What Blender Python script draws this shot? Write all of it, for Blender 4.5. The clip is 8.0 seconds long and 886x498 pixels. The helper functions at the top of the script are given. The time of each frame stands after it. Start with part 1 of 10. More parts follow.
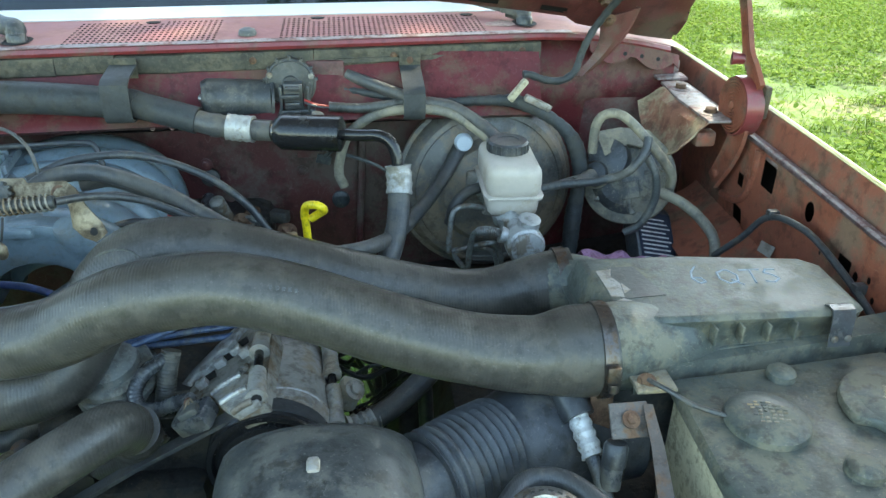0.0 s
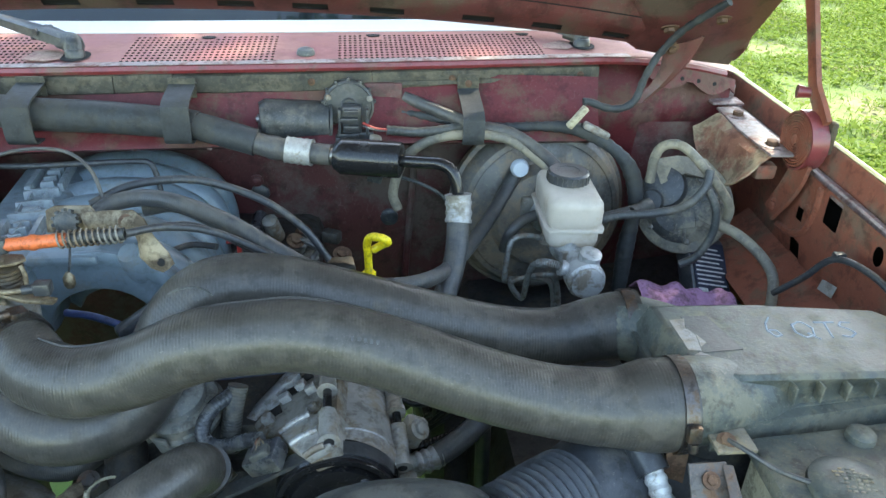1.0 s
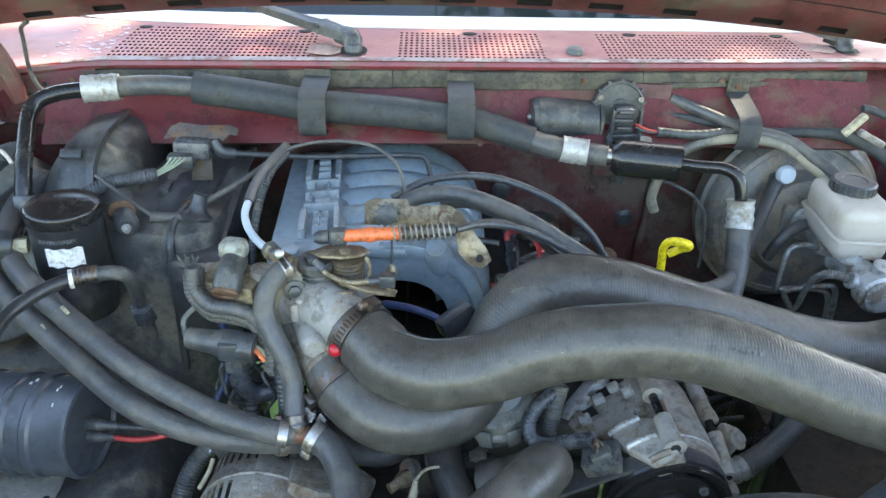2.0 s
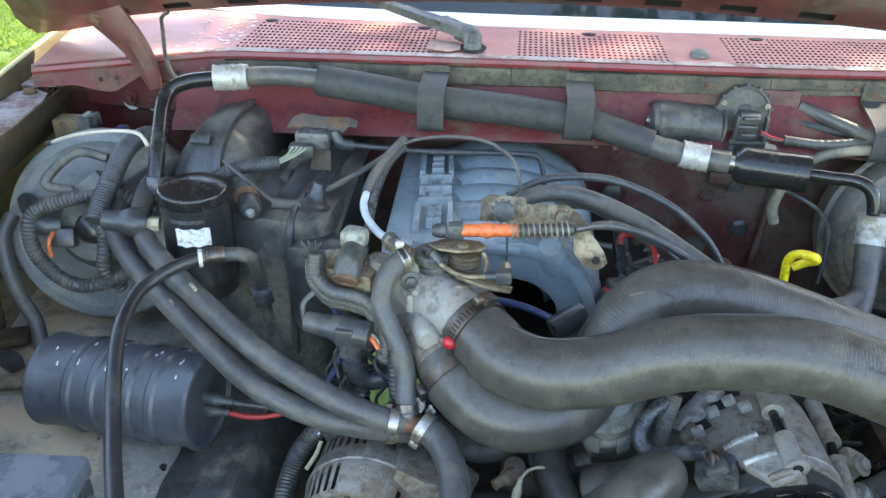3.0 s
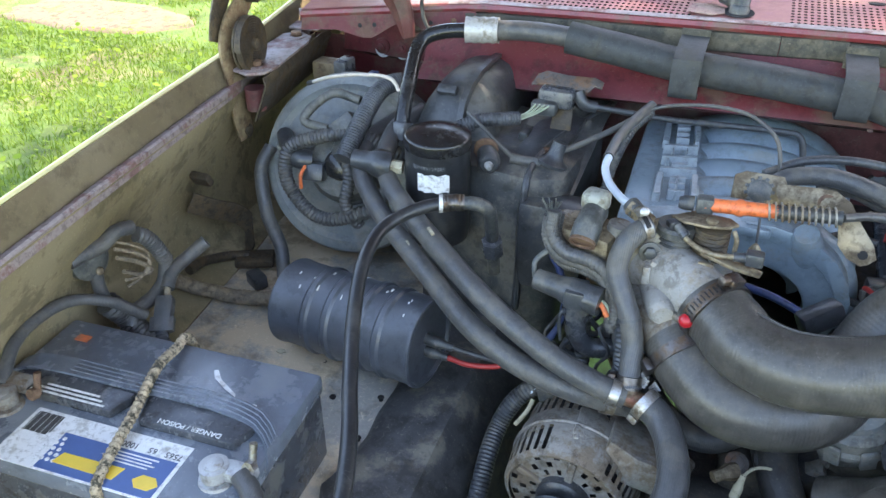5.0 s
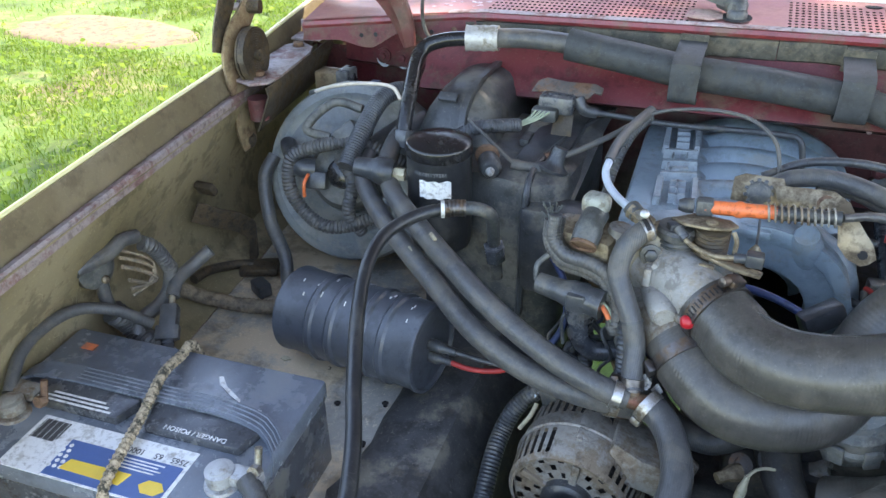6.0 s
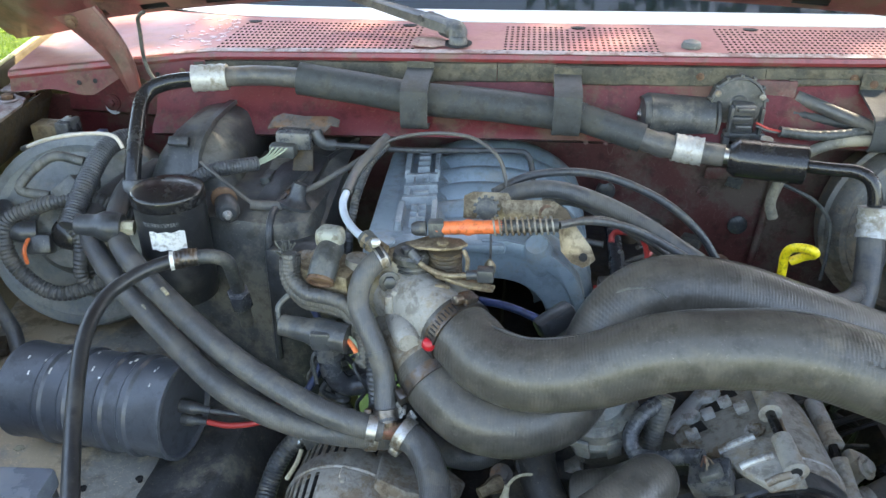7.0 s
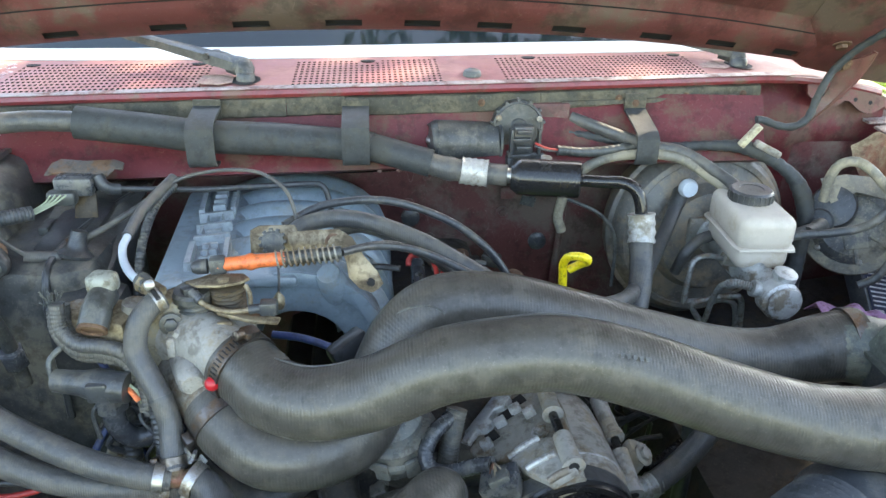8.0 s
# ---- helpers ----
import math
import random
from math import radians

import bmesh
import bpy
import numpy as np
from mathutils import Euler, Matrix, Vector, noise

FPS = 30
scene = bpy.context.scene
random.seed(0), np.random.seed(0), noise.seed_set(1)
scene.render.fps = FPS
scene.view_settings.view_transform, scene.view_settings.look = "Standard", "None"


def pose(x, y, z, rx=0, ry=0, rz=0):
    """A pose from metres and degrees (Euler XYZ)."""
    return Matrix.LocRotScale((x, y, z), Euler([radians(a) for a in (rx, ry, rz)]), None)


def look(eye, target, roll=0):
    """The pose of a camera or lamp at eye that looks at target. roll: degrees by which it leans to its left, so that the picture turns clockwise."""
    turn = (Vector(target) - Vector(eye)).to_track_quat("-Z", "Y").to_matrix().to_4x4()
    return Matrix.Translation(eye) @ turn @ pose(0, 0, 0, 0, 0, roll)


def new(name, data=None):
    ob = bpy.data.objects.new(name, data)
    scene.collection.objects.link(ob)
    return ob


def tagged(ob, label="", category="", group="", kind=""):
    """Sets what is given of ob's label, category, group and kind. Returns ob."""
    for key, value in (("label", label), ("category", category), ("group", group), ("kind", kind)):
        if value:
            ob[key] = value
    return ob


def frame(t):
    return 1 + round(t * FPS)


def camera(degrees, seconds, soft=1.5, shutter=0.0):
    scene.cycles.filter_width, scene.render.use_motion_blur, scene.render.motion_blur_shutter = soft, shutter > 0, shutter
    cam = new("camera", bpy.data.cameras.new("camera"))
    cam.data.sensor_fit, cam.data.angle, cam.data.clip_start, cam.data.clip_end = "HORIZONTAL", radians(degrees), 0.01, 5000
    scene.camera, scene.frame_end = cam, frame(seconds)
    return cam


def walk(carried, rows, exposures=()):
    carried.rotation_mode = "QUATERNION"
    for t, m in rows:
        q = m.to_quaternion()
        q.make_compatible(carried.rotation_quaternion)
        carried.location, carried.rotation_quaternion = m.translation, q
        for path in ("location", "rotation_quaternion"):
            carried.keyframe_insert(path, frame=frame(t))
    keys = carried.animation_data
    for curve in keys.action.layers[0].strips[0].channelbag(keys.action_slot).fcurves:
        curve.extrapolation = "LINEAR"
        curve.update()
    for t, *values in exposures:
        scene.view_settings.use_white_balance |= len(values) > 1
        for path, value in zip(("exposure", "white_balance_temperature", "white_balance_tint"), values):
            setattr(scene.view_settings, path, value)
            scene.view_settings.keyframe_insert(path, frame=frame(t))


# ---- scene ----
cam = camera(60.1, 8.0)
PATH = [
    (0, (-0.199, -0.013, 1.461), (0.054, 1.738, 0.529), 1.2),
    (0.5, (-0.173, -0.018, 1.488), (0.089, 1.722, 0.537), 2.5),
    (1, (-0.26, 0.029, 1.508), (-0.027, 1.761, 0.536), 2.5),
    (1.5, (-0.428, 0.048, 1.515), (-0.266, 1.776, 0.521), 2.4),
    (2, (-0.525, 0.051, 1.509), (-0.459, 1.782, 0.51), 2.3),
    (2.2, (-0.539, 0.057, 1.504), (-0.516, 1.789, 0.503), 2.2),
    (3.5, (-0.56, 0.041, 1.502), (-0.824, 1.754, 0.503), 1.5),
    (4, (-0.563, 0.044, 1.499), (-0.945, 1.723, 0.482), 1.1),
    (4.5, (-0.58, 0.049, 1.492), (-1.088, 1.67, 0.436), 0.8),
    (4.7, (-0.592, 0.047, 1.49), (-1.156, 1.636, 0.415), 0.5),
    (5.8, (-0.604, 0.033, 1.483), (-1.298, 1.577, 0.419), -1.0),
    (6, (-0.594, 0.035, 1.485), (-1.24, 1.609, 0.435), -0.8),
    (6.5, (-0.565, 0.052, 1.48), (-0.993, 1.725, 0.471), 0.0),
    (7, (-0.531, 0.07, 1.478), (-0.709, 1.806, 0.5), 0.5),
    (7.5, (-0.473, 0.061, 1.472), (-0.411, 1.834, 0.548), 1.5),
    (8, (-0.457, 0.06, 1.475), (-0.273, 1.842, 0.586), 1.3),
]
EXPOSURE = 3.25
walk(cam, [(t, look(eye, target, roll)) for t, eye, target, roll in PATH], [(0, EXPOSURE - 0.3, 7500, -5), (0.6, EXPOSURE - 0.35, 7500, -2), (1.5, EXPOSURE - 0.03, 7700, 7), (3.5, EXPOSURE + 0.03, 7600, 8), (4.6, EXPOSURE - 0.03, 7550, 12), (6.1, EXPOSURE - 0.14, 7600, 14), (6.6, EXPOSURE - 0.2, 7800, 12), (7.2, EXPOSURE + 0.03, 8200, 9), (8, EXPOSURE + 0.1, 8200, 8)])

# ---- light: open sky, and a sun that the tree's crown breaks up over the truck ----
SUN = Vector((0.45, 0.50, 0.74)).normalized()
world = bpy.data.worlds.new("world")
scene.world = world
world.use_nodes = True
sky = world.node_tree.nodes.new("ShaderNodeTexSky")
sky.sky_type, sky.sun_disc = "NISHITA", False
sky.sun_elevation = math.asin(SUN.z)
sky.sun_rotation = math.atan2(SUN.x, SUN.y)
back = world.node_tree.nodes["Background"]
back.inputs["Strength"].default_value = 0.15
world.node_tree.links.new(sky.outputs["Color"], back.inputs["Color"])
sun = bpy.data.lights.new("sun", "SUN")
sun.energy, sun.angle, sun.color = 2.0, radians(0.5), (1.0, 0.95, 0.86)
sun_ob = new("sun", sun)
sun_ob.matrix_world = look(tuple(SUN * 20), (0, 0, 0))


# ---- materials ----
def material(name, color, rough=0.5, metal=0.0, vary=0.25, scale=25.0, dirt=None, amount=0.4, dirt_scale=9.0,
             bump=0.15, bump_scale=180.0, coat=0.0, weave=0.0, spread=0.0, spec=0.5, grime=1.0, rub_edge=0.16):
    """A node material: base colour, fine grain, patches of dirt, small relief."""
    m = bpy.data.materials.new(name)
    m.use_nodes = True
    nodes, links = m.node_tree.nodes, m.node_tree.links
    b = nodes["Principled BSDF"]
    geo = nodes.new("ShaderNodeNewGeometry")

    def noisy(s, detail=5.0, rgh=0.6):
        n = nodes.new("ShaderNodeTexNoise")
        n.inputs["Scale"].default_value, n.inputs["Detail"].default_value, n.inputs["Roughness"].default_value = s, detail, rgh
        links.new(geo.outputs["Position"], n.inputs["Vector"])
        return n

    def mix(fac, a, c, blend="MIX"):
        n = nodes.new("ShaderNodeMix")
        n.data_type, n.blend_type = "RGBA", blend
        for sock, v in ((n.inputs[0], fac), (n.inputs[6], a), (n.inputs[7], c)):
            if isinstance(v, (int, float, tuple)):
                sock.default_value = v
            else:
                links.new(v, sock)
        return n.outputs[2]

    base = (*color, 1.0)
    fine = noisy(scale * 2.2, 9.0, 0.75)
    lo = tuple(c * max(0.0, 1 - 2.4 * vary) for c in color) + (1.0,)
    hi = tuple(min(1.0, c * (1 + 2.2 * vary)) for c in color) + (1.0,)
    col = mix(fine.outputs["Fac"], lo, hi)
    rough_out = None
    if dirt:
        ramp = nodes.new("ShaderNodeValToRGB")
        ramp.color_ramp.elements[0].position = 0.62 - 0.32 * amount
        ramp.color_ramp.elements[1].position = 0.71 - 0.31 * amount
        big = noisy(dirt_scale * 1.5, 10.0, 0.74)
        links.new(big.outputs["Fac"], ramp.inputs["Fac"])
        col = mix(ramp.outputs["Color"], col, (*dirt, 1.0))
        r = nodes.new("ShaderNodeMapRange")
        r.inputs["To Min"].default_value, r.inputs["To Max"].default_value = rough, min(0.95, rough + 0.3)
        links.new(ramp.outputs["Color"], r.inputs["Value"])
        rough_out = r.outputs["Result"]
    if dirt:
        tiny = noisy(330, 4.0, 0.75)
        specks = nodes.new("ShaderNodeValToRGB")
        specks.color_ramp.elements[0].position, specks.color_ramp.elements[1].position = 0.61, 0.66
        specks.color_ramp.elements[1].color = (0.62 * grime, 0.62 * grime, 0.62 * grime, 1)
        links.new(tiny.outputs["Fac"], specks.inputs["Fac"])
        pale = tuple(min(1.0, 1.5 * c + 0.02) for c in dirt) + (1.0,)
        col = mix(specks.outputs["Color"], col, pale)
        stain = noisy(dirt_scale * 4.3, 6.0, 0.72)
        dark = nodes.new("ShaderNodeValToRGB")
        dark.color_ramp.elements[0].position, dark.color_ramp.elements[1].position = 0.39, 0.49
        dark.color_ramp.elements[0].color = (1 - 0.40 * grime, 1 - 0.42 * grime, 1 - 0.44 * grime, 1)
        links.new(stain.outputs["Fac"], dark.inputs["Fac"])
        col = mix(1.0, col, dark.outputs["Color"], "MULTIPLY")
        # hairline scuffs, in patches, and rubbed convex edges
        line = noisy(scale * 0.9 + 14, 2.0, 0.5)
        dist = nodes.new("ShaderNodeMath")
        dist.operation = "COMPARE"
        dist.inputs[1].default_value, dist.inputs[2].default_value = 0.5, 0.004
        links.new(line.outputs["Fac"], dist.inputs[0])
        where = nodes.new("ShaderNodeValToRGB")
        where.color_ramp.elements[0].position, where.color_ramp.elements[1].position = 0.54, 0.60
        where.color_ramp.elements[1].color = (0.4 * grime, 0.4 * grime, 0.4 * grime, 1)
        links.new(noisy(17, 3.0, 0.6).outputs["Fac"], where.inputs["Fac"])
        both = nodes.new("ShaderNodeMath")
        both.operation = "MULTIPLY"
        links.new(dist.outputs["Value"], both.inputs[0])
        links.new(where.outputs["Color"], both.inputs[1])
        col = mix(both.outputs["Value"], col, pale)
        rub = nodes.new("ShaderNodeValToRGB")
        rub.color_ramp.elements[0].position, rub.color_ramp.elements[1].position = 0.56, 0.68
        rub.color_ramp.elements[1].color = (rub_edge, rub_edge, rub_edge, 1)
        links.new(geo.outputs["Pointiness"], rub.inputs["Fac"])
        col = mix(rub.outputs["Color"], col, pale)
    if spread:
        info = nodes.new("ShaderNodeObjectInfo")
        hsv = nodes.new("ShaderNodeHueSaturation")
        r = nodes.new("ShaderNodeMapRange")
        r.inputs["To Min"].default_value, r.inputs["To Max"].default_value = 1 - spread, 1 + spread
        links.new(info.outputs["Random"], r.inputs["Value"])
        links.new(r.outputs["Result"], hsv.inputs["Value"])
        links.new(col, hsv.inputs["Color"])
        col = hsv.outputs["Color"]
    links.new(col, b.inputs["Base Color"])
    b.inputs["Metallic"].default_value = metal
    b.inputs["Roughness"].default_value = rough
    b.inputs["Specular IOR Level"].default_value = spec
    if rough_out:
        links.new(rough_out, b.inputs["Roughness"])
    b.inputs["Coat Weight"].default_value = coat
    b.inputs["Coat Roughness"].default_value = 0.12
    if bump:
        height = noisy(bump_scale, 4.0).outputs["Fac"]
        if weave:
            w = nodes.new("ShaderNodeTexWave")
            w.inputs["Scale"].default_value, w.inputs["Distortion"].default_value = weave, 1.2
            w.inputs["Detail"].default_value = 2.0
            links.new(geo.outputs["Position"], w.inputs["Vector"])
            add = nodes.new("ShaderNodeMath")
            add.operation = "MULTIPLY_ADD"
            add.inputs[1].default_value = 0.45
            links.new(w.outputs["Fac"], add.inputs[0])
            links.new(height, add.inputs[2])
            height = add.outputs["Value"]
        bp = nodes.new("ShaderNodeBump")
        bp.inputs["Strength"].default_value, bp.inputs["Distance"].default_value = bump, 0.002
        links.new(height, bp.inputs["Height"])
        links.new(bp.outputs["Normal"], b.inputs["Normal"])
    return m


DUST = (0.19, 0.165, 0.12)
M_RED = material("faded red body paint", (0.20, 0.030, 0.032), 0.32, 0, 0.1, 14, (0.15, 0.075, 0.055), 0.36, 11, 0.08, 120, 0.25, grime=0.6)
M_FIRE = material("dull red firewall paint", (0.118, 0.022, 0.025), 0.42, 0, 0.12, 12, (0.11, 0.06, 0.045), 0.40, 8, 0.1, 120, 0.0, grime=0.8, spec=0.25)
M_COWL = material("sun-bleached red paint", (0.33, 0.13, 0.12), 0.46, 0, 0.08, 9, (0.40, 0.20, 0.17), 0.5, 7, 0.06, 150, 0.04, grime=0.4, spec=0.25)
M_HOOD = material("dull red hood underside paint", (0.12, 0.034, 0.030), 0.42, 0, 0.15, 10, (0.105, 0.068, 0.048), 0.45, 5, 0.1, 110, 0.2)
# darker copy of the red paint: the recess's shade is in the colour
M_WALL = material("dusty red firewall paint darkened for shade", (0.105, 0.029, 0.029), 0.45, 0, 0.15, 9, (0.125, 0.088, 0.07), 0.42, 7, 0.1, 110)
M_APRON_R = material("rusty red inner fender paint", (0.27, 0.085, 0.05), 0.45, 0, 0.18, 12, (0.20, 0.12, 0.08), 0.4, 9, 0.12, 120)
# dusty paint whose olive cast is lens flare haze put into the colour
M_APRON_L = material("dusty dark inner fender paint, olive from flare", (0.215, 0.168, 0.09), 0.52, 0, 0.2, 12, (0.27, 0.215, 0.125), 0.5, 6, 0.12, 120)
M_TRAY = material("dirty black splash shield", (0.30, 0.285, 0.255), 0.34, 0, 0.2, 30, (0.56, 0.44, 0.30), 0.62, 4, 0.2, 160)
M_SHIELD = material("bare black shield plastic", (0.060, 0.060, 0.060), 0.42, 0, 0.25, 30, (0.16, 0.145, 0.115), 0.30, 8, 0.2, 160)
M_STRAP = material("tan dusty hinge steel", (0.25, 0.185, 0.105), 0.5, 0.1, 0.2, 30, (0.19, 0.12, 0.068), 0.45, 16, 0.2, 200)
M_SPRING = material("dark rusty spring steel", (0.058, 0.044, 0.030), 0.55, 0.3, 0.3, 50, (0.11, 0.078, 0.044), 0.45, 24, 0.3, 220)
M_TAPE = material("dust-caked harness tape", (0.15, 0.12, 0.085), 0.75, 0, 0.25, 60, (0.26, 0.20, 0.13), 0.5, 20, 0.35, 240)
M_SOIL = material("dry bare soil", (0.15, 0.11, 0.068), 0.95, 0, 0.15, 20, (0.10, 0.12, 0.035), 0.3, 4, 0.6, 60)
M_DUSTPATCH = material("tan dust on faded paint", (0.40, 0.27, 0.20), 0.8, 0, 0.15, 30, (0.33, 0.19, 0.16), 0.45, 30, 0.1, 200)
# left lip: the same olive flare veil is mixed into the paint
M_LIP = material("fender lip paint, olive from flare", (0.145, 0.112, 0.062), 0.5, 0, 0.15, 12, (0.19, 0.15, 0.09), 0.4, 7, 0.1, 120, grime=0.7)
M_EDGE = material("worn paint edge", (0.30, 0.245, 0.23), 0.5, 0.2, 0.25, 40, (0.22, 0.125, 0.11), 0.40, 20, 0.2, 200)
M_CHIP = material("flaked primer and faded paint", (0.36, 0.21, 0.20), 0.5, 0, 0.1, 20, (0.55, 0.50, 0.52), 0.30, 24, 0.1, 200, grime=0.3)
# sun and grass reflection on the red fender's edge, painted as yellow
M_SUNEDGE = material("fender paint with sunlit yellow", (0.62, 0.52, 0.20), 0.4, 0, 0.1, 20)
M_SEAL = material("dusty grey weatherstrip", (0.052, 0.048, 0.035), 0.7, 0, 0.25, 40, (0.115, 0.10, 0.07), 0.5, 14, 0.3, 220)
M_RUBBER = material("dusty rubber hose", (0.064, 0.064, 0.064), 0.36, 0, 0.2, 60, (0.105, 0.097, 0.084), 0.46, 16, 0.2, 260, 0, 160, grime=0.4)
M_PALEHOSE = material("pale dust-coated hose", (0.15, 0.138, 0.112), 0.5, 0, 0.2, 60, (0.27, 0.235, 0.17), 0.5, 12, 0.15, 260, grime=0.6)
M_HOSE = material("dusty black cloth-braided air hose", (0.060, 0.055, 0.048), 0.30, 0, 0.2, 50, (0.086, 0.076, 0.062), 0.38, 16, 0.13, 300, 0, 110, grime=0.7)
M_FOAM = material("black foam pipe sleeve", (0.040, 0.044, 0.046), 0.55, 0, 0.2, 40, (0.060, 0.060, 0.054), 0.35, 14, 0.15, 320, grime=0.6, spec=0.35)
M_BELLOWS = material("slate black moulded rubber", (0.052, 0.056, 0.063), 0.42, 0, 0.2, 40, (0.10, 0.095, 0.088), 0.35, 14, 0.2, 220)
M_BLACK = material("black plastic", (0.044, 0.047, 0.051), 0.30, 0, 0.2, 40, (0.10, 0.092, 0.076), 0.28, 12, 0.15, 220)
M_DUSTY = material("dust-covered black plastic", (0.058, 0.062, 0.061), 0.36, 0, 0.2, 30, (0.118, 0.114, 0.098), 0.42, 16, 0.2, 200)
M_GLOSS = material("gloss black enamel", (0.013, 0.013, 0.014), 0.22, 0, 0.15, 30, (0.040, 0.038, 0.035), 0.18, 10, 0.05, 160, 0.12, grime=0.6, rub_edge=0.03, spec=0.42)
M_CASE = material("sooty black heater case plastic", (0.046, 0.049, 0.051), 0.38, 0, 0.2, 30, (0.120, 0.112, 0.094), 0.42, 10, 0.2, 180)
M_BANDSTEEL = material("browned clamp steel", (0.115, 0.105, 0.10), 0.3, 0.85, 0.2, 50, (0.13, 0.085, 0.055), 0.35, 24, 0.15, 240)
M_TANRED = material("dust-caked rusty red steel", (0.27, 0.115, 0.07), 0.55, 0, 0.2, 14, (0.36, 0.27, 0.17), 0.52, 9, 0.2, 150)
M_SATIN = material("satin black steel", (0.068, 0.073, 0.082), 0.26, 0.1, 0.2, 30, (0.14, 0.135, 0.12), 0.32, 14, 0.1, 180)
M_TANK = material("scuffed black steel", (0.070, 0.077, 0.089), 0.30, 0.1, 0.15, 30, (0.075, 0.078, 0.082), 0.22, 12, 0.08, 180, grime=0.7)
M_CAN = material("satin black can paint", (0.020, 0.021, 0.023), 0.34, 0, 0.15, 30, (0.050, 0.048, 0.044), 0.28, 12, 0.06, 180, grime=0.7, rub_edge=0.05)
M_BLUE = material("blue-grey engine paint", (0.215, 0.275, 0.315), 0.32, 0.1, 0.08, 25, (0.23, 0.25, 0.25), 0.30, 12, 0.08, 160, grime=0.5)
# lighter copy of M_BLUE: the highlights of raised bars are in its colour
M_BLUELIT = material("highlight-toned blue-grey engine paint", (0.31, 0.36, 0.39), 0.35, 0.1, 0.08, 25, (0.24, 0.27, 0.28), 0.3, 20, 0.08, 160, grime=0.5)
M_ALU = material("dull cast aluminium", (0.43, 0.43, 0.42), 0.40, 0.4, 0.15, 45, (0.22, 0.18, 0.14), 0.34, 16, 0.3, 240)
M_ALUDIRT = material("grimy cast aluminium", (0.27, 0.255, 0.225), 0.5, 0.3, 0.25, 40, (0.20, 0.145, 0.095), 0.42, 16, 0.3, 240)
M_STEEL = material("dulled clamp steel", (0.38, 0.37, 0.355), 0.36, 0.85, 0.15, 60, (0.25, 0.20, 0.14), 0.42, 30, 0.12, 260)
M_ZINC = material("yellow-passivated steel", (0.27, 0.215, 0.14), 0.42, 0.4, 0.2, 40, (0.13, 0.095, 0.06), 0.5, 20, 0.2, 240)
M_BROWNSTEEL = material("brown-stained bracket steel", (0.12, 0.105, 0.095), 0.5, 0.3, 0.2, 40, (0.20, 0.115, 0.07), 0.42, 22, 0.25, 220)
M_RUST = material("rusty steel", (0.125, 0.066, 0.040), 0.75, 0.2, 0.35, 60, (0.19, 0.115, 0.07), 0.5, 24, 0.4, 220)
M_BOOST = material("weathered black booster shell", (0.125, 0.12, 0.11), 0.42, 0.1, 0.2, 20, (0.24, 0.185, 0.13), 0.52, 7, 0.15, 180)
M_WHITE = material("yellowed white plastic", (0.46, 0.41, 0.35), 0.38, 0, 0.04, 20, (0.40, 0.33, 0.25), 0.35, 6, 0.05, 160, grime=0.22)
M_LABEL = material("white paper label", (0.74, 0.74, 0.72), 0.55, 0, 0.04, 60, (0.45, 0.43, 0.38), 0.25, 40, 0.05, 200)
M_BAND = material("crimped pale hose band", (0.42, 0.41, 0.385), 0.42, 0.3, 0.1, 60, (0.26, 0.23, 0.18), 0.35, 30, 0.15, 260, grime=0.5)
M_FERRULE = material("bright zinc ferrule", (0.62, 0.62, 0.60), 0.42, 0.2, 0.08, 60, (0.36, 0.33, 0.28), 0.3, 40, 0.1, 240, grime=0.5)
M_YELLOW = material("yellow dipstick plastic", (0.82, 0.62, 0.02), 0.35, 0, 0.06, 40, (0.45, 0.35, 0.06), 0.2, 50, 0.05, 200)
M_ORANGE = material("orange plastic", (0.72, 0.16, 0.05), 0.42, 0, 0.08, 40, (0.40, 0.15, 0.08), 0.25, 40, 0.05, 200)
M_REDCAP = material("red plastic", (0.42, 0.012, 0.02), 0.3, 0, 0.05, 40)
M_WIRE_RED = material("red wire", (0.38, 0.03, 0.025), 0.4, 0, 0.1, 40)
M_WIRE_BLUE = material("blue plug wire", (0.03, 0.05, 0.13), 0.35, 0, 0.15, 40, (0.08, 0.09, 0.12), 0.3, 20)
M_PLUGWIRE = material("slate blue plug wire", (0.06, 0.10, 0.20), 0.32, 0, 0.12, 40, (0.13, 0.15, 0.18), 0.3, 20)
M_WIRE_GREEN = material("pale green wire", (0.30, 0.34, 0.24), 0.5, 0, 0.1, 40)
M_CAST = material("dusty light grey casting", (0.32, 0.305, 0.28), 0.6, 0.15, 0.15, 50, (0.30, 0.25, 0.19), 0.42, 14, 0.35, 260)
M_MUD = material("mud-stained black plastic", (0.076, 0.086, 0.077), 0.42, 0, 0.25, 36, (0.155, 0.146, 0.108), 0.48, 14, 0.25, 200)
M_ALT = material("dust-brown cast alternator alloy", (0.26, 0.24, 0.21), 0.5, 0.25, 0.2, 45, (0.19, 0.145, 0.10), 0.45, 14, 0.3, 240)
M_THROTPLATE = material("oil-stained tan casting", (0.24, 0.215, 0.165), 0.5, 0.2, 0.2, 40, (0.30, 0.235, 0.14), 0.42, 18, 0.3, 220)
M_SCROLL = material("dusty blue-grey plastic", (0.165, 0.178, 0.178), 0.40, 0, 0.15, 30, (0.25, 0.24, 0.205), 0.42, 8, 0.12, 200, grime=0.6)
M_SERVO = material("pressed black steel under dust", (0.06, 0.062, 0.062), 0.4, 0.1, 0.2, 30, (0.22, 0.195, 0.15), 0.46, 14, 0.2, 180)
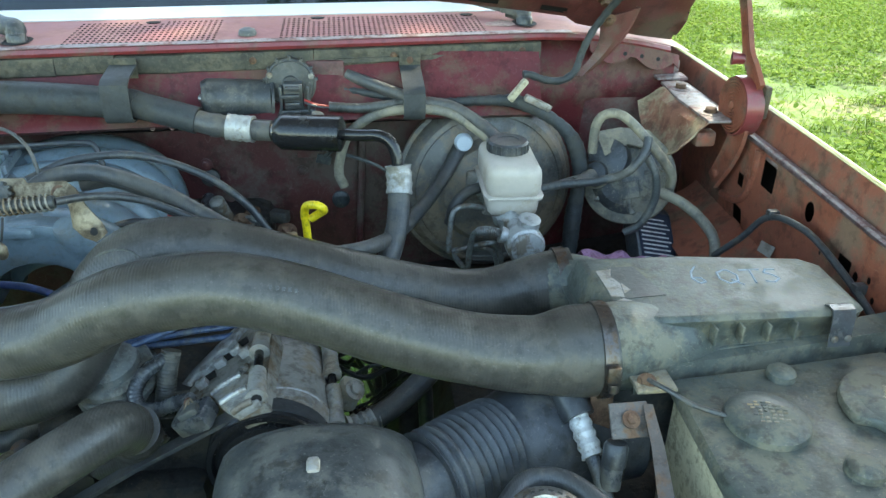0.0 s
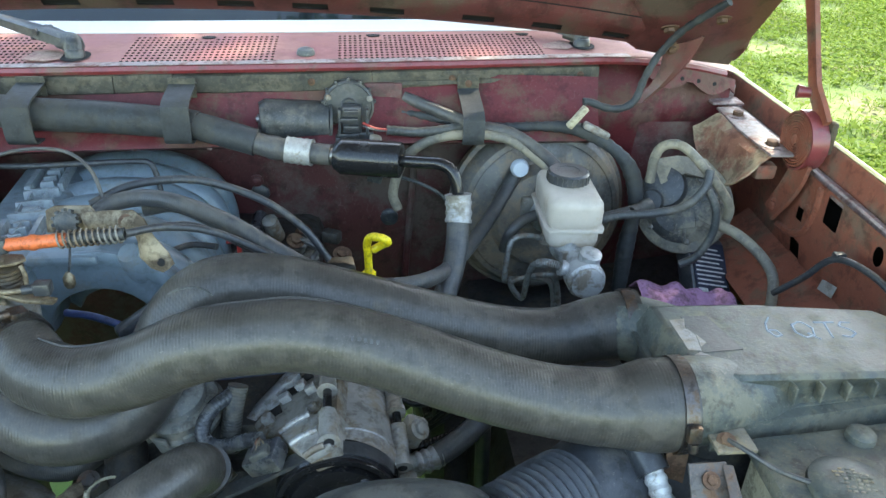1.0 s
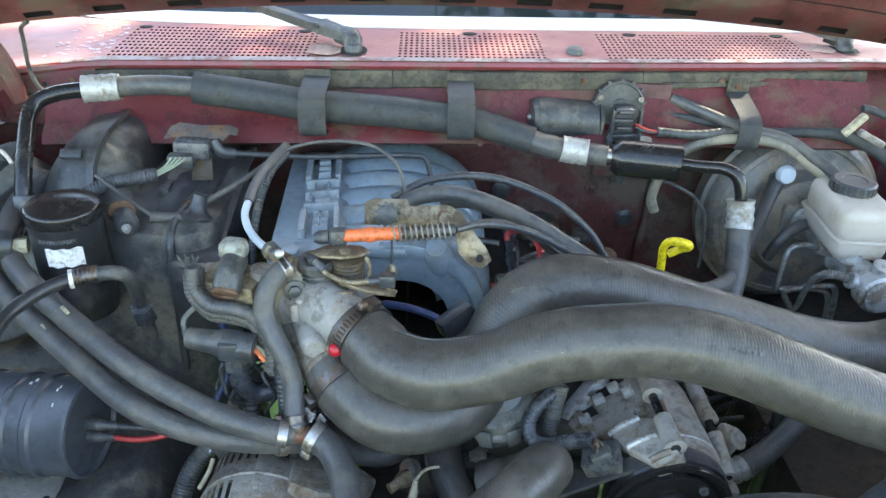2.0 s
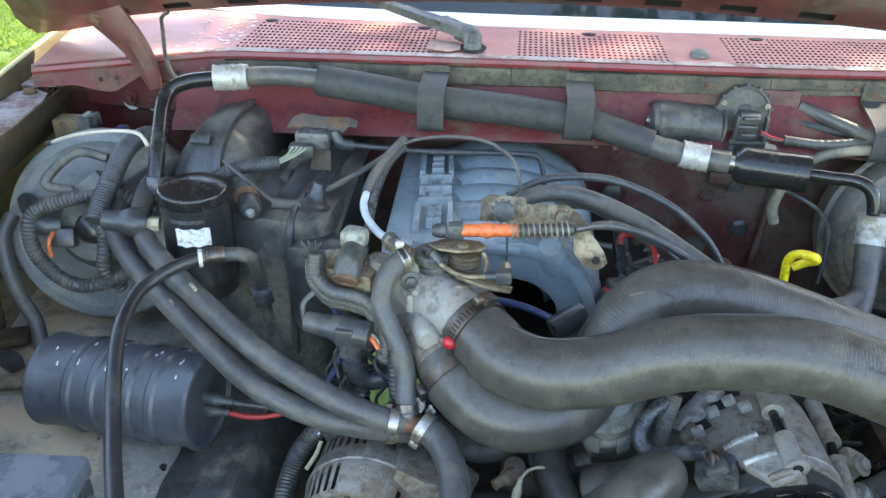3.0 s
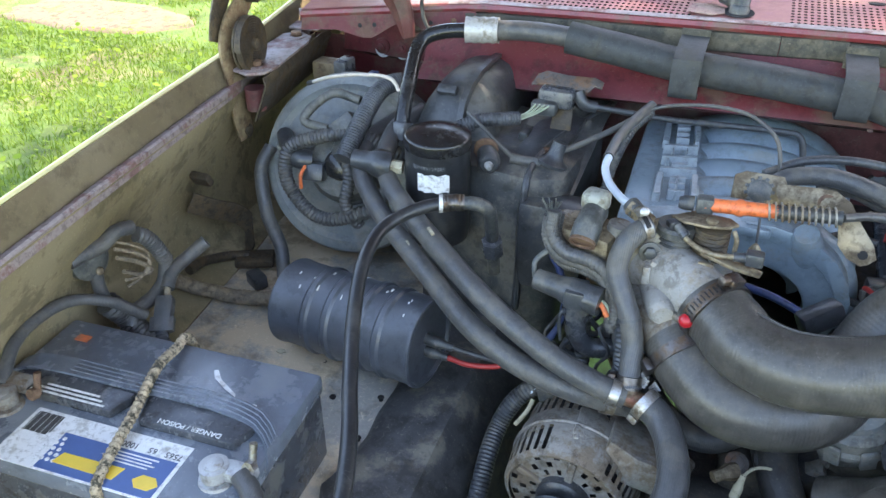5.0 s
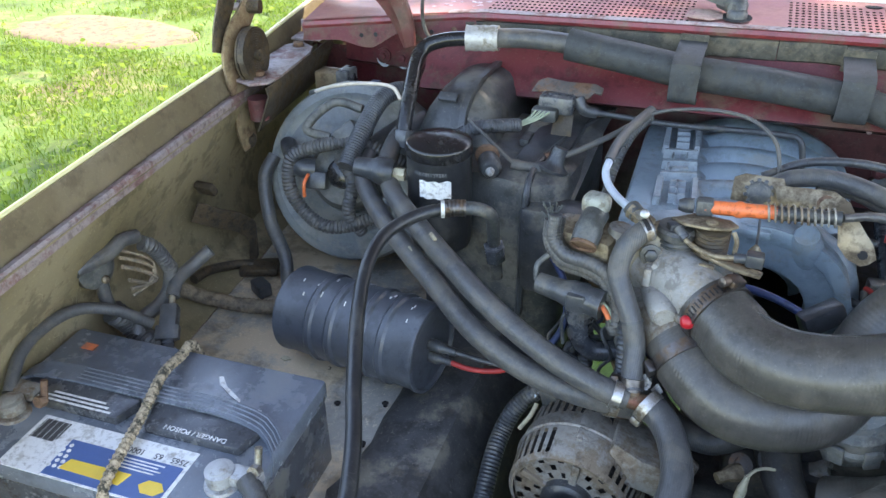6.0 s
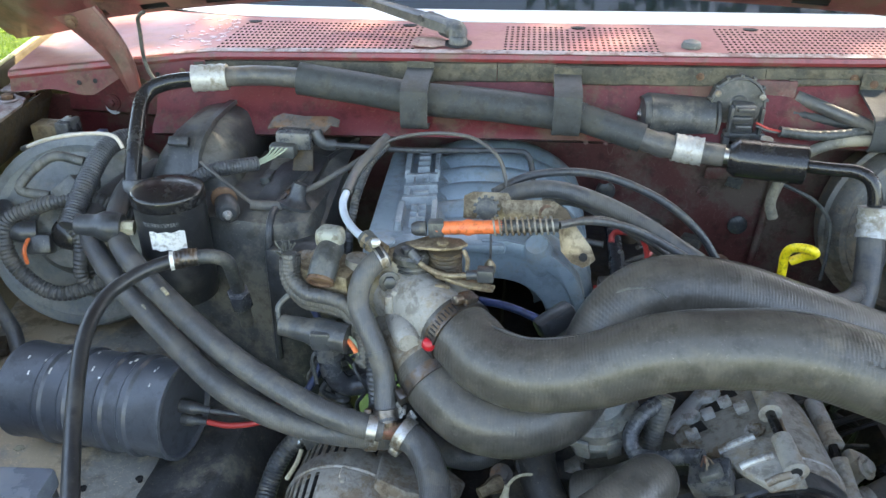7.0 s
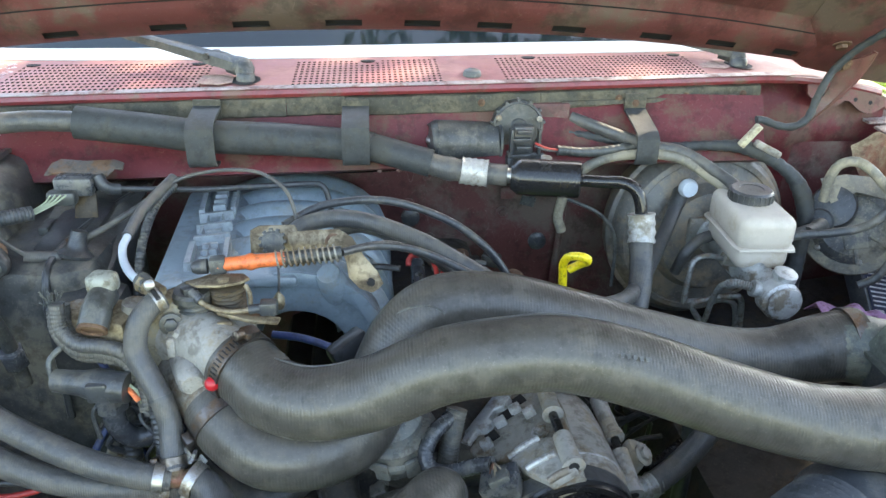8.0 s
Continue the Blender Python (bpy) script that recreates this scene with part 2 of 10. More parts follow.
M_CAPGREY = material("pale grey-green plastic", (0.27, 0.275, 0.235), 0.5, 0, 0.1, 30, (0.20, 0.175, 0.13), 0.35, 24)
M_PALE = material("pale tan plastic", (0.46, 0.41, 0.28), 0.5, 0, 0.1, 40, (0.28, 0.24, 0.17), 0.3, 30)
M_TUBE = material("pale translucent tube", (0.50, 0.56, 0.62), 0.35, 0, 0.06, 30)
M_BRAKE = material("grey coated brake line", (0.20, 0.205, 0.20), 0.45, 0.5, 0.15, 50, (0.16, 0.13, 0.10), 0.4, 30)
M_DISTCAP = material("grey dusty phenolic cap", (0.17, 0.18, 0.175), 0.5, 0, 0.15, 40, (0.25, 0.24, 0.21), 0.45, 18, 0.15, 200)
M_PINK = material("mauve shop rag", (0.42, 0.22, 0.36), 0.9, 0, 0.2, 60, (0.25, 0.14, 0.20), 0.35, 30, 0.5, 400)
M_NAVY = material("navy bottle label", (0.022, 0.03, 0.055), 0.4, 0, 0.1, 40)
M_BLUELABEL = material("blue label print", (0.060, 0.115, 0.27), 0.45, 0, 0.06, 40)
M_GOLD = material("golden label print", (0.75, 0.50, 0.06), 0.45, 0, 0.05, 40)
M_ROPE = material("mottled olive rope", (0.44, 0.345, 0.225), 0.9, 0, 0.25, 160, (0.05, 0.045, 0.03), 0.42, 90, 0.6, 500)
M_CHALK = material("pale blue chalk", (0.30, 0.35, 0.39), 0.9, 0, 0.3, 200)
M_BATTERY = material("black battery case", (0.135, 0.155, 0.185), 0.24, 0, 0.1, 30, (0.185, 0.20, 0.215), 0.30, 7, 0.06, 200, spec=0.9, grime=0.5)
M_GREASE = material("oily dark engine casting", (0.05, 0.048, 0.046), 0.5, 0.3, 0.3, 30, (0.10, 0.085, 0.065), 0.4, 14, 0.3, 160)
M_WHITESTRIP = material("white windshield strip", (0.70, 0.71, 0.71), 0.3, 0, 0.03, 20)
M_COPPER = material("tarnished copper pipe", (0.20, 0.085, 0.055), 0.55, 0.5, 0.2, 50, (0.22, 0.16, 0.10), 0.4, 40)
# near-black: the darkness inside cavities and holes is put into this colour
M_DARK = material("near-black cavity shade", (0.012, 0.011, 0.011), 0.8, 0, 0.3, 20)
M_LEAF = material("tree leaves", (0.055, 0.105, 0.025), 0.6, 0, 0.4, 3, spread=0.2)
M_BARK = material("tree bark", (0.13, 0.10, 0.075), 0.9, 0, 0.35, 20, (0.08, 0.07, 0.05), 0.4, 6, 0.8, 30)


def glass_material():
    m = bpy.data.materials.new("tinted windshield glass")
    m.use_nodes = True
    b = m.node_tree.nodes["Principled BSDF"]
    b.inputs["Base Color"].default_value = (0.02, 0.03, 0.035, 1)
    b.inputs["Roughness"].default_value = 0.04
    b.inputs["Transmission Weight"].default_value = 0.35
    b.inputs["IOR"].default_value = 1.5
    return m


M_GLASS = glass_material()


def ground_material():
    m = material("grass-grown soil", (0.078, 0.135, 0.021), 0.95, 0, 0.3, 18, (0.17, 0.15, 0.07), 0.3, 0.7, 0.8, 60)
    return m


def blade_material():
    m = bpy.data.materials.new("grass blades")
    m.use_nodes = True
    nodes, links = m.node_tree.nodes, m.node_tree.links
    b = nodes["Principled BSDF"]
    geo = nodes.new("ShaderNodeNewGeometry")
    ramp = nodes.new("ShaderNodeValToRGB")
    ramp.color_ramp.elements[0].color = (0.080, 0.152, 0.019, 1)
    ramp.color_ramp.elements[1].color = (0.172, 0.240, 0.034, 1)
    links.new(geo.outputs["Random Per Island"], ramp.inputs["Fac"])
    links.new(ramp.outputs["Color"], b.inputs["Base Color"])
    b.inputs["Roughness"].default_value = 0.85
    b.inputs["Specular IOR Level"].default_value = 0.15
    thin = nodes.new("ShaderNodeBsdfTranslucent")
    links.new(ramp.outputs["Color"], thin.inputs["Color"])
    mixed = nodes.new("ShaderNodeMixShader")
    mixed.inputs[0].default_value = 0.4
    links.new(b.outputs[0], mixed.inputs[1])
    links.new(thin.outputs[0], mixed.inputs[2])
    links.new(mixed.outputs[0], nodes["Material Output"].inputs["Surface"])
    return m


M_GROUND, M_BLADE = ground_material(), blade_material()

# ---- geometry helpers: each returns (vertices, faces) ----
CX = -0.455


def toward(p, way, up=(0, 0, 1)):
    """A pose at p whose z axis runs along way."""
    z = Vector(way).normalized()
    u = Vector(up)
    if abs(z.dot(u.normalized())) > 0.97:
        u = Vector((0, 1, 0))
    x = u.cross(z).normalized()
    y = z.cross(x)
    m = Matrix((x, y, z)).transposed().to_4x4()
    m.translation = Vector(p)
    return m


def moved(geo, m):
    return [m @ Vector(v) for v in geo[0]], geo[1]


def joined(*geos):
    verts, faces = [], []
    for v, f in geos:
        k = len(verts)
        verts += [Vector(p) for p in v]
        faces += [tuple(i + k for i in q) for q in f]
    return verts, faces


def from_bm(bm):
    bm.verts.index_update()
    out = [v.co.copy() for v in bm.verts], [tuple(v.index for v in f.verts) for f in bm.faces]
    bm.free()
    return out


def rbox(sx, sy, sz, bevel=0.003, m=None, seg=2, taper=1.0):
    """A box with rounded edges, its centre at the origin; taper scales the top."""
    bm = bmesh.new()
    bmesh.ops.create_cube(bm, size=1.0)
    for v in bm.verts:
        k = taper if v.co.z > 0 else 1.0
        v.co = Vector((v.co.x * sx * k, v.co.y * sy * k, v.co.z * sz))
    if bevel:
        bmesh.ops.bevel(bm, geom=bm.edges[:], offset=bevel, segments=seg, affect="EDGES", profile=0.5)
    g = from_bm(bm)
    return moved(g, m) if m else g


def prism(poly, h, m=None, bevel=0.0):
    """A plate: the outline poly in x and y, thickness h along z."""
    bm = bmesh.new()
    low = [bm.verts.new((x, y, 0)) for x, y in poly]
    f = bm.faces.new(low)
    if f.calc_area() and f.normal.z > 0:
        f.normal_flip()
    r = bmesh.ops.extrude_face_region(bm, geom=[f])
    bmesh.ops.translate(bm, vec=(0, 0, h), verts=[e for e in r["geom"] if isinstance(e, bmesh.types.BMVert)])
    bmesh.ops.recalc_face_normals(bm, faces=bm.faces[:])
    if bevel:
        bmesh.ops.bevel(bm, geom=bm.edges[:], offset=bevel, segments=2, affect="EDGES", profile=0.5)
    g = from_bm(bm)
    return moved(g, m) if m else g


def lathe(profile, n=28, m=None, cap=True):
    """Turns (radius, height) pairs about z."""
    verts, faces = [], []
    for r, z in profile:
        for i in range(n):
            a = 2 * math.pi * i / n
            verts.append(Vector((r * math.cos(a), r * math.sin(a), z)))
    for k in range(len(profile) - 1):
        for i in range(n):
            j = (i + 1) % n
            faces.append((k * n + i, k * n + j, (k + 1) * n + j, (k + 1) * n + i))
    if cap:
        faces.append(tuple(range(n))[::-1])
        faces.append(tuple((len(profile) - 1) * n + i for i in range(n)))
    g = verts, faces
    return moved(g, m) if m else g


def smooth_line(points, step):
    """Points along a smooth line through the given ones, about step apart."""
    p = [Vector(q) for q in points]
    p = [p[0] * 2 - p[1]] + p + [p[-1] * 2 - p[-2]]
    out = []
    for a, b, c, d in zip(p, p[1:], p[2:], p[3:]):
        n = max(2, int((c - b).length / step))
        for i in range(n):
            t = i / n
            out.append(0.5 * ((2 * b) + (c - a) * t + (2 * a - 5 * b + 4 * c - d) * t * t + (3 * b - a - 3 * c + d) * t ** 3))
    out.append(p[-2])
    return out


def tube(points, r, n=12, step=0.008, ribs=None, flat=None, radii=None):
    """A pipe of radius r along a smooth line. ribs: (pitch, depth) of its rings; radii: (share of the length, factor) pairs."""
    if ribs:
        step = ribs[0] / 4
    line = smooth_line(points, step)
    total = sum((b - a).length for a, b in zip(line, line[1:]))
    verts, faces = [], []
    t0 = (line[1] - line[0]).normalized()
    side = t0.orthogonal().normalized()
    run = 0.0
    for k, p in enumerate(line):
        t = (line[min(k + 1, len(line) - 1)] - line[max(k - 1, 0)]).normalized()
        side = (side - t * side.dot(t)).normalized()
        up = t.cross(side)
        if k:
            run += (p - line[k - 1]).length
        rad = r
        if radii:
            u = run / total
            for (u0, f0), (u1, f1) in zip(radii, radii[1:]):
                if u0 <= u <= u1 + 1e-6:
                    s = (u - u0) / max(1e-6, u1 - u0)
                    s = s * s * (3 - 2 * s)
                    rad = r * (f0 + (f1 - f0) * s)
        if ribs:
            rad += ribs[1] * (0.5 + 0.5 * math.cos(2 * math.pi * run / ribs[0]))
        for i in range(n):
            a = 2 * math.pi * i / n
            verts.append(p + (side * math.cos(a) + up * math.sin(a)) * rad)
    for k in range(len(line) - 1):
        for i in range(n):
            j = (i + 1) % n
            faces.append((k * n + i, k * n + j, (k + 1) * n + j, (k + 1) * n + i))
    faces.append(tuple(range(n))[::-1])
    faces.append(tuple((len(line) - 1) * n + i for i in range(n)))
    return verts, faces


def hexa(size, h, m=None, bevel=0.0008):
    return prism([(size * math.cos(a * math.pi / 3), size * math.sin(a * math.pi / 3)) for a in range(6)], h, m, bevel)


def sheet(rows, thick=0.0):
    """A skin through rows of points, all of one length; thick closes it at the back, along the mean normal."""
    k = len(rows[0])
    verts = [Vector(p) for r in rows for p in r]
    faces = [(i * k + j, i * k + j + 1, (i + 1) * k + j + 1, (i + 1) * k + j) for i in range(len(rows) - 1) for j in range(k - 1)]
    if thick:
        bm = bmesh.new()
        vs = [bm.verts.new(v) for v in verts]
        for f in faces:
            bm.faces.new([vs[i] for i in f])
        bmesh.ops.recalc_face_normals(bm, faces=bm.faces[:])
        bmesh.ops.solidify(bm, geom=bm.faces[:], thickness=thick)
        return from_bm(bm)
    return verts, faces


def pierced(place, us, vs, hole):
    """A sheet over the grid us x vs; hole(i, j) gives an opening's half sizes in u and v as shares of its cell, or None."""
    verts, faces = [], []

    def add(u, v):
        verts.append(Vector(place(u, v)))
        return len(verts) - 1

    grid = [[add(u, v) for v in vs] for u in us]
    for i in range(len(us) - 1):
        for j in range(len(vs) - 1):
            q = grid[i][j], grid[i + 1][j], grid[i + 1][j + 1], grid[i][j + 1]
            h = hole(i, j)
            if not h:
                faces.append(q)
                continue
            cu, cv = (us[i] + us[i + 1]) / 2, (vs[j] + vs[j + 1]) / 2
            du, dv = (us[i + 1] - us[i]) * h[0], (vs[j + 1] - vs[j]) * h[1]
            c = min(du, dv) * 0.59
            e = [add(cu + a, cv + b) for a, b in ((-du, -dv + c), (-du + c, -dv), (du - c, -dv), (du, -dv + c),
                                                  (du, dv - c), (du - c, dv), (-du + c, dv), (-du, dv - c))]
            faces += [(q[0], e[1], e[0]), (q[0], q[1], e[2], e[1]), (q[1], e[3], e[2]), (q[1], q[2], e[4], e[3]),
                      (q[2], e[5], e[4]), (q[2], q[3], e[6], e[5]), (q[3], e[7], e[6]), (q[3], q[0], e[0], e[7])]
    return verts, faces


def ring(cu, cv, hu, hv, n=20, square=False, lean=0.0):
    """An opening's outline: an ellipse, or a box with clipped corners; lean shears it."""
    if square:
        c = 0.12
        pts = [(-1, -1 + c), (-1 + c, -1), (1 - c, -1), (1, -1 + c), (1, 1 - c), (1 - c, 1), (-1 + c, 1), (-1, 1 - c)]
    else:
        pts = [(math.cos(2 * math.pi * i / n), math.sin(2 * math.pi * i / n)) for i in range(n)]
    return [(cu + a * hu + b * lean, cv + b * hv) for a, b in pts]


def holed(place, outline, holes):
    """A flat panel with openings: loops in u and v, put into the world by place(u, v)."""
    bm = bmesh.new()
    edges = []
    for loop in [outline] + holes:
        vs = [bm.verts.new((u, v, 0)) for u, v in loop]
        edges += [bm.edges.new((a, b)) for a, b in zip(vs, vs[1:] + vs[:1])]
    bmesh.ops.triangle_fill(bm, edges=edges, use_beauty=True, use_dissolve=False)
    for v in bm.verts:
        v.co = Vector(place(v.co.x, v.co.y))
    return from_bm(bm)


ORIGIN = {}


def thing(name, at, label, category, group="", kind=""):
    ob = new(name)
    ob.empty_display_size = 0.02
    ob.location = at
    ORIGIN[ob.name] = Vector(at)
    return tagged(ob, label, category, group, kind)


def make_mesh(name, geo, mat, shift=None, sharp=38):
    me = bpy.data.meshes.new(name)
    s = shift or Vector((0, 0, 0))
    me.from_pydata([tuple(Vector(v) - s) for v in geo[0]], [], geo[1])
    me.update()
    me.polygons.foreach_set("use_smooth", [True] * len(me.polygons))
    me.set_sharp_from_angle(angle=radians(sharp))
    me.materials.append(mat)
    return me


def part(name, geo, mat, parent, label="", sharp=38):
    """One mesh under a thing or under a part; its points are given in the world."""
    base = ORIGIN[parent.name]
    ob = new(name, make_mesh(name, geo, mat, base, sharp))
    ob.parent = parent
    ORIGIN[ob.name] = base
    return tagged(ob, label)


def solid(name, geo, mat, label, category, group="", kind="", sharp=38):
    """A thing that is one mesh."""
    c = sum((Vector(v) for v in geo[0]), Vector()) / len(geo[0])
    c.z = min(v[2] for v in geo[0])
    ob = new(name, make_mesh(name, geo, mat, c, sharp))
    ob.location = c
    ORIGIN[ob.name] = c
    return tagged(ob, label, category, group, kind)


def lettering(text, size, m, mat, parent, depth=0.0003):
    cu = bpy.data.curves.new("lettering", "FONT")
    cu.body, cu.size, cu.extrude = text, size, depth
    cu.align_x, cu.align_y = "CENTER", "CENTER"
    tmp = bpy.data.objects.new("lettering", cu)
    scene.collection.objects.link(tmp)
    bpy.context.view_layer.update()
    me = bpy.data.meshes.new_from_object(tmp.evaluated_get(bpy.context.evaluated_depsgraph_get()))
    geo = [m @ v.co for v in me.vertices], [tuple(p.vertices) for p in me.polygons]
    bpy.data.objects.remove(tmp)
    bpy.data.meshes.remove(me)
    return part("lettering", geo, mat, parent)


def clamp(parent, p, way, r, screw=0, w=0.011, mat=None):
    """A worm-drive clamp: a band round a hose, with its screw housing."""
    m = toward(p, way)
    band = part("clamp_band", lathe([(r, -w / 2), (r + 0.0016, -w / 2), (r + 0.0016, w / 2), (r, w / 2)], 30, m), mat or M_STEEL, parent, "worm-drive hose clamp")
    a = radians(screw)
    q = m @ Matrix.Translation((math.cos(a) * (r + 0.005), math.sin(a) * (r + 0.005), 0)) @ Matrix.Rotation(a, 4, "Z")
    for i in range(10):
        t = a + radians(24 + 7 * i)
        # slots are near-black bars on the closed band, their shade painted
        part("band_slot", rbox(0.0006, 0.0014, w * 0.55, 0, m @ Matrix.Rotation(t, 4, "Z") @ Matrix.Translation((r + 0.0017, 0, 0))), M_DARK, band)
    part("screw_housing", joined(rbox(0.008, 0.016, w * 1.05, 0.002, q), lathe([(0.0042, 0), (0.0045, 0.002), (0.0045, 0.008), (0.003, 0.009)], 12, q @ Matrix.Translation((0.001, 0.008, 0)) @ Matrix.Rotation(radians(-90), 4, "X"))), mat or M_STEEL, band)
    return band


def bolt(parent, p, way, size=0.008, mat=None, washer=True):
    m = toward(p, way)
    g = [hexa(size, size * 0.9, m)]
    if washer:
        g.append(lathe([(size * 1.6, 0), (size * 1.6, 0.0015), (size * 1.2, 0.002)], 20, m))
    return part("bolt", joined(*g), mat or M_ZINC, parent)

# ---- ground, grass and the shade tree ----
def build_ground():
    rng = np.random.RandomState(3)
    n = 41
    rows = []
    for i in range(n):
        for_row = []
        for j in range(n):
            u, v = (i / (n - 1) - 0.5) * 2, (j / (n - 1) - 0.5) * 2
            x, y = 90 * u * abs(u) ** 1.5, 90 * v * abs(v) ** 1.5
            z = 0.03 * noise.noise((x * 0.3, y * 0.3, 0.2)) if abs(x) + abs(y) > 1.5 else 0.0
            for_row.append((x, y, z))
        rows.append(for_row)
    solid("ground", sheet(rows), M_GROUND, "uneven lawn soil with thin grass and bare patches", "ground", kind="structure")


def build_grass(name, x0, x1, y0, y1, count, seed, label, tall=1.0, bare=None, broad=0.06):
    rng = np.random.RandomState(seed)
    keep = np.array([[rng.uniform(x0, x1), rng.uniform(y0, y1)] for _ in range(count)])
    verts, faces = [], []
    for x, y in keep:
        patch = noise.noise((x * 0.8, y * 0.8, 4.0)) + 0.4 * noise.noise((x * 3, y * 3, 1.0))
        if patch < -0.22 and rng.rand() < 0.85:
            continue
        if bare and ((x - bare[0]) / bare[2]) ** 2 + ((y - bare[1]) / bare[3]) ** 2 + 0.5 * noise.noise((x * 1.6, y * 1.6, 2.0)) < rng.uniform(0.75, 1.15):
            continue
        z = 0.03 * noise.noise((x * 0.3, y * 0.3, 0.2))
        a, lean = rng.uniform(0, 6.283), rng.uniform(0.2, 1.0)
        k = len(verts)
        if rng.rand() > broad:
            h, w = rng.uniform(0.03, 0.085) * tall, rng.uniform(0.0015, 0.0030)
            c, s = math.cos(a), math.sin(a)
            b = rng.uniform(0, 6.283)
            dx, dy = math.cos(b) * h * lean, math.sin(b) * h * lean
            verts += [(x - c * w, y - s * w, z), (x + c * w, y + s * w, z), (x + dx * 0.5 + c * w * 0.8, y + dy * 0.5 + s * w * 0.8, z + h * 0.7),
                      (x + dx * 0.5 - c * w * 0.8, y + dy * 0.5 - s * w * 0.8, z + h * 0.7), (x + dx, y + dy, z + h)]
            faces += [(k, k + 1, k + 2, k + 3), (k + 3, k + 2, k + 4)]
        else:
            r, h = rng.uniform(0.006, 0.017), z + rng.uniform(0.02, 0.055)
            tx, ty = rng.uniform(-0.5, 0.5), rng.uniform(-0.5, 0.5)
            for i in range(6):
                q = a + i * math.pi / 3
                rr = r * (1.0 if i % 3 else 1.35)
                ox, oy = math.cos(q) * rr, math.sin(q) * rr
                verts.append((x + ox, y + oy, h + tx * ox + ty * oy))
            faces.append(tuple(range(k, k + 6)))
    solid(name, (verts, faces), M_BLADE, label, "grass", kind="stuff", sharp=180)


def build_tree():
    rng = np.random.RandomState(11)
    at = Vector((8.2, 4.6, 0))
    crown_at = Vector((3.0, 3.0, 6.6))
    tree = thing("shade_tree", tuple(at), "broad leafy shade tree over the truck", "tree")
    fork = Vector((7.0, 4.5, 3.4))
    part("trunk", tube([at - Vector((0, 0, 0.1)), (8.0, 4.6, 1.2), (7.5, 4.5, 2.4), fork], 0.24, 16, 0.12, radii=[(0, 1.5), (0.15, 1.05), (1, 0.75)]), M_BARK, tree)
    tips = []
    for i in range(11):
        a = i * 2.4
        end = crown_at + Vector((math.cos(a) * rng.uniform(1.0, 3.2), math.sin(a) * rng.uniform(1.0, 3.0), rng.uniform(-0.9, 1.6)))
        mid = fork.lerp(end, 0.5) + Vector((0, 0, 0.5))
        part("limb", tube([fork - Vector((0, 0, 0.2)), mid, end], 0.09, 8, 0.25, radii=[(0, 1), (1, 0.25)]), M_BARK, tree)
        tips += [end, mid.lerp(end, 0.6)]
    verts, faces = [], []
    for _ in range(19000):
        u = rng.randn(3)
        u /= np.linalg.norm(u)
        r = rng.rand() ** 0.45
        p = crown_at + Vector((u[0] * 4.3 * r, u[1] * 5.0 * r, u[2] * 1.7 * r))
        if noise.noise(p * 0.75) + 0.35 * noise.noise(p * 2.1) < -0.14:
            continue
        s = rng.uniform(0.06, 0.13)
        a, b = Vector(rng.randn(3)).normalized(), Vector(rng.randn(3)).normalized()
        b = (b - a * a.dot(b)).normalized()
        k = len(verts)
        verts += [p - a * s, p + b * s * 0.55, p + a * s, p - b * s * 0.55]
        faces.append((k, k + 1, k + 2, k + 3))
    part("crown", (verts, faces), M_LEAF, tree, "airy crown of many small green leaves", sharp=180)


BARE = (-4.80, 4.10, 0.80, 0.36)


def build_bare_patch():
    rows = []
    for k in range(41):
        a = 2 * math.pi * (k % 40) / 40
        grow = 1.0 + 0.35 * noise.noise((math.cos(a) * 2, math.sin(a) * 2, 5.0))
        row = []
        for r in (0.02, 0.35, 0.7, 0.9, 1.0):
            x, y = BARE[0] + BARE[2] * r * grow * math.cos(a), BARE[1] + BARE[3] * r * grow * math.sin(a)
            row.append((x, y, 0.03 * noise.noise((x * 0.3, y * 0.3, 0.2)) + (0.012 if r < 0.95 else -0.01)))
        rows.append(row)
    solid("bare_soil", sheet(rows), M_SOIL, "bare dry soil patch worn into the lawn", "soil", kind="structure")


build_ground()
build_bare_patch()
build_grass("lawn", 0.75, 6.6, 1.2, 9.0, 150000, 21, "bright green lawn with broad weeds beside the truck", 0.75, None, 0.42)
build_grass("lawn", -7.2, -1.75, 0.3, 6.4, 130000, 22, "trampled green lawn with bare soil patches", 0.5, BARE, 0.07)
build_grass("grass", -1.0, 0.9, 1.2, 2.6, 4500, 23, "sparse yellow-green grass under the truck")
build_tree()


# ---- truck shell: fenders, cowl, firewall, windshield, hood ----
def left_edge(y):
    return -1.19 - 0.128 * (y - 0.39)


def right_edge(y):
    return 0.361 + 0.063 * (y - 0.646)


def rail_z(y):
    return 1.14 + 0.012 * math.sin((y - 0.2) * 2.2)


def cowl_front(x):
    return 1.04 + (0.19 if x > CX else 0.11) * (x - CX) ** 2 - 0.42 * max(0.0, -0.965 - x)


def cowl_back(x):
    u = x - CX
    return cowl_front(x) + 0.142 - 0.03 * u * u + 1.2 * max(0.0, abs(u) - 0.5) ** 2 + (0.2 * u * u + 0.42 * max(0.0, -0.965 - x) if u < 0 else 0.0)


def cowl_z(x):
    return 1.226 - 0.04 * (x + 0.2) ** 2 - 0.5 * max(0.0, x - 0.09) ** 2


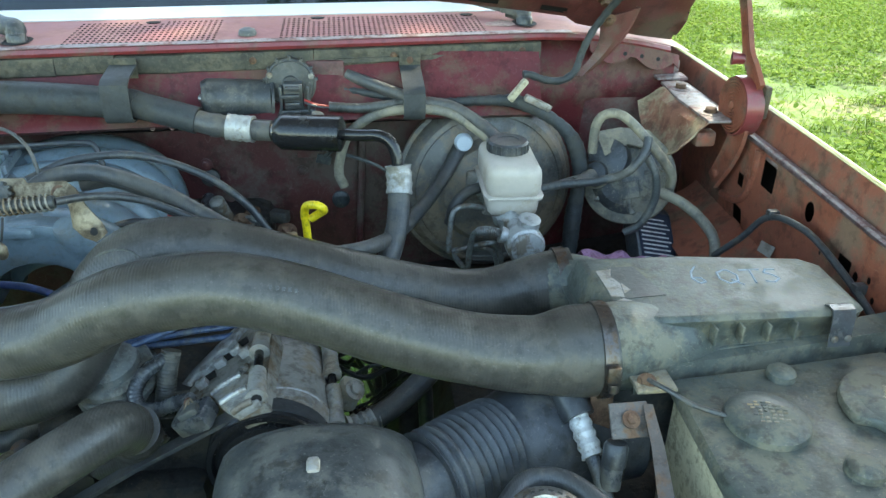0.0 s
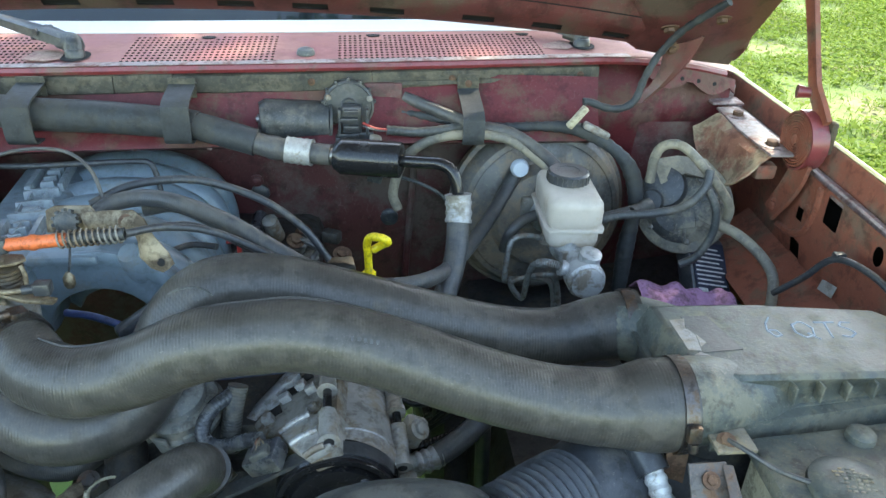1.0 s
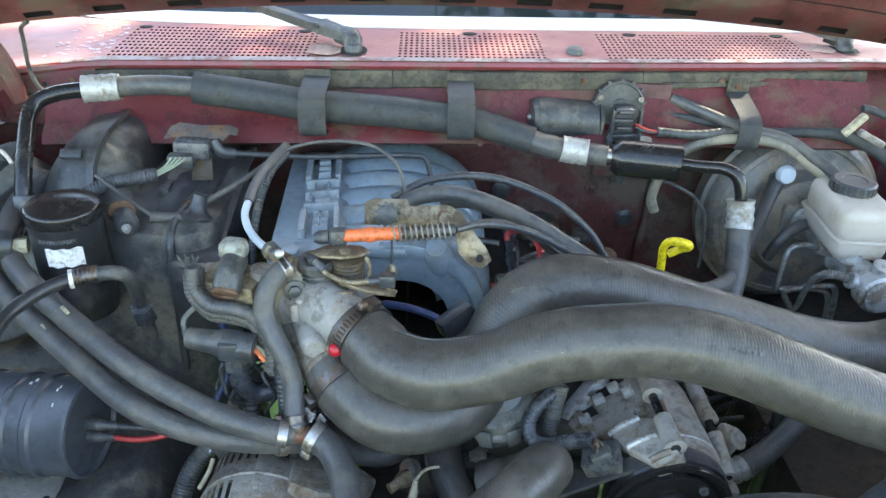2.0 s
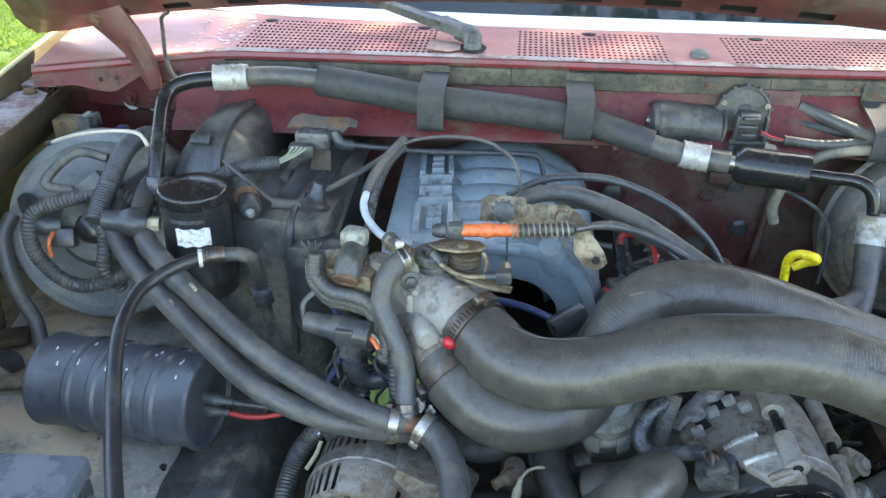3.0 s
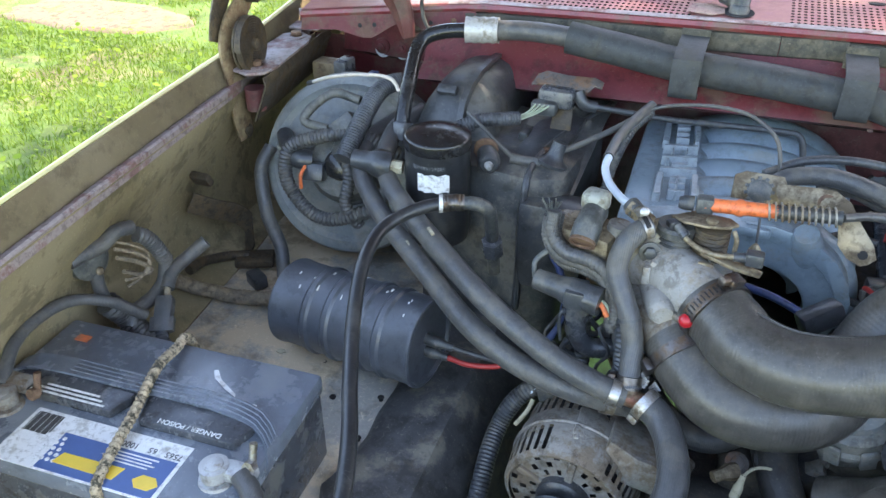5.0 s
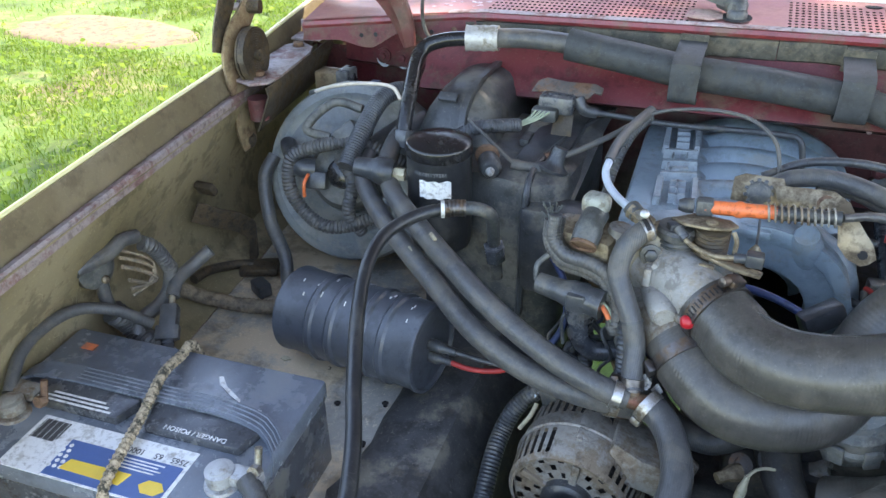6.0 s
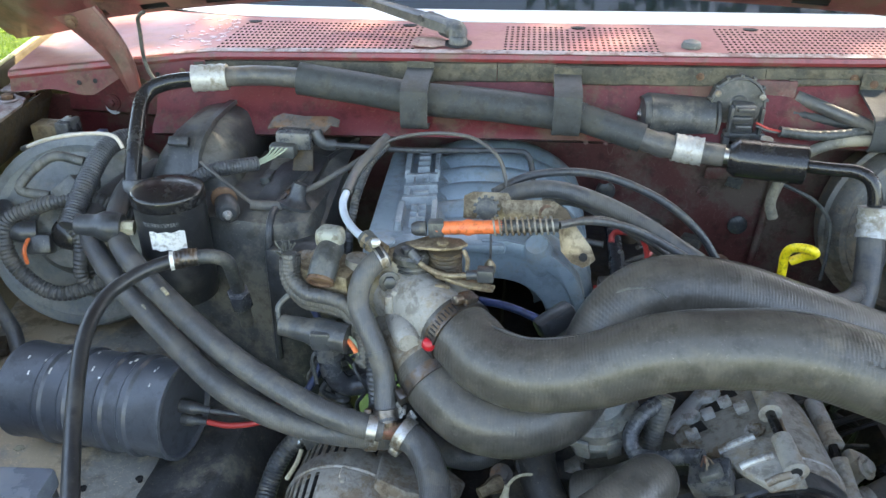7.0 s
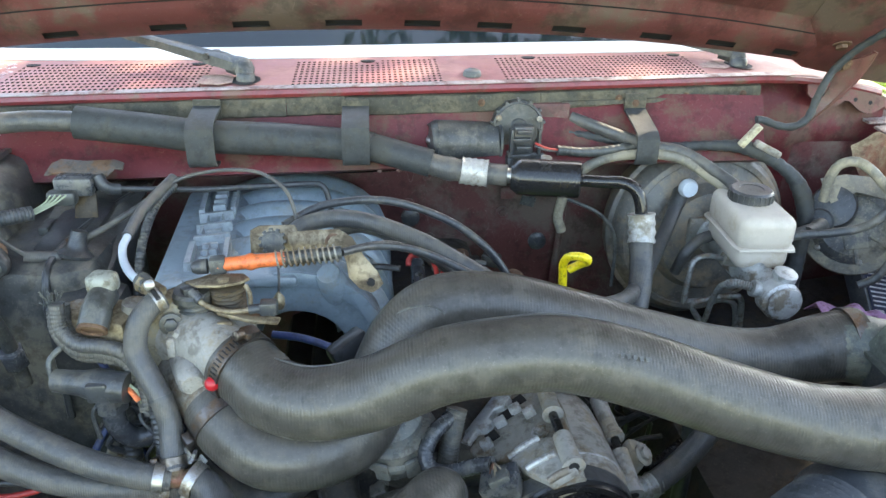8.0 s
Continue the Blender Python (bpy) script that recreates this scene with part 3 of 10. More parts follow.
def build_fender(name, edge, s, wall_mat, label):
    """s: +1 where the outside lies towards +x."""
    f = thing(name, (edge(0.6), 0.6, 0.0), label, "fender", kind="structure")
    ys = [0.02 + i * 0.05 for i in range(30)]

    def edge_z(y):
        return rail_z(y) + (0.075 * max(0.0, y - 0.93) if s < 0 else 0.0)

    top = [[(edge(y) + s * o, y, edge_z(y) + z) for o, z in ((-0.007, -0.036), (-0.003, -0.004), (0.0, 0.0))] for y in ys]
    part("inner_lip", sheet(top, 0.002), M_APRON_R if s > 0 else M_LIP, f, "" if s > 0 else "dusty inner face with olive flare haze in its colour")
    # strip whose yellow stands for sunlight along the fender's crown
    part("top_edge", sheet([[(edge(y) + s * o, y, edge_z(y) + z) for o, z in ((0.0, 0.0012), (0.004, 0.003), (0.009, 0.0015))] for y in ys], 0.0015), M_SUNEDGE, f, "fender edge with sunlight painted into its colour")
    part("outer_skin", sheet([[(edge(y) + s * o, y, edge_z(y) + z) for o, z in ((0.009, 0.0), (0.016, -0.008), (0.030, -0.034), (0.045, -0.10), (0.05, -0.30), (0.04, -0.62))] for y in ys], 0.0015), M_RED, f)
    part("rail", sheet([[(edge(y) + s * o, y, edge_z(y) + z) for o, z in ((-0.008, -0.035), (-0.020, -0.031), (-0.023, -0.033), (-0.024, -0.046))] for y in ys], 0.002), M_EDGE, f, "rail flange with worn bare edge")
    return f


def build_apron_right():
    a = thing("inner_fender_right", (0.32, 0.6, 0.5), "rust-red inner fender panel with punched holes", "inner fender", kind="structure")
    outline = [(0.10, 0.42), (0.45, 0.42), (0.85, 0.42), (1.25, 0.42), (1.25, 0.80), (1.25, 1.118), (1.05, 1.118), (0.85, 1.118), (0.65, 1.118), (0.45, 1.118), (0.25, 1.118), (0.10, 1.118), (0.10, 0.8)]
    holes = [ring(0.834, 1.095, 0.017, 0.020, square=True), ring(0.728, 1.093, 0.0095, 0.0125), ring(0.906, 1.059, 0.008, 0.009, square=True),
             ring(0.895, 1.003, 0.013, 0.019, square=True, lean=0.006), ring(0.643, 1.069, 0.012, 0.010, square=True), ring(0.620, 1.068, 0.0045, 0.006),
             ring(0.745, 1.064, 0.002, 0.0025), ring(0.690, 1.060, 0.002, 0.003), ring(0.598, 1.076, 0.003, 0.004), ring(0.585, 1.060, 0.003, 0.004)]
    part("panel", holed(lambda y, z: (right_edge(y) - 0.030 + 0.02 * (1.112 - z), y, z), outline, holes), M_APRON_R, a)
    # near-black sheet that paints the shade behind the punched holes
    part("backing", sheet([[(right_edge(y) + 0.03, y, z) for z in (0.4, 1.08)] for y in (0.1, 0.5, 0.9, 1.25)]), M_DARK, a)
    # pressed swage above the holes and a rounded shoulder towards the firewall
    part("swage", tube([(right_edge(y) - 0.030 + 0.02 * (1.112 - z), y, z) for y, z in ((0.87, 1.115), (0.872, 1.08), (0.885, 1.045), (0.915, 1.025), (0.955, 1.018))], 0.0055, 8, 0.01), M_APRON_R, a)
    part("ledge", sheet([[(right_edge(y) - 0.030 + o, y, z) for o, z in ((0.004, 1.0), (-0.014, 0.985), (-0.05, 0.965), (-0.075, 0.95))] for y in (0.55, 0.65, 0.75, 0.85, 0.95, 1.05)], 0.002), M_APRON_R, a)
    for y, z in ((0.70, 1.035), (0.565, 1.085)):
        part("spot_weld", lathe([(0.004, 0), (0.003, 0.0012)], 10, toward((right_edge(y) - 0.0305 + 0.02 * (1.112 - z), y, z), (-1, 0, 0))), M_APRON_R, a)
    part("tag", prism([(-0.012, -0.008), (0.012, -0.008), (0.012, 0.008), (-0.012, 0.006)], 0.001, toward((0.335, 0.79, 1.012), (-1, -0.2, 0.3)), 0.0), M_CAST, a, "small pale tag")


def build_apron_left():
    a = thing("inner_fender_left", (-1.25, 0.6, 0.5), "dusty inner fender panel with olive flare haze in its colour", "inner fender", kind="structure")
    us = [0.02 + i * 0.05 for i in range(26)]
    part("panel", sheet([[(left_edge(y) + o, y, z) for o, z in ((0.022, 1.112), (0.016, 1.09), (0.0, 1.06), (-0.035, 1.0), (-0.045, 0.93), (-0.03, 0.88), (0.02, 0.862))] for y in us], 0.002), M_APRON_L, a)
    # the splash shield, a bulged floor towards the engine
    rows = []
    for y in [0.05 + i * 0.04 for i in range(24)]:
        row = []
        for k in range(14):
            u = k / 13
            x = left_edge(y) + 0.02 + u * (-0.755 - left_edge(y) - 0.02)
            z = 0.862 - 0.012 * u + 0.006 * noise.noise((x * 9, y * 9, 0)) - 0.30 * max(0.0, u - 0.86) ** 1.2 * 4
            row.append((x, y, z))
        row.append((-0.745, y, 0.55))
        rows.append(row)
    part("splash_shield", sheet([r[:11] for r in rows], 0.003), M_TRAY, a, "dirty black splash shield with dried mud")
    for k, r in enumerate(rows):
        for i in range(9, 14):
            r[i] = (r[i][0] + (0.045 * noise.noise((r[i][1] * 11, 3.0, 0)) - 0.006 if i == 9 else 0.0), r[i][1], r[i][2] + (0.007, 0.013, 0.014, 0.012, 0.008)[i - 9] + 0.004 * noise.noise((r[i][0] * 12, r[i][1] * 12, 5)))
        r[8] = (0.35 * r[8][0] + 0.65 * r[9][0], r[8][1], 0.8545)
    part("inner_bulge", sheet([r[8:] for r in rows], 0.003), M_SHIELD, a, "raised bare black inner part")
    for x, y in ((-1.009, 0.662), (-0.968, 0.611), (-0.911, 0.564), (-0.915, 0.631)):
        # no opening here: a near-black plug paints the hole's shade
        part("hole", lathe([(0.0034, 0.0), (0.0042, 0.0008), (0.0026, 0.0012), (0.0026, -0.004)], 14, Matrix.Translation((x, y, 0.8565))), M_DARK, a)
    part("leaf_scrap", prism([(-0.006, -0.003), (0.001, -0.005), (0.007, 0.0), (0.002, 0.004), (-0.004, 0.003)], 0.001, Matrix.Translation((-1.065, 0.655, 0.8615))), M_PALE, a)


def build_cowl():
    c = thing("cowl_panel", (CX, 1.1, 1.2), "sun-bleached red cowl panel with perforated air grilles", "cowl", kind="structure")

    def place(x, v):
        splay = 0.095 * v / 0.165 * max(0.0, -1.0 - x) / 0.205
        return x - splay, cowl_front(x) + v * (cowl_back(x) - cowl_front(x)) / 0.165, cowl_z(x) + 0.03 * v

    # seven bands across: plain, grille, plain, ...
    grilles = [(-0.951, -0.671), (-0.558, -0.358), (-0.276, 0.02)]
    ovals = ((-0.937, 0.137), (-0.694, 0.137), (-0.457, 0.137), (-0.224, 0.139), (0.004, 0.139))
    us, grid_cols = [-1.205], set()
    for a, b in grilles:
        k = int(round((b - a) / 0.0073))
        while us[-1] < a - 0.06:
            us.append(us[-1] + 0.05)
        us.append(a)
        for i in range(k):
            grid_cols.add(len(us) - 1)
            us.append(a + (b - a) * (i + 1) / k)
    while us[-1] < 0.33:
        us.append(us[-1] + 0.05)
    vs = [0.0, 0.004, 0.010] + [0.010 + (i + 1) * 0.0137 for i in range(10)] + [0.158, 0.165]

    def hole(i, j):
        if i in grid_cols and 2 <= j <= 11:
            x = (us[i] + us[i + 1]) / 2
            if j >= 10 and any(abs(x - o[0]) < (0.016 if j == 11 else 0.010) for o in ovals):
                return None
            return 0.27, 0.23
        return None

    part("panel", pierced(place, us, vs, hole), M_COWL, c)
    ends = (-1.20, -0.9, -0.5, -0.1, 0.2, 0.33)
    # plenum walls in near-black, so the grille openings look deep in shade
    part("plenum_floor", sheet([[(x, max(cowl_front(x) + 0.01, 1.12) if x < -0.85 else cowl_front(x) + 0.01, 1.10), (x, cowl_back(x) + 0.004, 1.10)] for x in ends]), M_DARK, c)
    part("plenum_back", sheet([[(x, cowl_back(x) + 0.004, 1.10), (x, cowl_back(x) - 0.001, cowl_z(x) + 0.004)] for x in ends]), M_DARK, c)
    xs = [-1.205 + i * 0.0568 for i in range(28)]
    part("front_lip", sheet([[(x, cowl_front(x) + o, cowl_z(x) + z) for o, z in ((0.003, 0.0002), (-0.003, -0.002), (-0.005, -0.007), (-0.003, -0.0115), (0.012, -0.013))] for x in xs], 0.0015), M_RED, c, "rolled dark red front lip")
    part("worn_edge", sheet([[(x, cowl_front(x) + o, cowl_z(x) + z) for o, z in ((0.010, 0.0012), (0.002, 0.0012), (-0.0025, -0.0002))] for x in [-1.0 + i * 0.05 for i in range(24)]], 0.0006), M_EDGE, c, "pale worn line along the front bend")
    for x, v in ovals:
        p = Vector(place(x, v))
        # near-black oval laid on the panel as the shade of an opening
        part("oval_hole", lathe([(0.0075, 0.0012), (0.0085, 0.0014), (0.0070, 0.0003), (0.0070, -0.001)], 20, Matrix.Translation(p) @ Matrix.Diagonal((1.3, 0.8, 1, 1))), M_DARK, c)
    p = Vector(place(-0.318, 0.040))
    part("rubber_plug", lathe([(0.0125, 0), (0.0125, 0.003), (0.0105, 0.0075), (0.004, 0.010)], 20, Matrix.Translation(p)), M_DUSTY, c, "grey rubber plug")
    rng = np.random.RandomState(61)
    flakes = []
    for i in range(90):
        u = rng.rand()
        x, v = -0.958 - 0.075 * rng.rand() ** 1.6, 0.02 + 0.13 * u
        r = rng.uniform(0.0012, 0.0055)
        shape = [(r * rng.uniform(0.5, 1.2) * math.cos(k * 1.05), r * rng.uniform(0.5, 1.2) * math.sin(k * 1.05)) for k in range(6)]
        flakes.append(prism(shape, 0.0004, Matrix.Translation(Vector(place(x, v)) + Vector((0, 0, 0.0003)))))
    part("flaked_paint", joined(*flakes), M_CHIP, c, "speckled patch of flaked paint beside the grille")
    return place


def build_wiper(place, x, v, tip, label):
    p = Vector(place(x, v))
    w = thing("windshield_wiper", tuple(p), label, "wiper", "windshield wipers")
    t = Vector(tip)
    up = Vector((0, 0, 1))
    oval = Matrix.Translation(p) @ Matrix.Diagonal((0.9, 1.25, 1, 1))
    # the cut-out is a near-black disc, its depth only painted shade
    part("pivot_hole", lathe([(0.019, 0.0012), (0.021, 0.0016), (0.018, 0.0004), (0.004, 0.0003)], 26, oval), M_DARK, w, "near-black disc painting the shaded cut-out round the pivot")
    part("dust_patch", prism([(-0.062, -0.022), (-0.03, -0.030), (-0.016, -0.016), (-0.018, 0.012), (-0.034, 0.026), (-0.058, 0.020)], 0.0005, Matrix.Translation(p + Vector((0, 0.004, 0.0012)))), M_DUSTPATCH, w, "tan dust beside the pivot")
    part("shaft", lathe([(0.0125, -0.004), (0.0125, 0.008), (0.010, 0.012)], 18, Matrix.Translation(p)), M_BLACK, w)
    elbow = p + up * 0.015 + Vector((-0.003, 0.010, 0))
    d = (t - elbow).normalized()
    part("knuckle", tube([p + up * 0.002, p + up * 0.010 + Vector((-0.001, 0.003, 0)), elbow, elbow + d * 0.022], 0.0125, 14, 0.004, radii=[(0, 0.9), (0.5, 1.1), (1, 0.95)]), M_CASE, w, "bent arm head")
    side = d.cross(up).normalized()
    lift = side.cross(d).normalized()
    n = (t - elbow).length
    rows = []
    for u, half, high in ((0.06, 0.0125, 0.010), (0.20, 0.0135, 0.012), (0.30, 0.0135, 0.012), (0.32, 0.0115, 0.010), (0.75, 0.0085, 0.008), (1.35, 0.006, 0.006)):
        q = elbow + d * n * u
        rows.append([q - side * half - lift * 0.004, q - side * half * 0.92 + lift * high * 0.7, q - side * half * 0.5 + lift * high, q + side * half * 0.5 + lift * high, q + side * half * 0.92 + lift * high * 0.7, q + side * half - lift * 0.004])
    part("arm", sheet(rows, 0.002), M_CASE, w, "tapered black steel arm")
    part("arm_hinge", tube([elbow + d * n * 0.30 - side * 0.0145 + lift * 0.006, elbow + d * n * 0.30 + side * 0.0145 + lift * 0.006], 0.0045, 10, 0.01), M_BLACK, w)


def build_firewall():
    f = thing("firewall", (CX, 1.1, 0.5), "red painted steel firewall with a stepped upper panel", "firewall", kind="structure")
    xs = [-1.03 + i * 0.04 for i in range(29)]
    wide = [-1.27 + i * 0.04 for i in range(43)]
    prof = ((0.012, -0.021), (0.010, -0.055), (0.000, -0.075), (-0.018, -0.088), (-0.024, -0.098), (-0.012, -0.105), (0.02, -0.106), (0.10, -0.11))

    def y_of(x, o):
        return 1.02 + 0.06 * (x - CX) ** 2 + o

    part("upper_panel", sheet([[(x, min(cowl_front(x), 1.06) + 0.004 if k == 0 else y_of(x, o), cowl_z(x) + z) for k, (o, z) in enumerate(prof)] for x in xs]), M_FIRE, f)
    # lower wall takes the red with shade painted in
    part("lower_panel", sheet([[(x, 1.12 + 0.02 * noise.noise((x * 3, z * 3, 0)), z) for z in (1.113, 1.07, 1.02, 0.95, 0.85, 0.76, 0.68)] for x in wide]), M_WALL, f, "dusty lower panel with shade in its colour")
    for x in (-0.60, -0.575, -0.54, -0.445, -0.42, -0.385):
        part("rivet", lathe([(0.004, 0), (0.0035, 0.0015), (0.001, 0.002)], 10, toward((x, 1.003, 1.122), (0, -1, 0.3))), M_WALL, f)
    # stiffening seam and a stamped ridge right of the engine
    part("seam", tube([(-0.165, 1.112, 1.09), (-0.168, 1.108, 1.0), (-0.175, 1.105, 0.88), (-0.18, 1.105, 0.7)], 0.006, 8, 0.02), M_WALL, f)
    part("seam_bracket", rbox(0.05, 0.006, 0.018, 0.002, Matrix.Translation((-0.24, 1.104, 1.045))), M_WALL, f)
    s = thing("cowl_seal", (CX, 1.02, 1.17), "dusty grey weatherstrip along the cowl lip", "seal", kind="structure")
    for a, b, dz in ((-1.06, -0.563, 0.0), (-0.562, -0.488, 0.001), (-0.487, -0.23, -0.001), (-0.229, 0.10, -0.001)):
        pts = [a + (b - a) * i / 14 for i in range(15)]
        part("strip", sheet([[(x, cowl_front(x) + o, cowl_z(x) + z + dz + 0.0012 * noise.noise((x * 30, 0, 0))) for o, z in ((0.002, -0.0122), (-0.005, -0.0135), (-0.0075, -0.023), (-0.0065, -0.035), (0.001, -0.040))] for x in pts], 0.002), M_SEAL, s)
    part("strip", sheet([[(x, cowl_front(x) + o, cowl_z(x) + z) for o, z in ((-0.004, -0.024), (-0.011, -0.026), (-0.012, -0.031), (-0.006, -0.033))] for x in [-0.20 + i * 0.02 for i in range(14)]], 0.002), M_SEAL, s)
    for x in (-0.99, -0.31, -0.02, 0.07, -0.12):
        bolt(s, (x, cowl_front(x) - 0.0085, cowl_z(x) - 0.024), (0, -1, 0), 0.003, M_RUST)


def build_windshield():
    w = thing("windshield", (CX, 1.2, 1.24), "raked tinted windshield over a white lower strip", "windshield", kind="structure")
    xs = [-1.20 + i * 0.06 for i in range(27)]
    part("lower_moulding", sheet([[(x, cowl_back(x) + o, cowl_z(x) + z) for o, z in ((-0.001, 0.0065), (0.005, 0.0085), (0.018, 0.0190))] for x in xs], 0.003), M_WHITESTRIP, w, "white lower strip")
    pane = part("pane", sheet([[(x, cowl_back(x) + o, cowl_z(x) + z) for o, z in ((0.017, 0.0172), (0.27, 0.235), (0.53, 0.465))] for x in xs], 0.004), M_GLASS, w)
    pane.visible_shadow = False
    part("dash_top", sheet([[(x, cowl_back(x) + 0.05, 1.232), (x, cowl_back(x) + 0.9, 1.22)] for x in xs]), M_BLACK, w)
    part("roof", sheet([[(x, cowl_back(x) + 0.53, cowl_z(x) + 0.465), (x, 2.9, 1.745)] for x in xs], 0.003), M_RED, w)
    cab = thing("cab_body", (CX, 2.0, 0.4), "red pickup cab behind the windshield", "cab", kind="structure")
    for x in (-1.27, 0.40):
        part("cab_side", rbox(0.05, 1.6, 0.64, 0.02, Matrix.Translation((x, 2.15, 0.94))), M_RED, cab)
    part("cab_rear", rbox(1.65, 0.05, 1.3, 0.02, Matrix.Translation((CX, 2.92, 1.08))), M_RED, cab)
    part("cab_floor", rbox(1.62, 1.3, 0.05, 0.01, Matrix.Translation((CX, 2.25, 0.70))), M_DARK, cab)


HOOD_ANGLE = radians(50)


def hood_point(u, v, drop=0.0):
    """u: from the truck's middle line, v: up the open hood from its rear edge, drop: below its inner face."""
    y, z = 1.0 + 0.23 * u * u, 1.303 - 0.157 * u * u
    c, s = math.cos(HOOD_ANGLE), math.sin(HOOD_ANGLE)
    crown = 0.10 * u * u * v
    return CX + u, y - c * v - s * (drop + crown) * 0.5, z + s * v - c * (drop + crown)


SLOTS = (-0.66, -0.56, -0.46, -0.36, -0.232, -0.136, -0.029, 0.063, 0.15, 0.243, 0.36, 0.455, 0.56, 0.66)


def build_hood():
    h = thing("hood", (CX, 1.0, 1.25), "open hood with dull red pressed-steel underside", "hood")
    us = [-0.845 + i * 0.0325 for i in range(51)]
    mark, us2 = set(), [-0.845]
    for c in SLOTS:
        while us2[-1] < c - 0.075:
            us2.append(us2[-1] + 0.045)
        us2.append(c - 0.023)
        mark.add(len(us2) - 1)
        us2.append(c + 0.023)
    while us2[-1] < 0.779:
        us2.append(min(0.78, us2[-1] + 0.045))
    fl = ((0.0, 0.0), (0.003, 0.005), (0.010, 0.008), (0.030, 0.011), (0.046, 0.012), (0.052, 0.008), (0.075, -0.01))

    def flange(u, k):
        lo = int(k)
        a, b = fl[lo], fl[min(lo + 1, len(fl) - 1)]
        t = k - lo
        return hood_point(u, a[0] + (b[0] - a[0]) * t, a[1] + (b[1] - a[1]) * t)

    part("rear_flange", pierced(flange, us2, [0, 1, 2, 3, 4, 5, 6], lambda i, j: (0.46, 0.32) if i in mark and j == 2 else None), M_HOOD, h, "rear flange with a row of oval slots")
    vs = [0.074, 0.15, 0.3, 0.5, 0.7, 0.9, 1.1, 1.25]
    part("inner_panel", sheet([[hood_point(u, v, -0.0093 if v < 0.1 else -0.012 + 0.004 * noise.noise((u * 4, v * 4, 0))) for v in vs] for u in us], 0.0012), M_HOOD, h)
    part("outer_skin", sheet([[hood_point(u, v, -0.045) for v in [-0.012, 0.0] + vs] for u in us], 0.0015), M_RED, h)
    # near-black backing: painted shade behind the flange slots
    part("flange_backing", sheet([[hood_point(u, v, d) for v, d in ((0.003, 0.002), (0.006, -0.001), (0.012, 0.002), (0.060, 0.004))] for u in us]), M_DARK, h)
    for s in (-1, 1):
        # side rib with the flared corner, and the mounting plate of the hinge
        part("side_rib", sheet([[hood_point(s * ((0.77 if s > 0 else 0.835) + o), v, d) for v in (0.0, 0.05, 0.1, 0.2, 0.4, 0.7, 1.0, 1.25)] for o, d in ((-0.20, -0.008), (-0.17, 0.012), (-0.06, 0.016), (0.0, 0.012), (0.012, -0.02))], 0.0012), M_HOOD, h)
        for du, v in ((0.63, 0.06), (0.66, 0.17), (0.73, 0.18), (0.70, 0.10)):
            bolt(h, hood_point(s * du, v, 0.0145), (0, -0.5, -0.85), 0.008, M_RUST)
    return h


def flat_spring(c, way, turns, r0, r1, deep, n=340):
    """A clock spring: a flat strip wound in a plane."""
    verts, faces = [], []
    m = toward(c, way)
    for i in range(n):
        a = 2 * math.pi * turns * i / (n - 1)
        r = r0 + (r1 - r0) * i / (n - 1)
        for o, z in ((-0.0013, -deep), (0.0013, -deep), (0.0013, deep), (-0.0013, deep)):
            verts.append(m @ Vector(((r + o) * math.cos(a), (r + o) * math.sin(a), z)))
    for i in range(n - 1):
        for k in range(4):
            faces.append((i * 4 + k, i * 4 + (k + 1) % 4, i * 4 + 4 + (k + 1) % 4, i * 4 + 4 + k))
    return (verts, faces), m


def strap(points, widths, x, thick=0.004):
    """A flat steel strap in a plane of constant x, through (y, z) points."""
    line = smooth_line([(x, y, z) for y, z in points], 0.008)
    rows = []
    for i, p in enumerate(line):
        a, b = line[max(0, i - 1)], line[min(len(line) - 1, i + 1)]
        d = (b - a).normalized()
        side = Vector((0, -d.z, d.y))
        u = i / (len(line) - 1) * (len(widths) - 1)
        k = min(int(u), len(widths) - 2)
        w = widths[k] + (widths[k + 1] - widths[k]) * (u - k)
        rows.append([p + side * w * o for o in (-0.5, -0.42, 0.42, 0.5)])
    for r in rows:
        for k in (0, 3):
            r[k] = r[k] + Vector((-0.0012, 0, 0))
    return sheet(rows, thick)


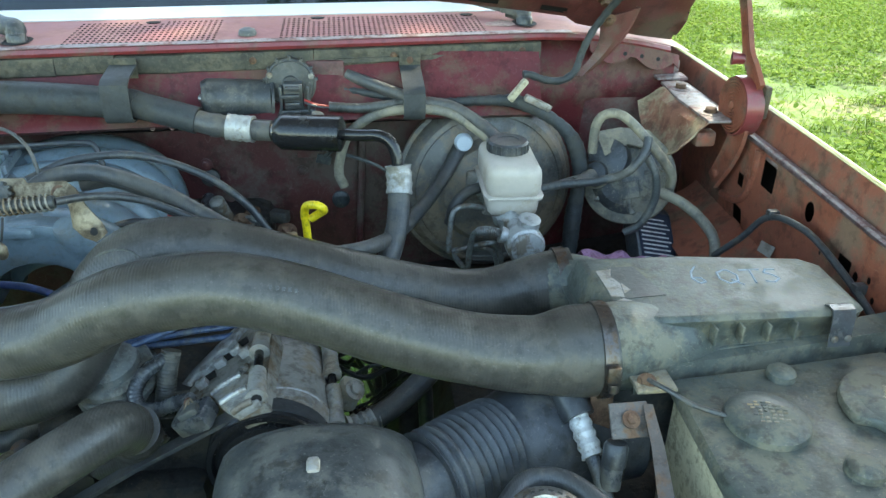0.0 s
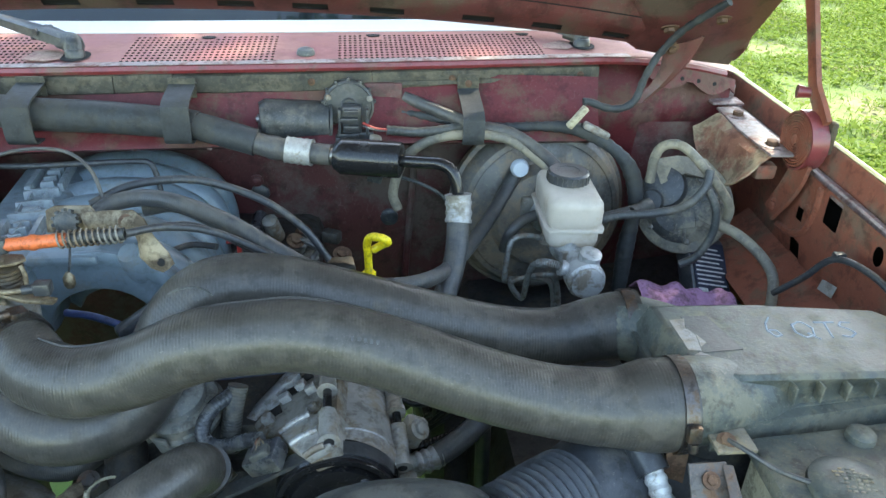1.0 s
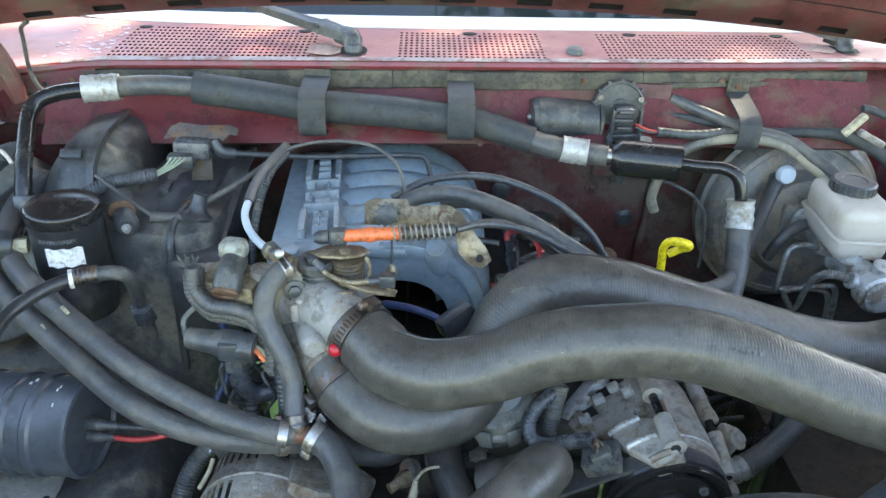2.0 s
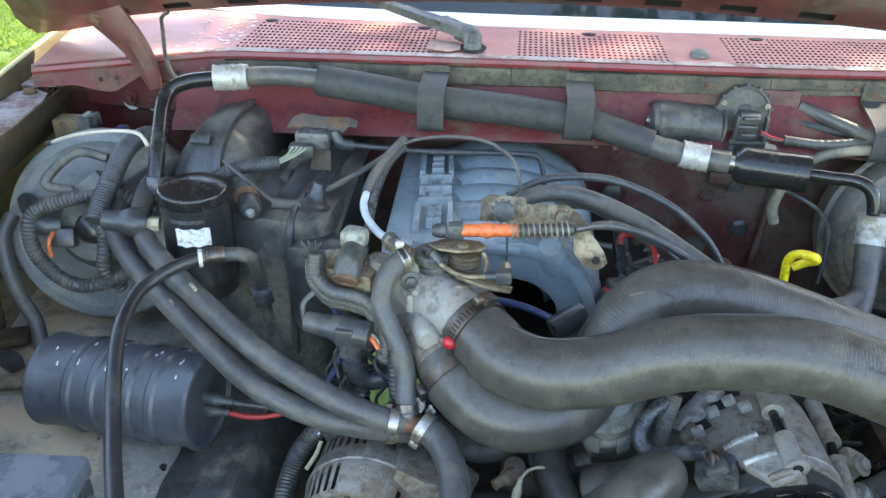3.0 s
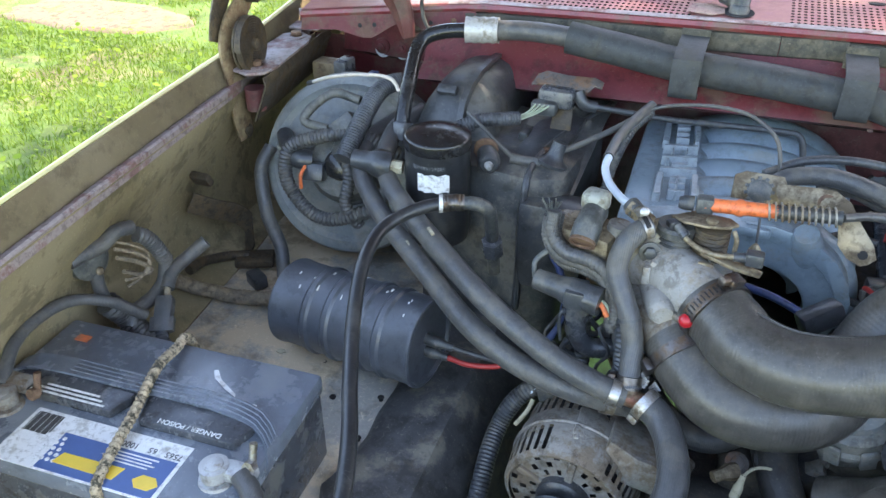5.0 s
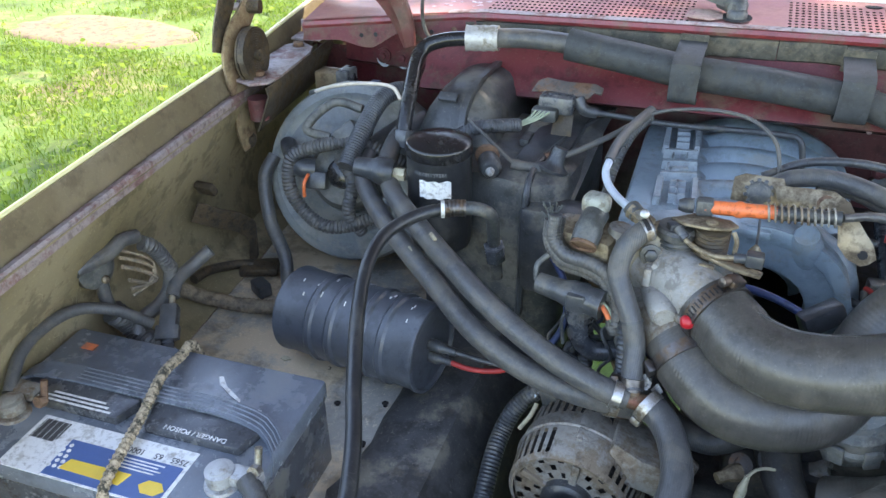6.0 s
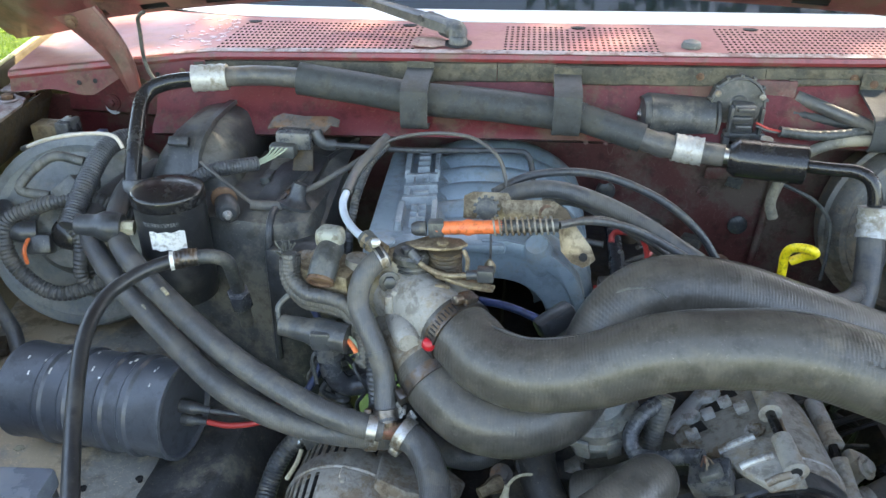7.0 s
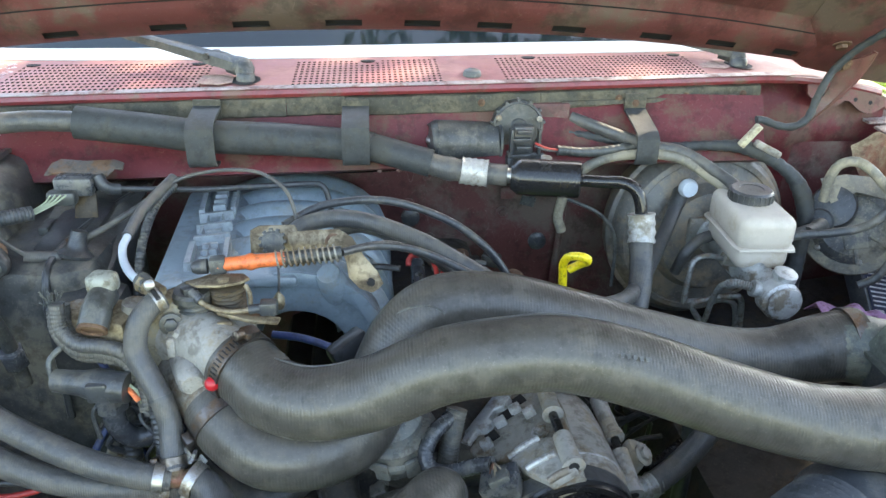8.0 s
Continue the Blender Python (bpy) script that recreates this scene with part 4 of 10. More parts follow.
def build_hinge(s, edge, label):
    """A strap hinge with its flat coil spring; s: +1 on the side of +x."""
    x = edge(0.86) - s * 0.035
    g = thing("hood_hinge", (x, 0.88, 1.10), label, "hinge", "hood hinges")
    c = Vector((-1.218, 0.883, 1.168) if s < 0 else (0.338, 0.931, 1.157))
    mat = M_APRON_R if s > 0 else M_STRAP
    if s > 0:
        spring, m = flat_spring(c, (-1, 0.0, 0.05), 8.5, 0.005, 0.0375, 0.011)
        part("coil_spring", spring, mat, g, "flat coiled spring steel")
        part("spring_pin", lathe([(0.006, -0.012), (0.006, 0.012), (0.004, 0.013)], 14, m), mat, g)
        # the strap wraps the outer half of the spring as a band
        rows = []
        for k in range(19):
            t = radians(100 - k * 11)
            for_y, for_z = -math.cos(t) * 0.0403, math.sin(t) * 0.0403
            rows.append([c + Vector((d, for_y, for_z)) for d in (-0.010, 0.014)])
        part("spring_band", sheet(rows, 0.003), M_RED, g, "glossy worn red strap round the spring")
        part("upper_arm", strap([(0.905, 1.185), (0.925, 1.204), (0.946, 1.222), (0.962, 1.25), (0.985, 1.29), (1.02, 1.35)], (0.030, 0.026, 0.024, 0.026, 0.028), 0.349, 0.006), mat, g)
        part("stop_roller", tube([(0.329, 0.958, 1.215), (0.352, 0.950, 1.215)], 0.0080, 14, 0.008, radii=[(0, 1.15), (0.3, 1.15), (0.35, 0.9), (1, 0.9)]), M_RED, g)
        arm = part("lower_arm", strap([(0.915, 1.135), (0.920, 1.110), (0.932, 1.082), (0.948, 1.056), (0.960, 1.036)], (0.042, 0.040, 0.036, 0.030), 0.340, 0.005), mat, g)
        bolt(arm, (0.336, 0.951, 1.052), (-1, -0.3, 0), 0.006, M_APRON_R)
        part("stop_tab", rbox(0.010, 0.014, 0.044, 0.003, Matrix.Translation((0.356, 0.902, 1.170))), M_SPRING, g)
        part("rubber_bump", rbox(0.030, 0.022, 0.022, 0.005, Matrix.Translation((0.302, 0.945, 1.108))), M_APRON_R, g)
    else:
        spring, m = flat_spring(c + Vector((0.004, 0, 0)), (1, 0.12, 0.02), 9.5, 0.007, 0.037, 0.0045)
        part("coil_spring", spring, M_SPRING, g, "dark rusty coiled flat spring")
        part("spring_pin", lathe([(0.008, -0.012), (0.008, 0.010), (0.004, 0.012)], 14, m), M_SPRING, g)
        part("spring_back", lathe([(0.004, -0.0085), (0.037, -0.0085), (0.037, -0.006), (0.004, -0.006)], 30, m), M_SPRING, g)
        part("upper_arm", strap([(0.846, 1.178), (0.858, 1.206), (0.876, 1.232), (0.895, 1.262), (0.918, 1.30), (0.95, 1.35)], (0.016, 0.030, 0.034, 0.034), -1.246, 0.005), M_SPRING, g, "dark upper strap")
        arm = part("lower_arm", strap([(0.914, 1.226), (0.898, 1.212), (0.874, 1.196), (0.860, 1.172), (0.862, 1.143), (0.868, 1.112), (0.866, 1.072), (0.871, 1.038)], (0.026, 0.030, 0.034, 0.036, 0.036, 0.036, 0.028), -1.236, 0.006), mat, g, "tan dust-coloured strap")
        bolt(arm, (-1.232, 0.870, 1.046), (1, -0.2, 0.1), 0.007, M_SPRING)
        part("stop_roller", tube([(-1.246, 0.907, 1.2245), (-1.216, 0.915, 1.2245)], 0.0095, 14, 0.008), M_SPRING, g)
        part("roller_bar", tube([(-1.25, 0.895, 1.226), (-1.226, 0.91, 1.226)], 0.005, 10, 0.008), M_EDGE, g)
        part("lug", tube([(-1.205, 0.865, 1.115), (-1.205, 0.865, 1.085)], 0.014, 14, 0.008), M_WALL, g)
    m2 = Matrix.Translation((-1.217, 0.945, 1.136) if s < 0 else (0.318, 1.02, 1.136)) @ Matrix.Rotation(radians(8 if s < 0 else -3.5), 4, "Z")
    if s < 0:
        outline = [(-0.026, -0.085), (0.000, -0.098), (0.022, -0.086), (0.027, -0.06), (0.026, 0.05), (0.020, 0.078), (-0.004, 0.096), (-0.026, 0.080), (-0.030, 0.0)]
    else:
        outline = [(-0.018, -0.10), (0.014, -0.10), (0.020, -0.06), (0.020, 0.08), (0.012, 0.10), (-0.02, 0.095), (-0.024, 0.0)]
    plate = part("base_plate", prism(outline, 0.004, m2, 0.001), M_EDGE, g, "worn steel base plate")
    skirt = []
    for k in range(13 if s > 0 else 0):
        yy = -0.085 + 0.19 * k / 12
        wob = 0.004 * math.sin(k * 1.3)
        flare = 0.3 + 0.7 * math.sin(math.pi * (k + 2) / 15)
        y = 0.925 + 0.172 * k / 12
        low = 1.132 - 0.064 * max(0.0, math.sin(math.pi * min(1.0, (y - 0.912) / 0.190))) ** 0.55
        skirt.append([Vector((0.308, y, 1.1375)), Vector((0.296, y, 1.1365 + wob * 0.4)), Vector((0.284 + wob * 0.3, y, 1.128)), Vector((0.278, y, 0.5 * (1.128 + low) + 0.004 * flare)), Vector((0.270 - 0.3 * wob, y, 0.25 * 1.128 + 0.75 * low)), Vector((0.262, y, low))])
    for k in range(13 if s < 0 else 0):
        yy = -0.10 + 0.24 * k / 12
        skirt.append([m2 @ Vector((-s * 0.024, yy, 0.0)), m2 @ Vector((-s * 0.026, yy, -0.010)), m2 @ Vector((-s * 0.018, yy, -0.030 - 0.006 * math.sin(k))), m2 @ Vector((-s * 0.004, yy, -0.062))])
    part("skirt", sheet(skirt, 0.002), M_TANRED if s > 0 else M_SPRING, g, "tan dust-caked flared skirt" if s > 0 else "rust-stained skirt below the plate")
    part("rear_tab", joined(rbox(0.05, 0.035, 0.004, 0.001, m2 @ Matrix.Translation((s * 0.004, 0.125, 0.004))), rbox(0.045, 0.004, 0.022, 0.001, m2 @ Matrix.Translation((s * 0.002, 0.143, 0.014)))), M_EDGE, g)
    for y in ((-0.066, 0.070) if s < 0 else (-0.066, 0.054)):
        q = m2 @ Vector((0.0 if s < 0 else -0.003, y, 0.004))
        bolt(plate, q, (0, 0, 1), 0.0085, M_RUST)
        part("washer", lathe([(0.015, 0), (0.016, 0.001), (0.012, 0.002)], 20, Matrix.Translation(q)), M_EDGE, plate)


def build_corner(s):
    """The dark red panel between firewall and fender, under the cowl's end."""
    x0, x1 = (0.085, 0.340) if s > 0 else (-1.20, -1.0)
    g = thing("cowl_side_panel", ((x0 + x1) / 2, 1.07, 0.6), "dark red cowl side panel with a scalloped, punched flange", "body panel", "cowl side panels", kind="structure")
    def y_at(x):
        return 1.112 + 0.16 * max(0.0, x - x0) if s > 0 else 1.112

    sink = 0.0 if s > 0 else 0.022
    part("panel", sheet([[(x, y_at(x) + 0.004 * math.sin(x * 25) - o, min(z - (sink if z < 1.15 else 0.0), cowl_z(x) - 0.014)) for o, z in ((-0.02, 1.200), (0, 1.17), (0.004, 1.13), (0.006, 1.118), (0.001 if s > 0 else -0.012, 1.108), (0.001 if s > 0 else -0.012, 0.95), (-0.012, 0.6))] for x in [x0 + (x1 - x0) * k / 8 for k in range(9)]], 0.002), M_FIRE, g)
    if s > 0:
        pts = [0.180 + 0.165 * k / 16 for k in range(17)]
        deep = [0.014 + 0.016 * abs(math.sin(k * 0.42)) for k in range(17)]
    else:
        pts = [-1.203 + 0.243 * k / 24 for k in range(25)]
        deep = np.interp(pts, (-1.203, -1.15, -1.115, -1.10, -1.07, -1.045, -1.012, -0.985, -0.96), (0.016, 0.018, 0.030, 0.031, 0.014, 0.013, 0.036, 0.022, 0.014))
    part("top_flange", sheet([[(x, cowl_front(x) - 0.004 + 0.3 * o, cowl_z(x) - 0.011 + o) for o in (0.0, -0.010, -float(d))] for x, d in zip(pts, deep)], 0.002), M_FIRE, g, "scalloped red flange")
    for x in ([pts[k] for k in (3, 6, 9, 12)] if s > 0 else (-1.118, -1.098, -1.02)):
        # near-black dots on the flange paint shaded holes
        part("punched_hole", lathe([(0.0032, 0), (0.0032, 0.0008)], 12, toward((x, cowl_front(x) - 0.0105, cowl_z(x) - 0.024), (0, -1, 0.2))), M_DARK, g)
    if s < 0:
        for x in (-1.130, -1.096):
            part("bare_metal", lathe([(0.0125, 0), (0.0125, 0.001)], 20, toward((x, 1.1075, 1.104), (0, -1, 0.1))), M_FERRULE, g, "pale bare patch below the bolt")
            part("washer", lathe([(0.0125, 0), (0.0120, 0.002), (0.006, 0.0022)], 20, toward((x, 1.1062, 1.110), (0, -1, 0.1))), M_FIRE, g)
            bolt(g, (x, 1.1035, 1.110), (0, -1, 0.1), 0.006, M_FIRE)
    # bracket tongue that hangs from the hood corner
    tip, top = (Vector((0.148, 1.048, 1.172)), Vector((0.195, 1.035, 1.262))) if s > 0 else (Vector((-1.048, 1.020, 1.158)), Vector((-1.10, 1.015, 1.262)))
    n = thing("hood_tongue", tuple(tip), "red steel tongue reaching down from the hood corner", "bracket", "hood tongues")
    w = Vector((0.016, 0, 0.004))
    rows = []
    for k in range(11):
        u = k / 10
        q = top.lerp(tip, u) + Vector((0.012 * math.sin(u * 3.1), 0, 0))
        rows.append([q - w * (2.0 - 1.7 * u ** 0.8), q + Vector((0, -0.006, 0)), q + w * (1.5 - 1.0 * u)])
    part("tongue", sheet(rows, 0.003), M_HOOD, n)
    part("edge", tube([r[2] for r in rows], 0.004, 8, 0.01), M_HOOD, n)
    bolt(n, top.lerp(tip, 0.12) + Vector((-0.012, -0.006, 0)), (0, -0.9, -0.3), 0.006, M_RUST)
    if s < 0:
        c = thing("hood_wire", (-1.02, 1.02, 1.18), "thin grey ground wire from hood to panel", "wiring")
        part("wire", tube([(-1.000, 0.995, 1.268), (-1.012, 1.0, 1.26), (-1.018, 1.01, 1.24), (-1.024, 1.02, 1.20), (-1.020, 1.03, 1.172), (-1.008, 1.04, 1.165)], 0.0026, 8, 0.006), M_DUSTY, c)
    return g


def build_lower_right():
    g = thing("splash_shield_right", (0.1, 0.7, 0.6), "dark inner splash shield and frame rail below the brake parts", "splash shield", kind="structure")
    rows = []
    for y in [0.05 + 0.06 * i for i in range(19)]:
        rows.append([(x, y, z + 0.006 * noise.noise((x * 8, y * 8, 1))) for x, z in ((-0.10, 0.45), (-0.095, 0.78), (-0.07, 0.83), (0.05, 0.85), (0.20, 0.86), (0.33, 0.88))])
    part("shield", sheet(rows, 0.003), M_GREASE, g)
    part("frame_rail", rbox(0.08, 1.3, 0.13, 0.01, Matrix.Translation((-0.02, 0.6, 0.42))), M_GREASE, g)


build_lower_right()
build_fender("fender_right", right_edge, 1, M_APRON_R, "red right front fender seen from inside the bay")
build_fender("fender_left", left_edge, -1, M_APRON_L, "dull maroon left front fender seen from inside the bay")
build_apron_right()
build_apron_left()
cowl_place = build_cowl()
build_wiper(cowl_place, -0.617, 0.040, (-0.765, 1.165, 1.257), "black wiper arm on the cowl, parked against the glass")
build_wiper(cowl_place, 0.085, 0.060, (0.0, 1.20, 1.252), "black wiper arm half hidden by the hood")
build_firewall()
build_windshield()
build_hood()
build_hinge(1, right_edge, "rust-red hood hinge with coiled flat spring")
build_hinge(-1, left_edge, "brown rusty hood hinge with coiled flat spring")
build_corner(1)
build_corner(-1)


# ---- air intake: two big hoses, air cleaner box, throttle body, plenum ----
def build_air_hoses():
    a = [(-0.586, 0.662, 1.066), (-0.574, 0.650, 1.062), (-0.562, 0.638, 1.059), (-0.547, 0.622, 1.055), (-0.510, 0.605, 1.056), (-0.457, 0.600, 1.069), (-0.400, 0.594, 1.098),
         (-0.346, 0.587, 1.111), (-0.300, 0.580, 1.116), (-0.240, 0.571, 1.104), (-0.160, 0.556, 1.079), (-0.100, 0.547, 1.063), (-0.040, 0.540, 1.055), (0.008, 0.536, 1.058), (0.034, 0.535, 1.060)]
    h = thing("air_hose", (-0.3, 0.58, 1.05), "thick dusty black ribbed-cloth air hose in front", "hose", "engine air hoses")
    body = part("hose_body", tube(a, 0.0325, 34, 0.0012, ribs=(0.0034, 0.00016), radii=[(0, 1.0), (0.12, 1.0), (0.80, 1.0), (0.89, 1.08), (0.955, 1.30), (1, 1.30)]), M_HOSE, h)
    part("mould_seam", tube([Vector(p) + Vector((0, 0.010, 0.0312)) for p in a[3:11]], 0.0013, 6, 0.01), M_HOSE, body)
    clamp(h, (0.024, 0.535, 1.059), (1, -0.03, 0.02), 0.0425, 172, 0.012, M_BANDSTEEL)
    clamp(h, (-0.577, 0.653, 1.063), (0.68, -0.68, -0.16), 0.0332, 80, 0.013, M_BANDSTEEL)
    for k, (x, y, z) in enumerate(((-0.262, 0.548, 1.1345), (-0.40, 0.566, 1.115))):
        for i in range(5):
            part("print_mark", rbox(0.0026, 0.0005, 0.0036, 0, Matrix.Translation((x + i * 0.0052, y - 0.0002 * i, z - 0.0012 * i)) @ Matrix.Rotation(radians(-45), 4, "X")), M_PALEHOSE if k else M_DUSTY, body)
    b = [(-0.606, 0.655, 1.022), (-0.588, 0.632, 1.011), (-0.555, 0.612, 0.998), (-0.515, 0.612, 0.995), (-0.478, 0.628, 1.002), (-0.452, 0.655, 1.035), (-0.428, 0.676, 1.075),
         (-0.392, 0.686, 1.098), (-0.335, 0.690, 1.096), (-0.268, 0.690, 1.077), (-0.190, 0.690, 1.052), (-0.110, 0.690, 1.030), (-0.050, 0.690, 1.024), (0.005, 0.688, 1.036), (0.045, 0.685, 1.042)]
    h = thing("air_hose", (-0.3, 0.69, 1.03), "thick dusty black ribbed-cloth air hose behind", "hose", "engine air hoses")
    part("hose_body", tube(b, 0.0325, 34, 0.0012, ribs=(0.0034, 0.00016), radii=[(0, 1.0), (0.45, 1.05), (0.88, 1.0), (1, 1.16)]), M_HOSE, h)
    clamp(h, (0.032, 0.686, 1.041), (1, -0.05, 0.1), 0.0375, 260, 0.012, M_BANDSTEEL)
    clamp(h, (-0.595, 0.641, 1.015), (0.6, -0.72, -0.38), 0.0337, 190, 0.012, M_BANDSTEEL)
    # round patch on the hump
    part("moulded_ring", tube([(-0.452, 0.668, 1.088), (-0.430, 0.664, 1.112), (-0.405, 0.660, 1.118), (-0.392, 0.655, 1.112)], 0.0014, 6, 0.006), M_DUSTY, h)


def build_air_box():
    b = thing("air_cleaner_box", (0.16, 0.57, 0.94), "dusty black plastic air cleaner box with a chalk mark", "air cleaner")
    top_edge = [(0.038, 0.560), (0.036, 0.645), (0.138, 0.642), (0.262, 0.624), (0.276, 0.608), (0.272, 0.530), (0.258, 0.522), (0.073, 0.527), (0.050, 0.538)]
    low_edge = [(0.030, 0.555), (0.028, 0.652), (0.138, 0.650), (0.268, 0.632), (0.286, 0.612), (0.285, 0.548), (0.268, 0.537), (0.060, 0.522), (0.034, 0.530)]

    def ring(shape, z, grow=0.0):
        return [Vector((x + (x - 0.16) * grow, y + (y - 0.575) * grow * 2, z)) for x, y in shape]

    rings = [ring(low_edge, 1.058), ring(low_edge, 1.066), ring(top_edge, 1.089, 0.01), ring(top_edge, 1.0922, -0.012), ring(top_edge, 1.0930, -0.04)]
    rows = [[r[k % 9] for r in rings] for k in range(10)]
    verts, faces = sheet(rows)
    verts, faces = list(verts), list(faces)
    k = len(verts)
    verts += rings[-1]
    faces.append(tuple(range(k, k + 9)))
    lid = part("lid", (verts, faces), M_MUD, b, "chalk-marked dusty lid with a sloped front")
    part("lid_rim", prism([(x + (x - 0.16) * 0.04, y + (y - 0.58) * 0.06) for x, y in low_edge], 0.006, Matrix.Translation((0, 0, 1.053)), 0.002), M_MUD, b)
    part("lower_case", prism([(x + (0.16 - x) * 0.01, y + (0.58 - y) * 0.02) for x, y in low_edge], 0.13, Matrix.Translation((0, 0, 0.924)), 0.006), M_BLACK, b)
    part("flange", sheet([[(0.040, 0.532, 1.058), (0.048, 0.506, 1.056), (0.050, 0.503, 1.030)], [(0.13, 0.537, 1.058), (0.13, 0.513, 1.056), (0.13, 0.510, 1.030)], [(0.235, 0.548, 1.060), (0.235, 0.524, 1.058), (0.235, 0.521, 1.030)], [(0.33, 0.560, 1.064), (0.325, 0.533, 1.062), (0.325, 0.530, 1.030)]], 0.004), M_MUD, b, "long lower flange")
    for p, q, r in (((0.016, 0.536, 1.060), (0.165, 0.560, 1.046), 0.0405), ((0.022, 0.686, 1.040), (0.125, 0.628, 1.046), 0.0355)):
        v, w = Vector(p), Vector(q)
        part("inlet_neck", tube([v, v.lerp(w, 0.35), v.lerp(w, 0.7), w], r, 30, 0.006, radii=[(0, 1), (0.16, 1), (0.19, 1.03), (0.24, 1.0), (0.55, 0.93), (0.8, 0.75), (1, 0.35)]), M_MUD, b)
    part("sticker", prism([(0.052, 0.563), (0.096, 0.566), (0.084, 0.622), (0.058, 0.622)], 0.0005, Matrix.Translation((0, 0, 1.0931))), M_CASE, b, "torn black sticker")
    for pts in ([(0.044, 0.568), (0.056, 0.566), (0.060, 0.590), (0.055, 0.604), (0.060, 0.618), (0.044, 0.616)], [(0.058, 0.572), (0.066, 0.578), (0.061, 0.592)], [(0.046, 0.560), (0.062, 0.558), (0.054, 0.564)]):
        part("sticker_scrap", prism(pts, 0.0004, Matrix.Translation((0, 0, 1.0934))), M_CAST, b, "pale torn paper")
    for i in range(4):
        x = 0.126 + i * 0.026
        part("rib", rbox(0.0026, 0.012, 0.018, 0.001, Matrix.Translation((x, 0.5235 + 0.03 * (x - 0.16), 1.076))), M_MUD, b)
    clip = part("latch", sheet([[(x, y, z) for y, z in ((0.534, 1.094), (0.528, 1.097), (0.520, 1.096), (0.517, 1.088), (0.516, 1.074), (0.514, 1.060))] for x in (0.236, 0.247, 0.258)], 0.0016), M_SATIN, b, "bent steel latch")
    for x in (0.241, 0.254):
        part("rivet", lathe([(0.0035, 0), (0.003, 0.0015), (0.001, 0.002)], 12, toward((x, 0.5145, 1.068), (0, -0.98, 0.1))), M_STEEL, clip)
    # chalk strokes on the lid
    letters = (((0.146, 0.616), (0.138, 0.606), (0.134, 0.594), (0.138, 0.584), (0.145, 0.586), (0.143, 0.594), (0.136, 0.595)),
               ((0.172, 0.607), (0.163, 0.602), (0.161, 0.590), (0.167, 0.581), (0.177, 0.584), (0.181, 0.595), (0.176, 0.605), (0.172, 0.607)), ((0.172, 0.588), (0.180, 0.577)),
               ((0.187, 0.605), (0.208, 0.604)), ((0.198, 0.604), (0.193, 0.579)),
               ((0.224, 0.602), (0.215, 0.604), (0.210, 0.598), (0.217, 0.592), (0.220, 0.585), (0.212, 0.579), (0.204, 0.582)))
    strokes = [pair for letter in letters for pair in zip(letter, letter[1:])]
    for (x0, y0), (x1, y1) in strokes:
        part("chalk_stroke", tube([(x0, y0, 1.0926), ((x0 + x1) / 2, (y0 + y1) / 2, 1.0924), (x1, y1, 1.0926)], 0.0013, 6, 0.004), M_CHALK, lid)


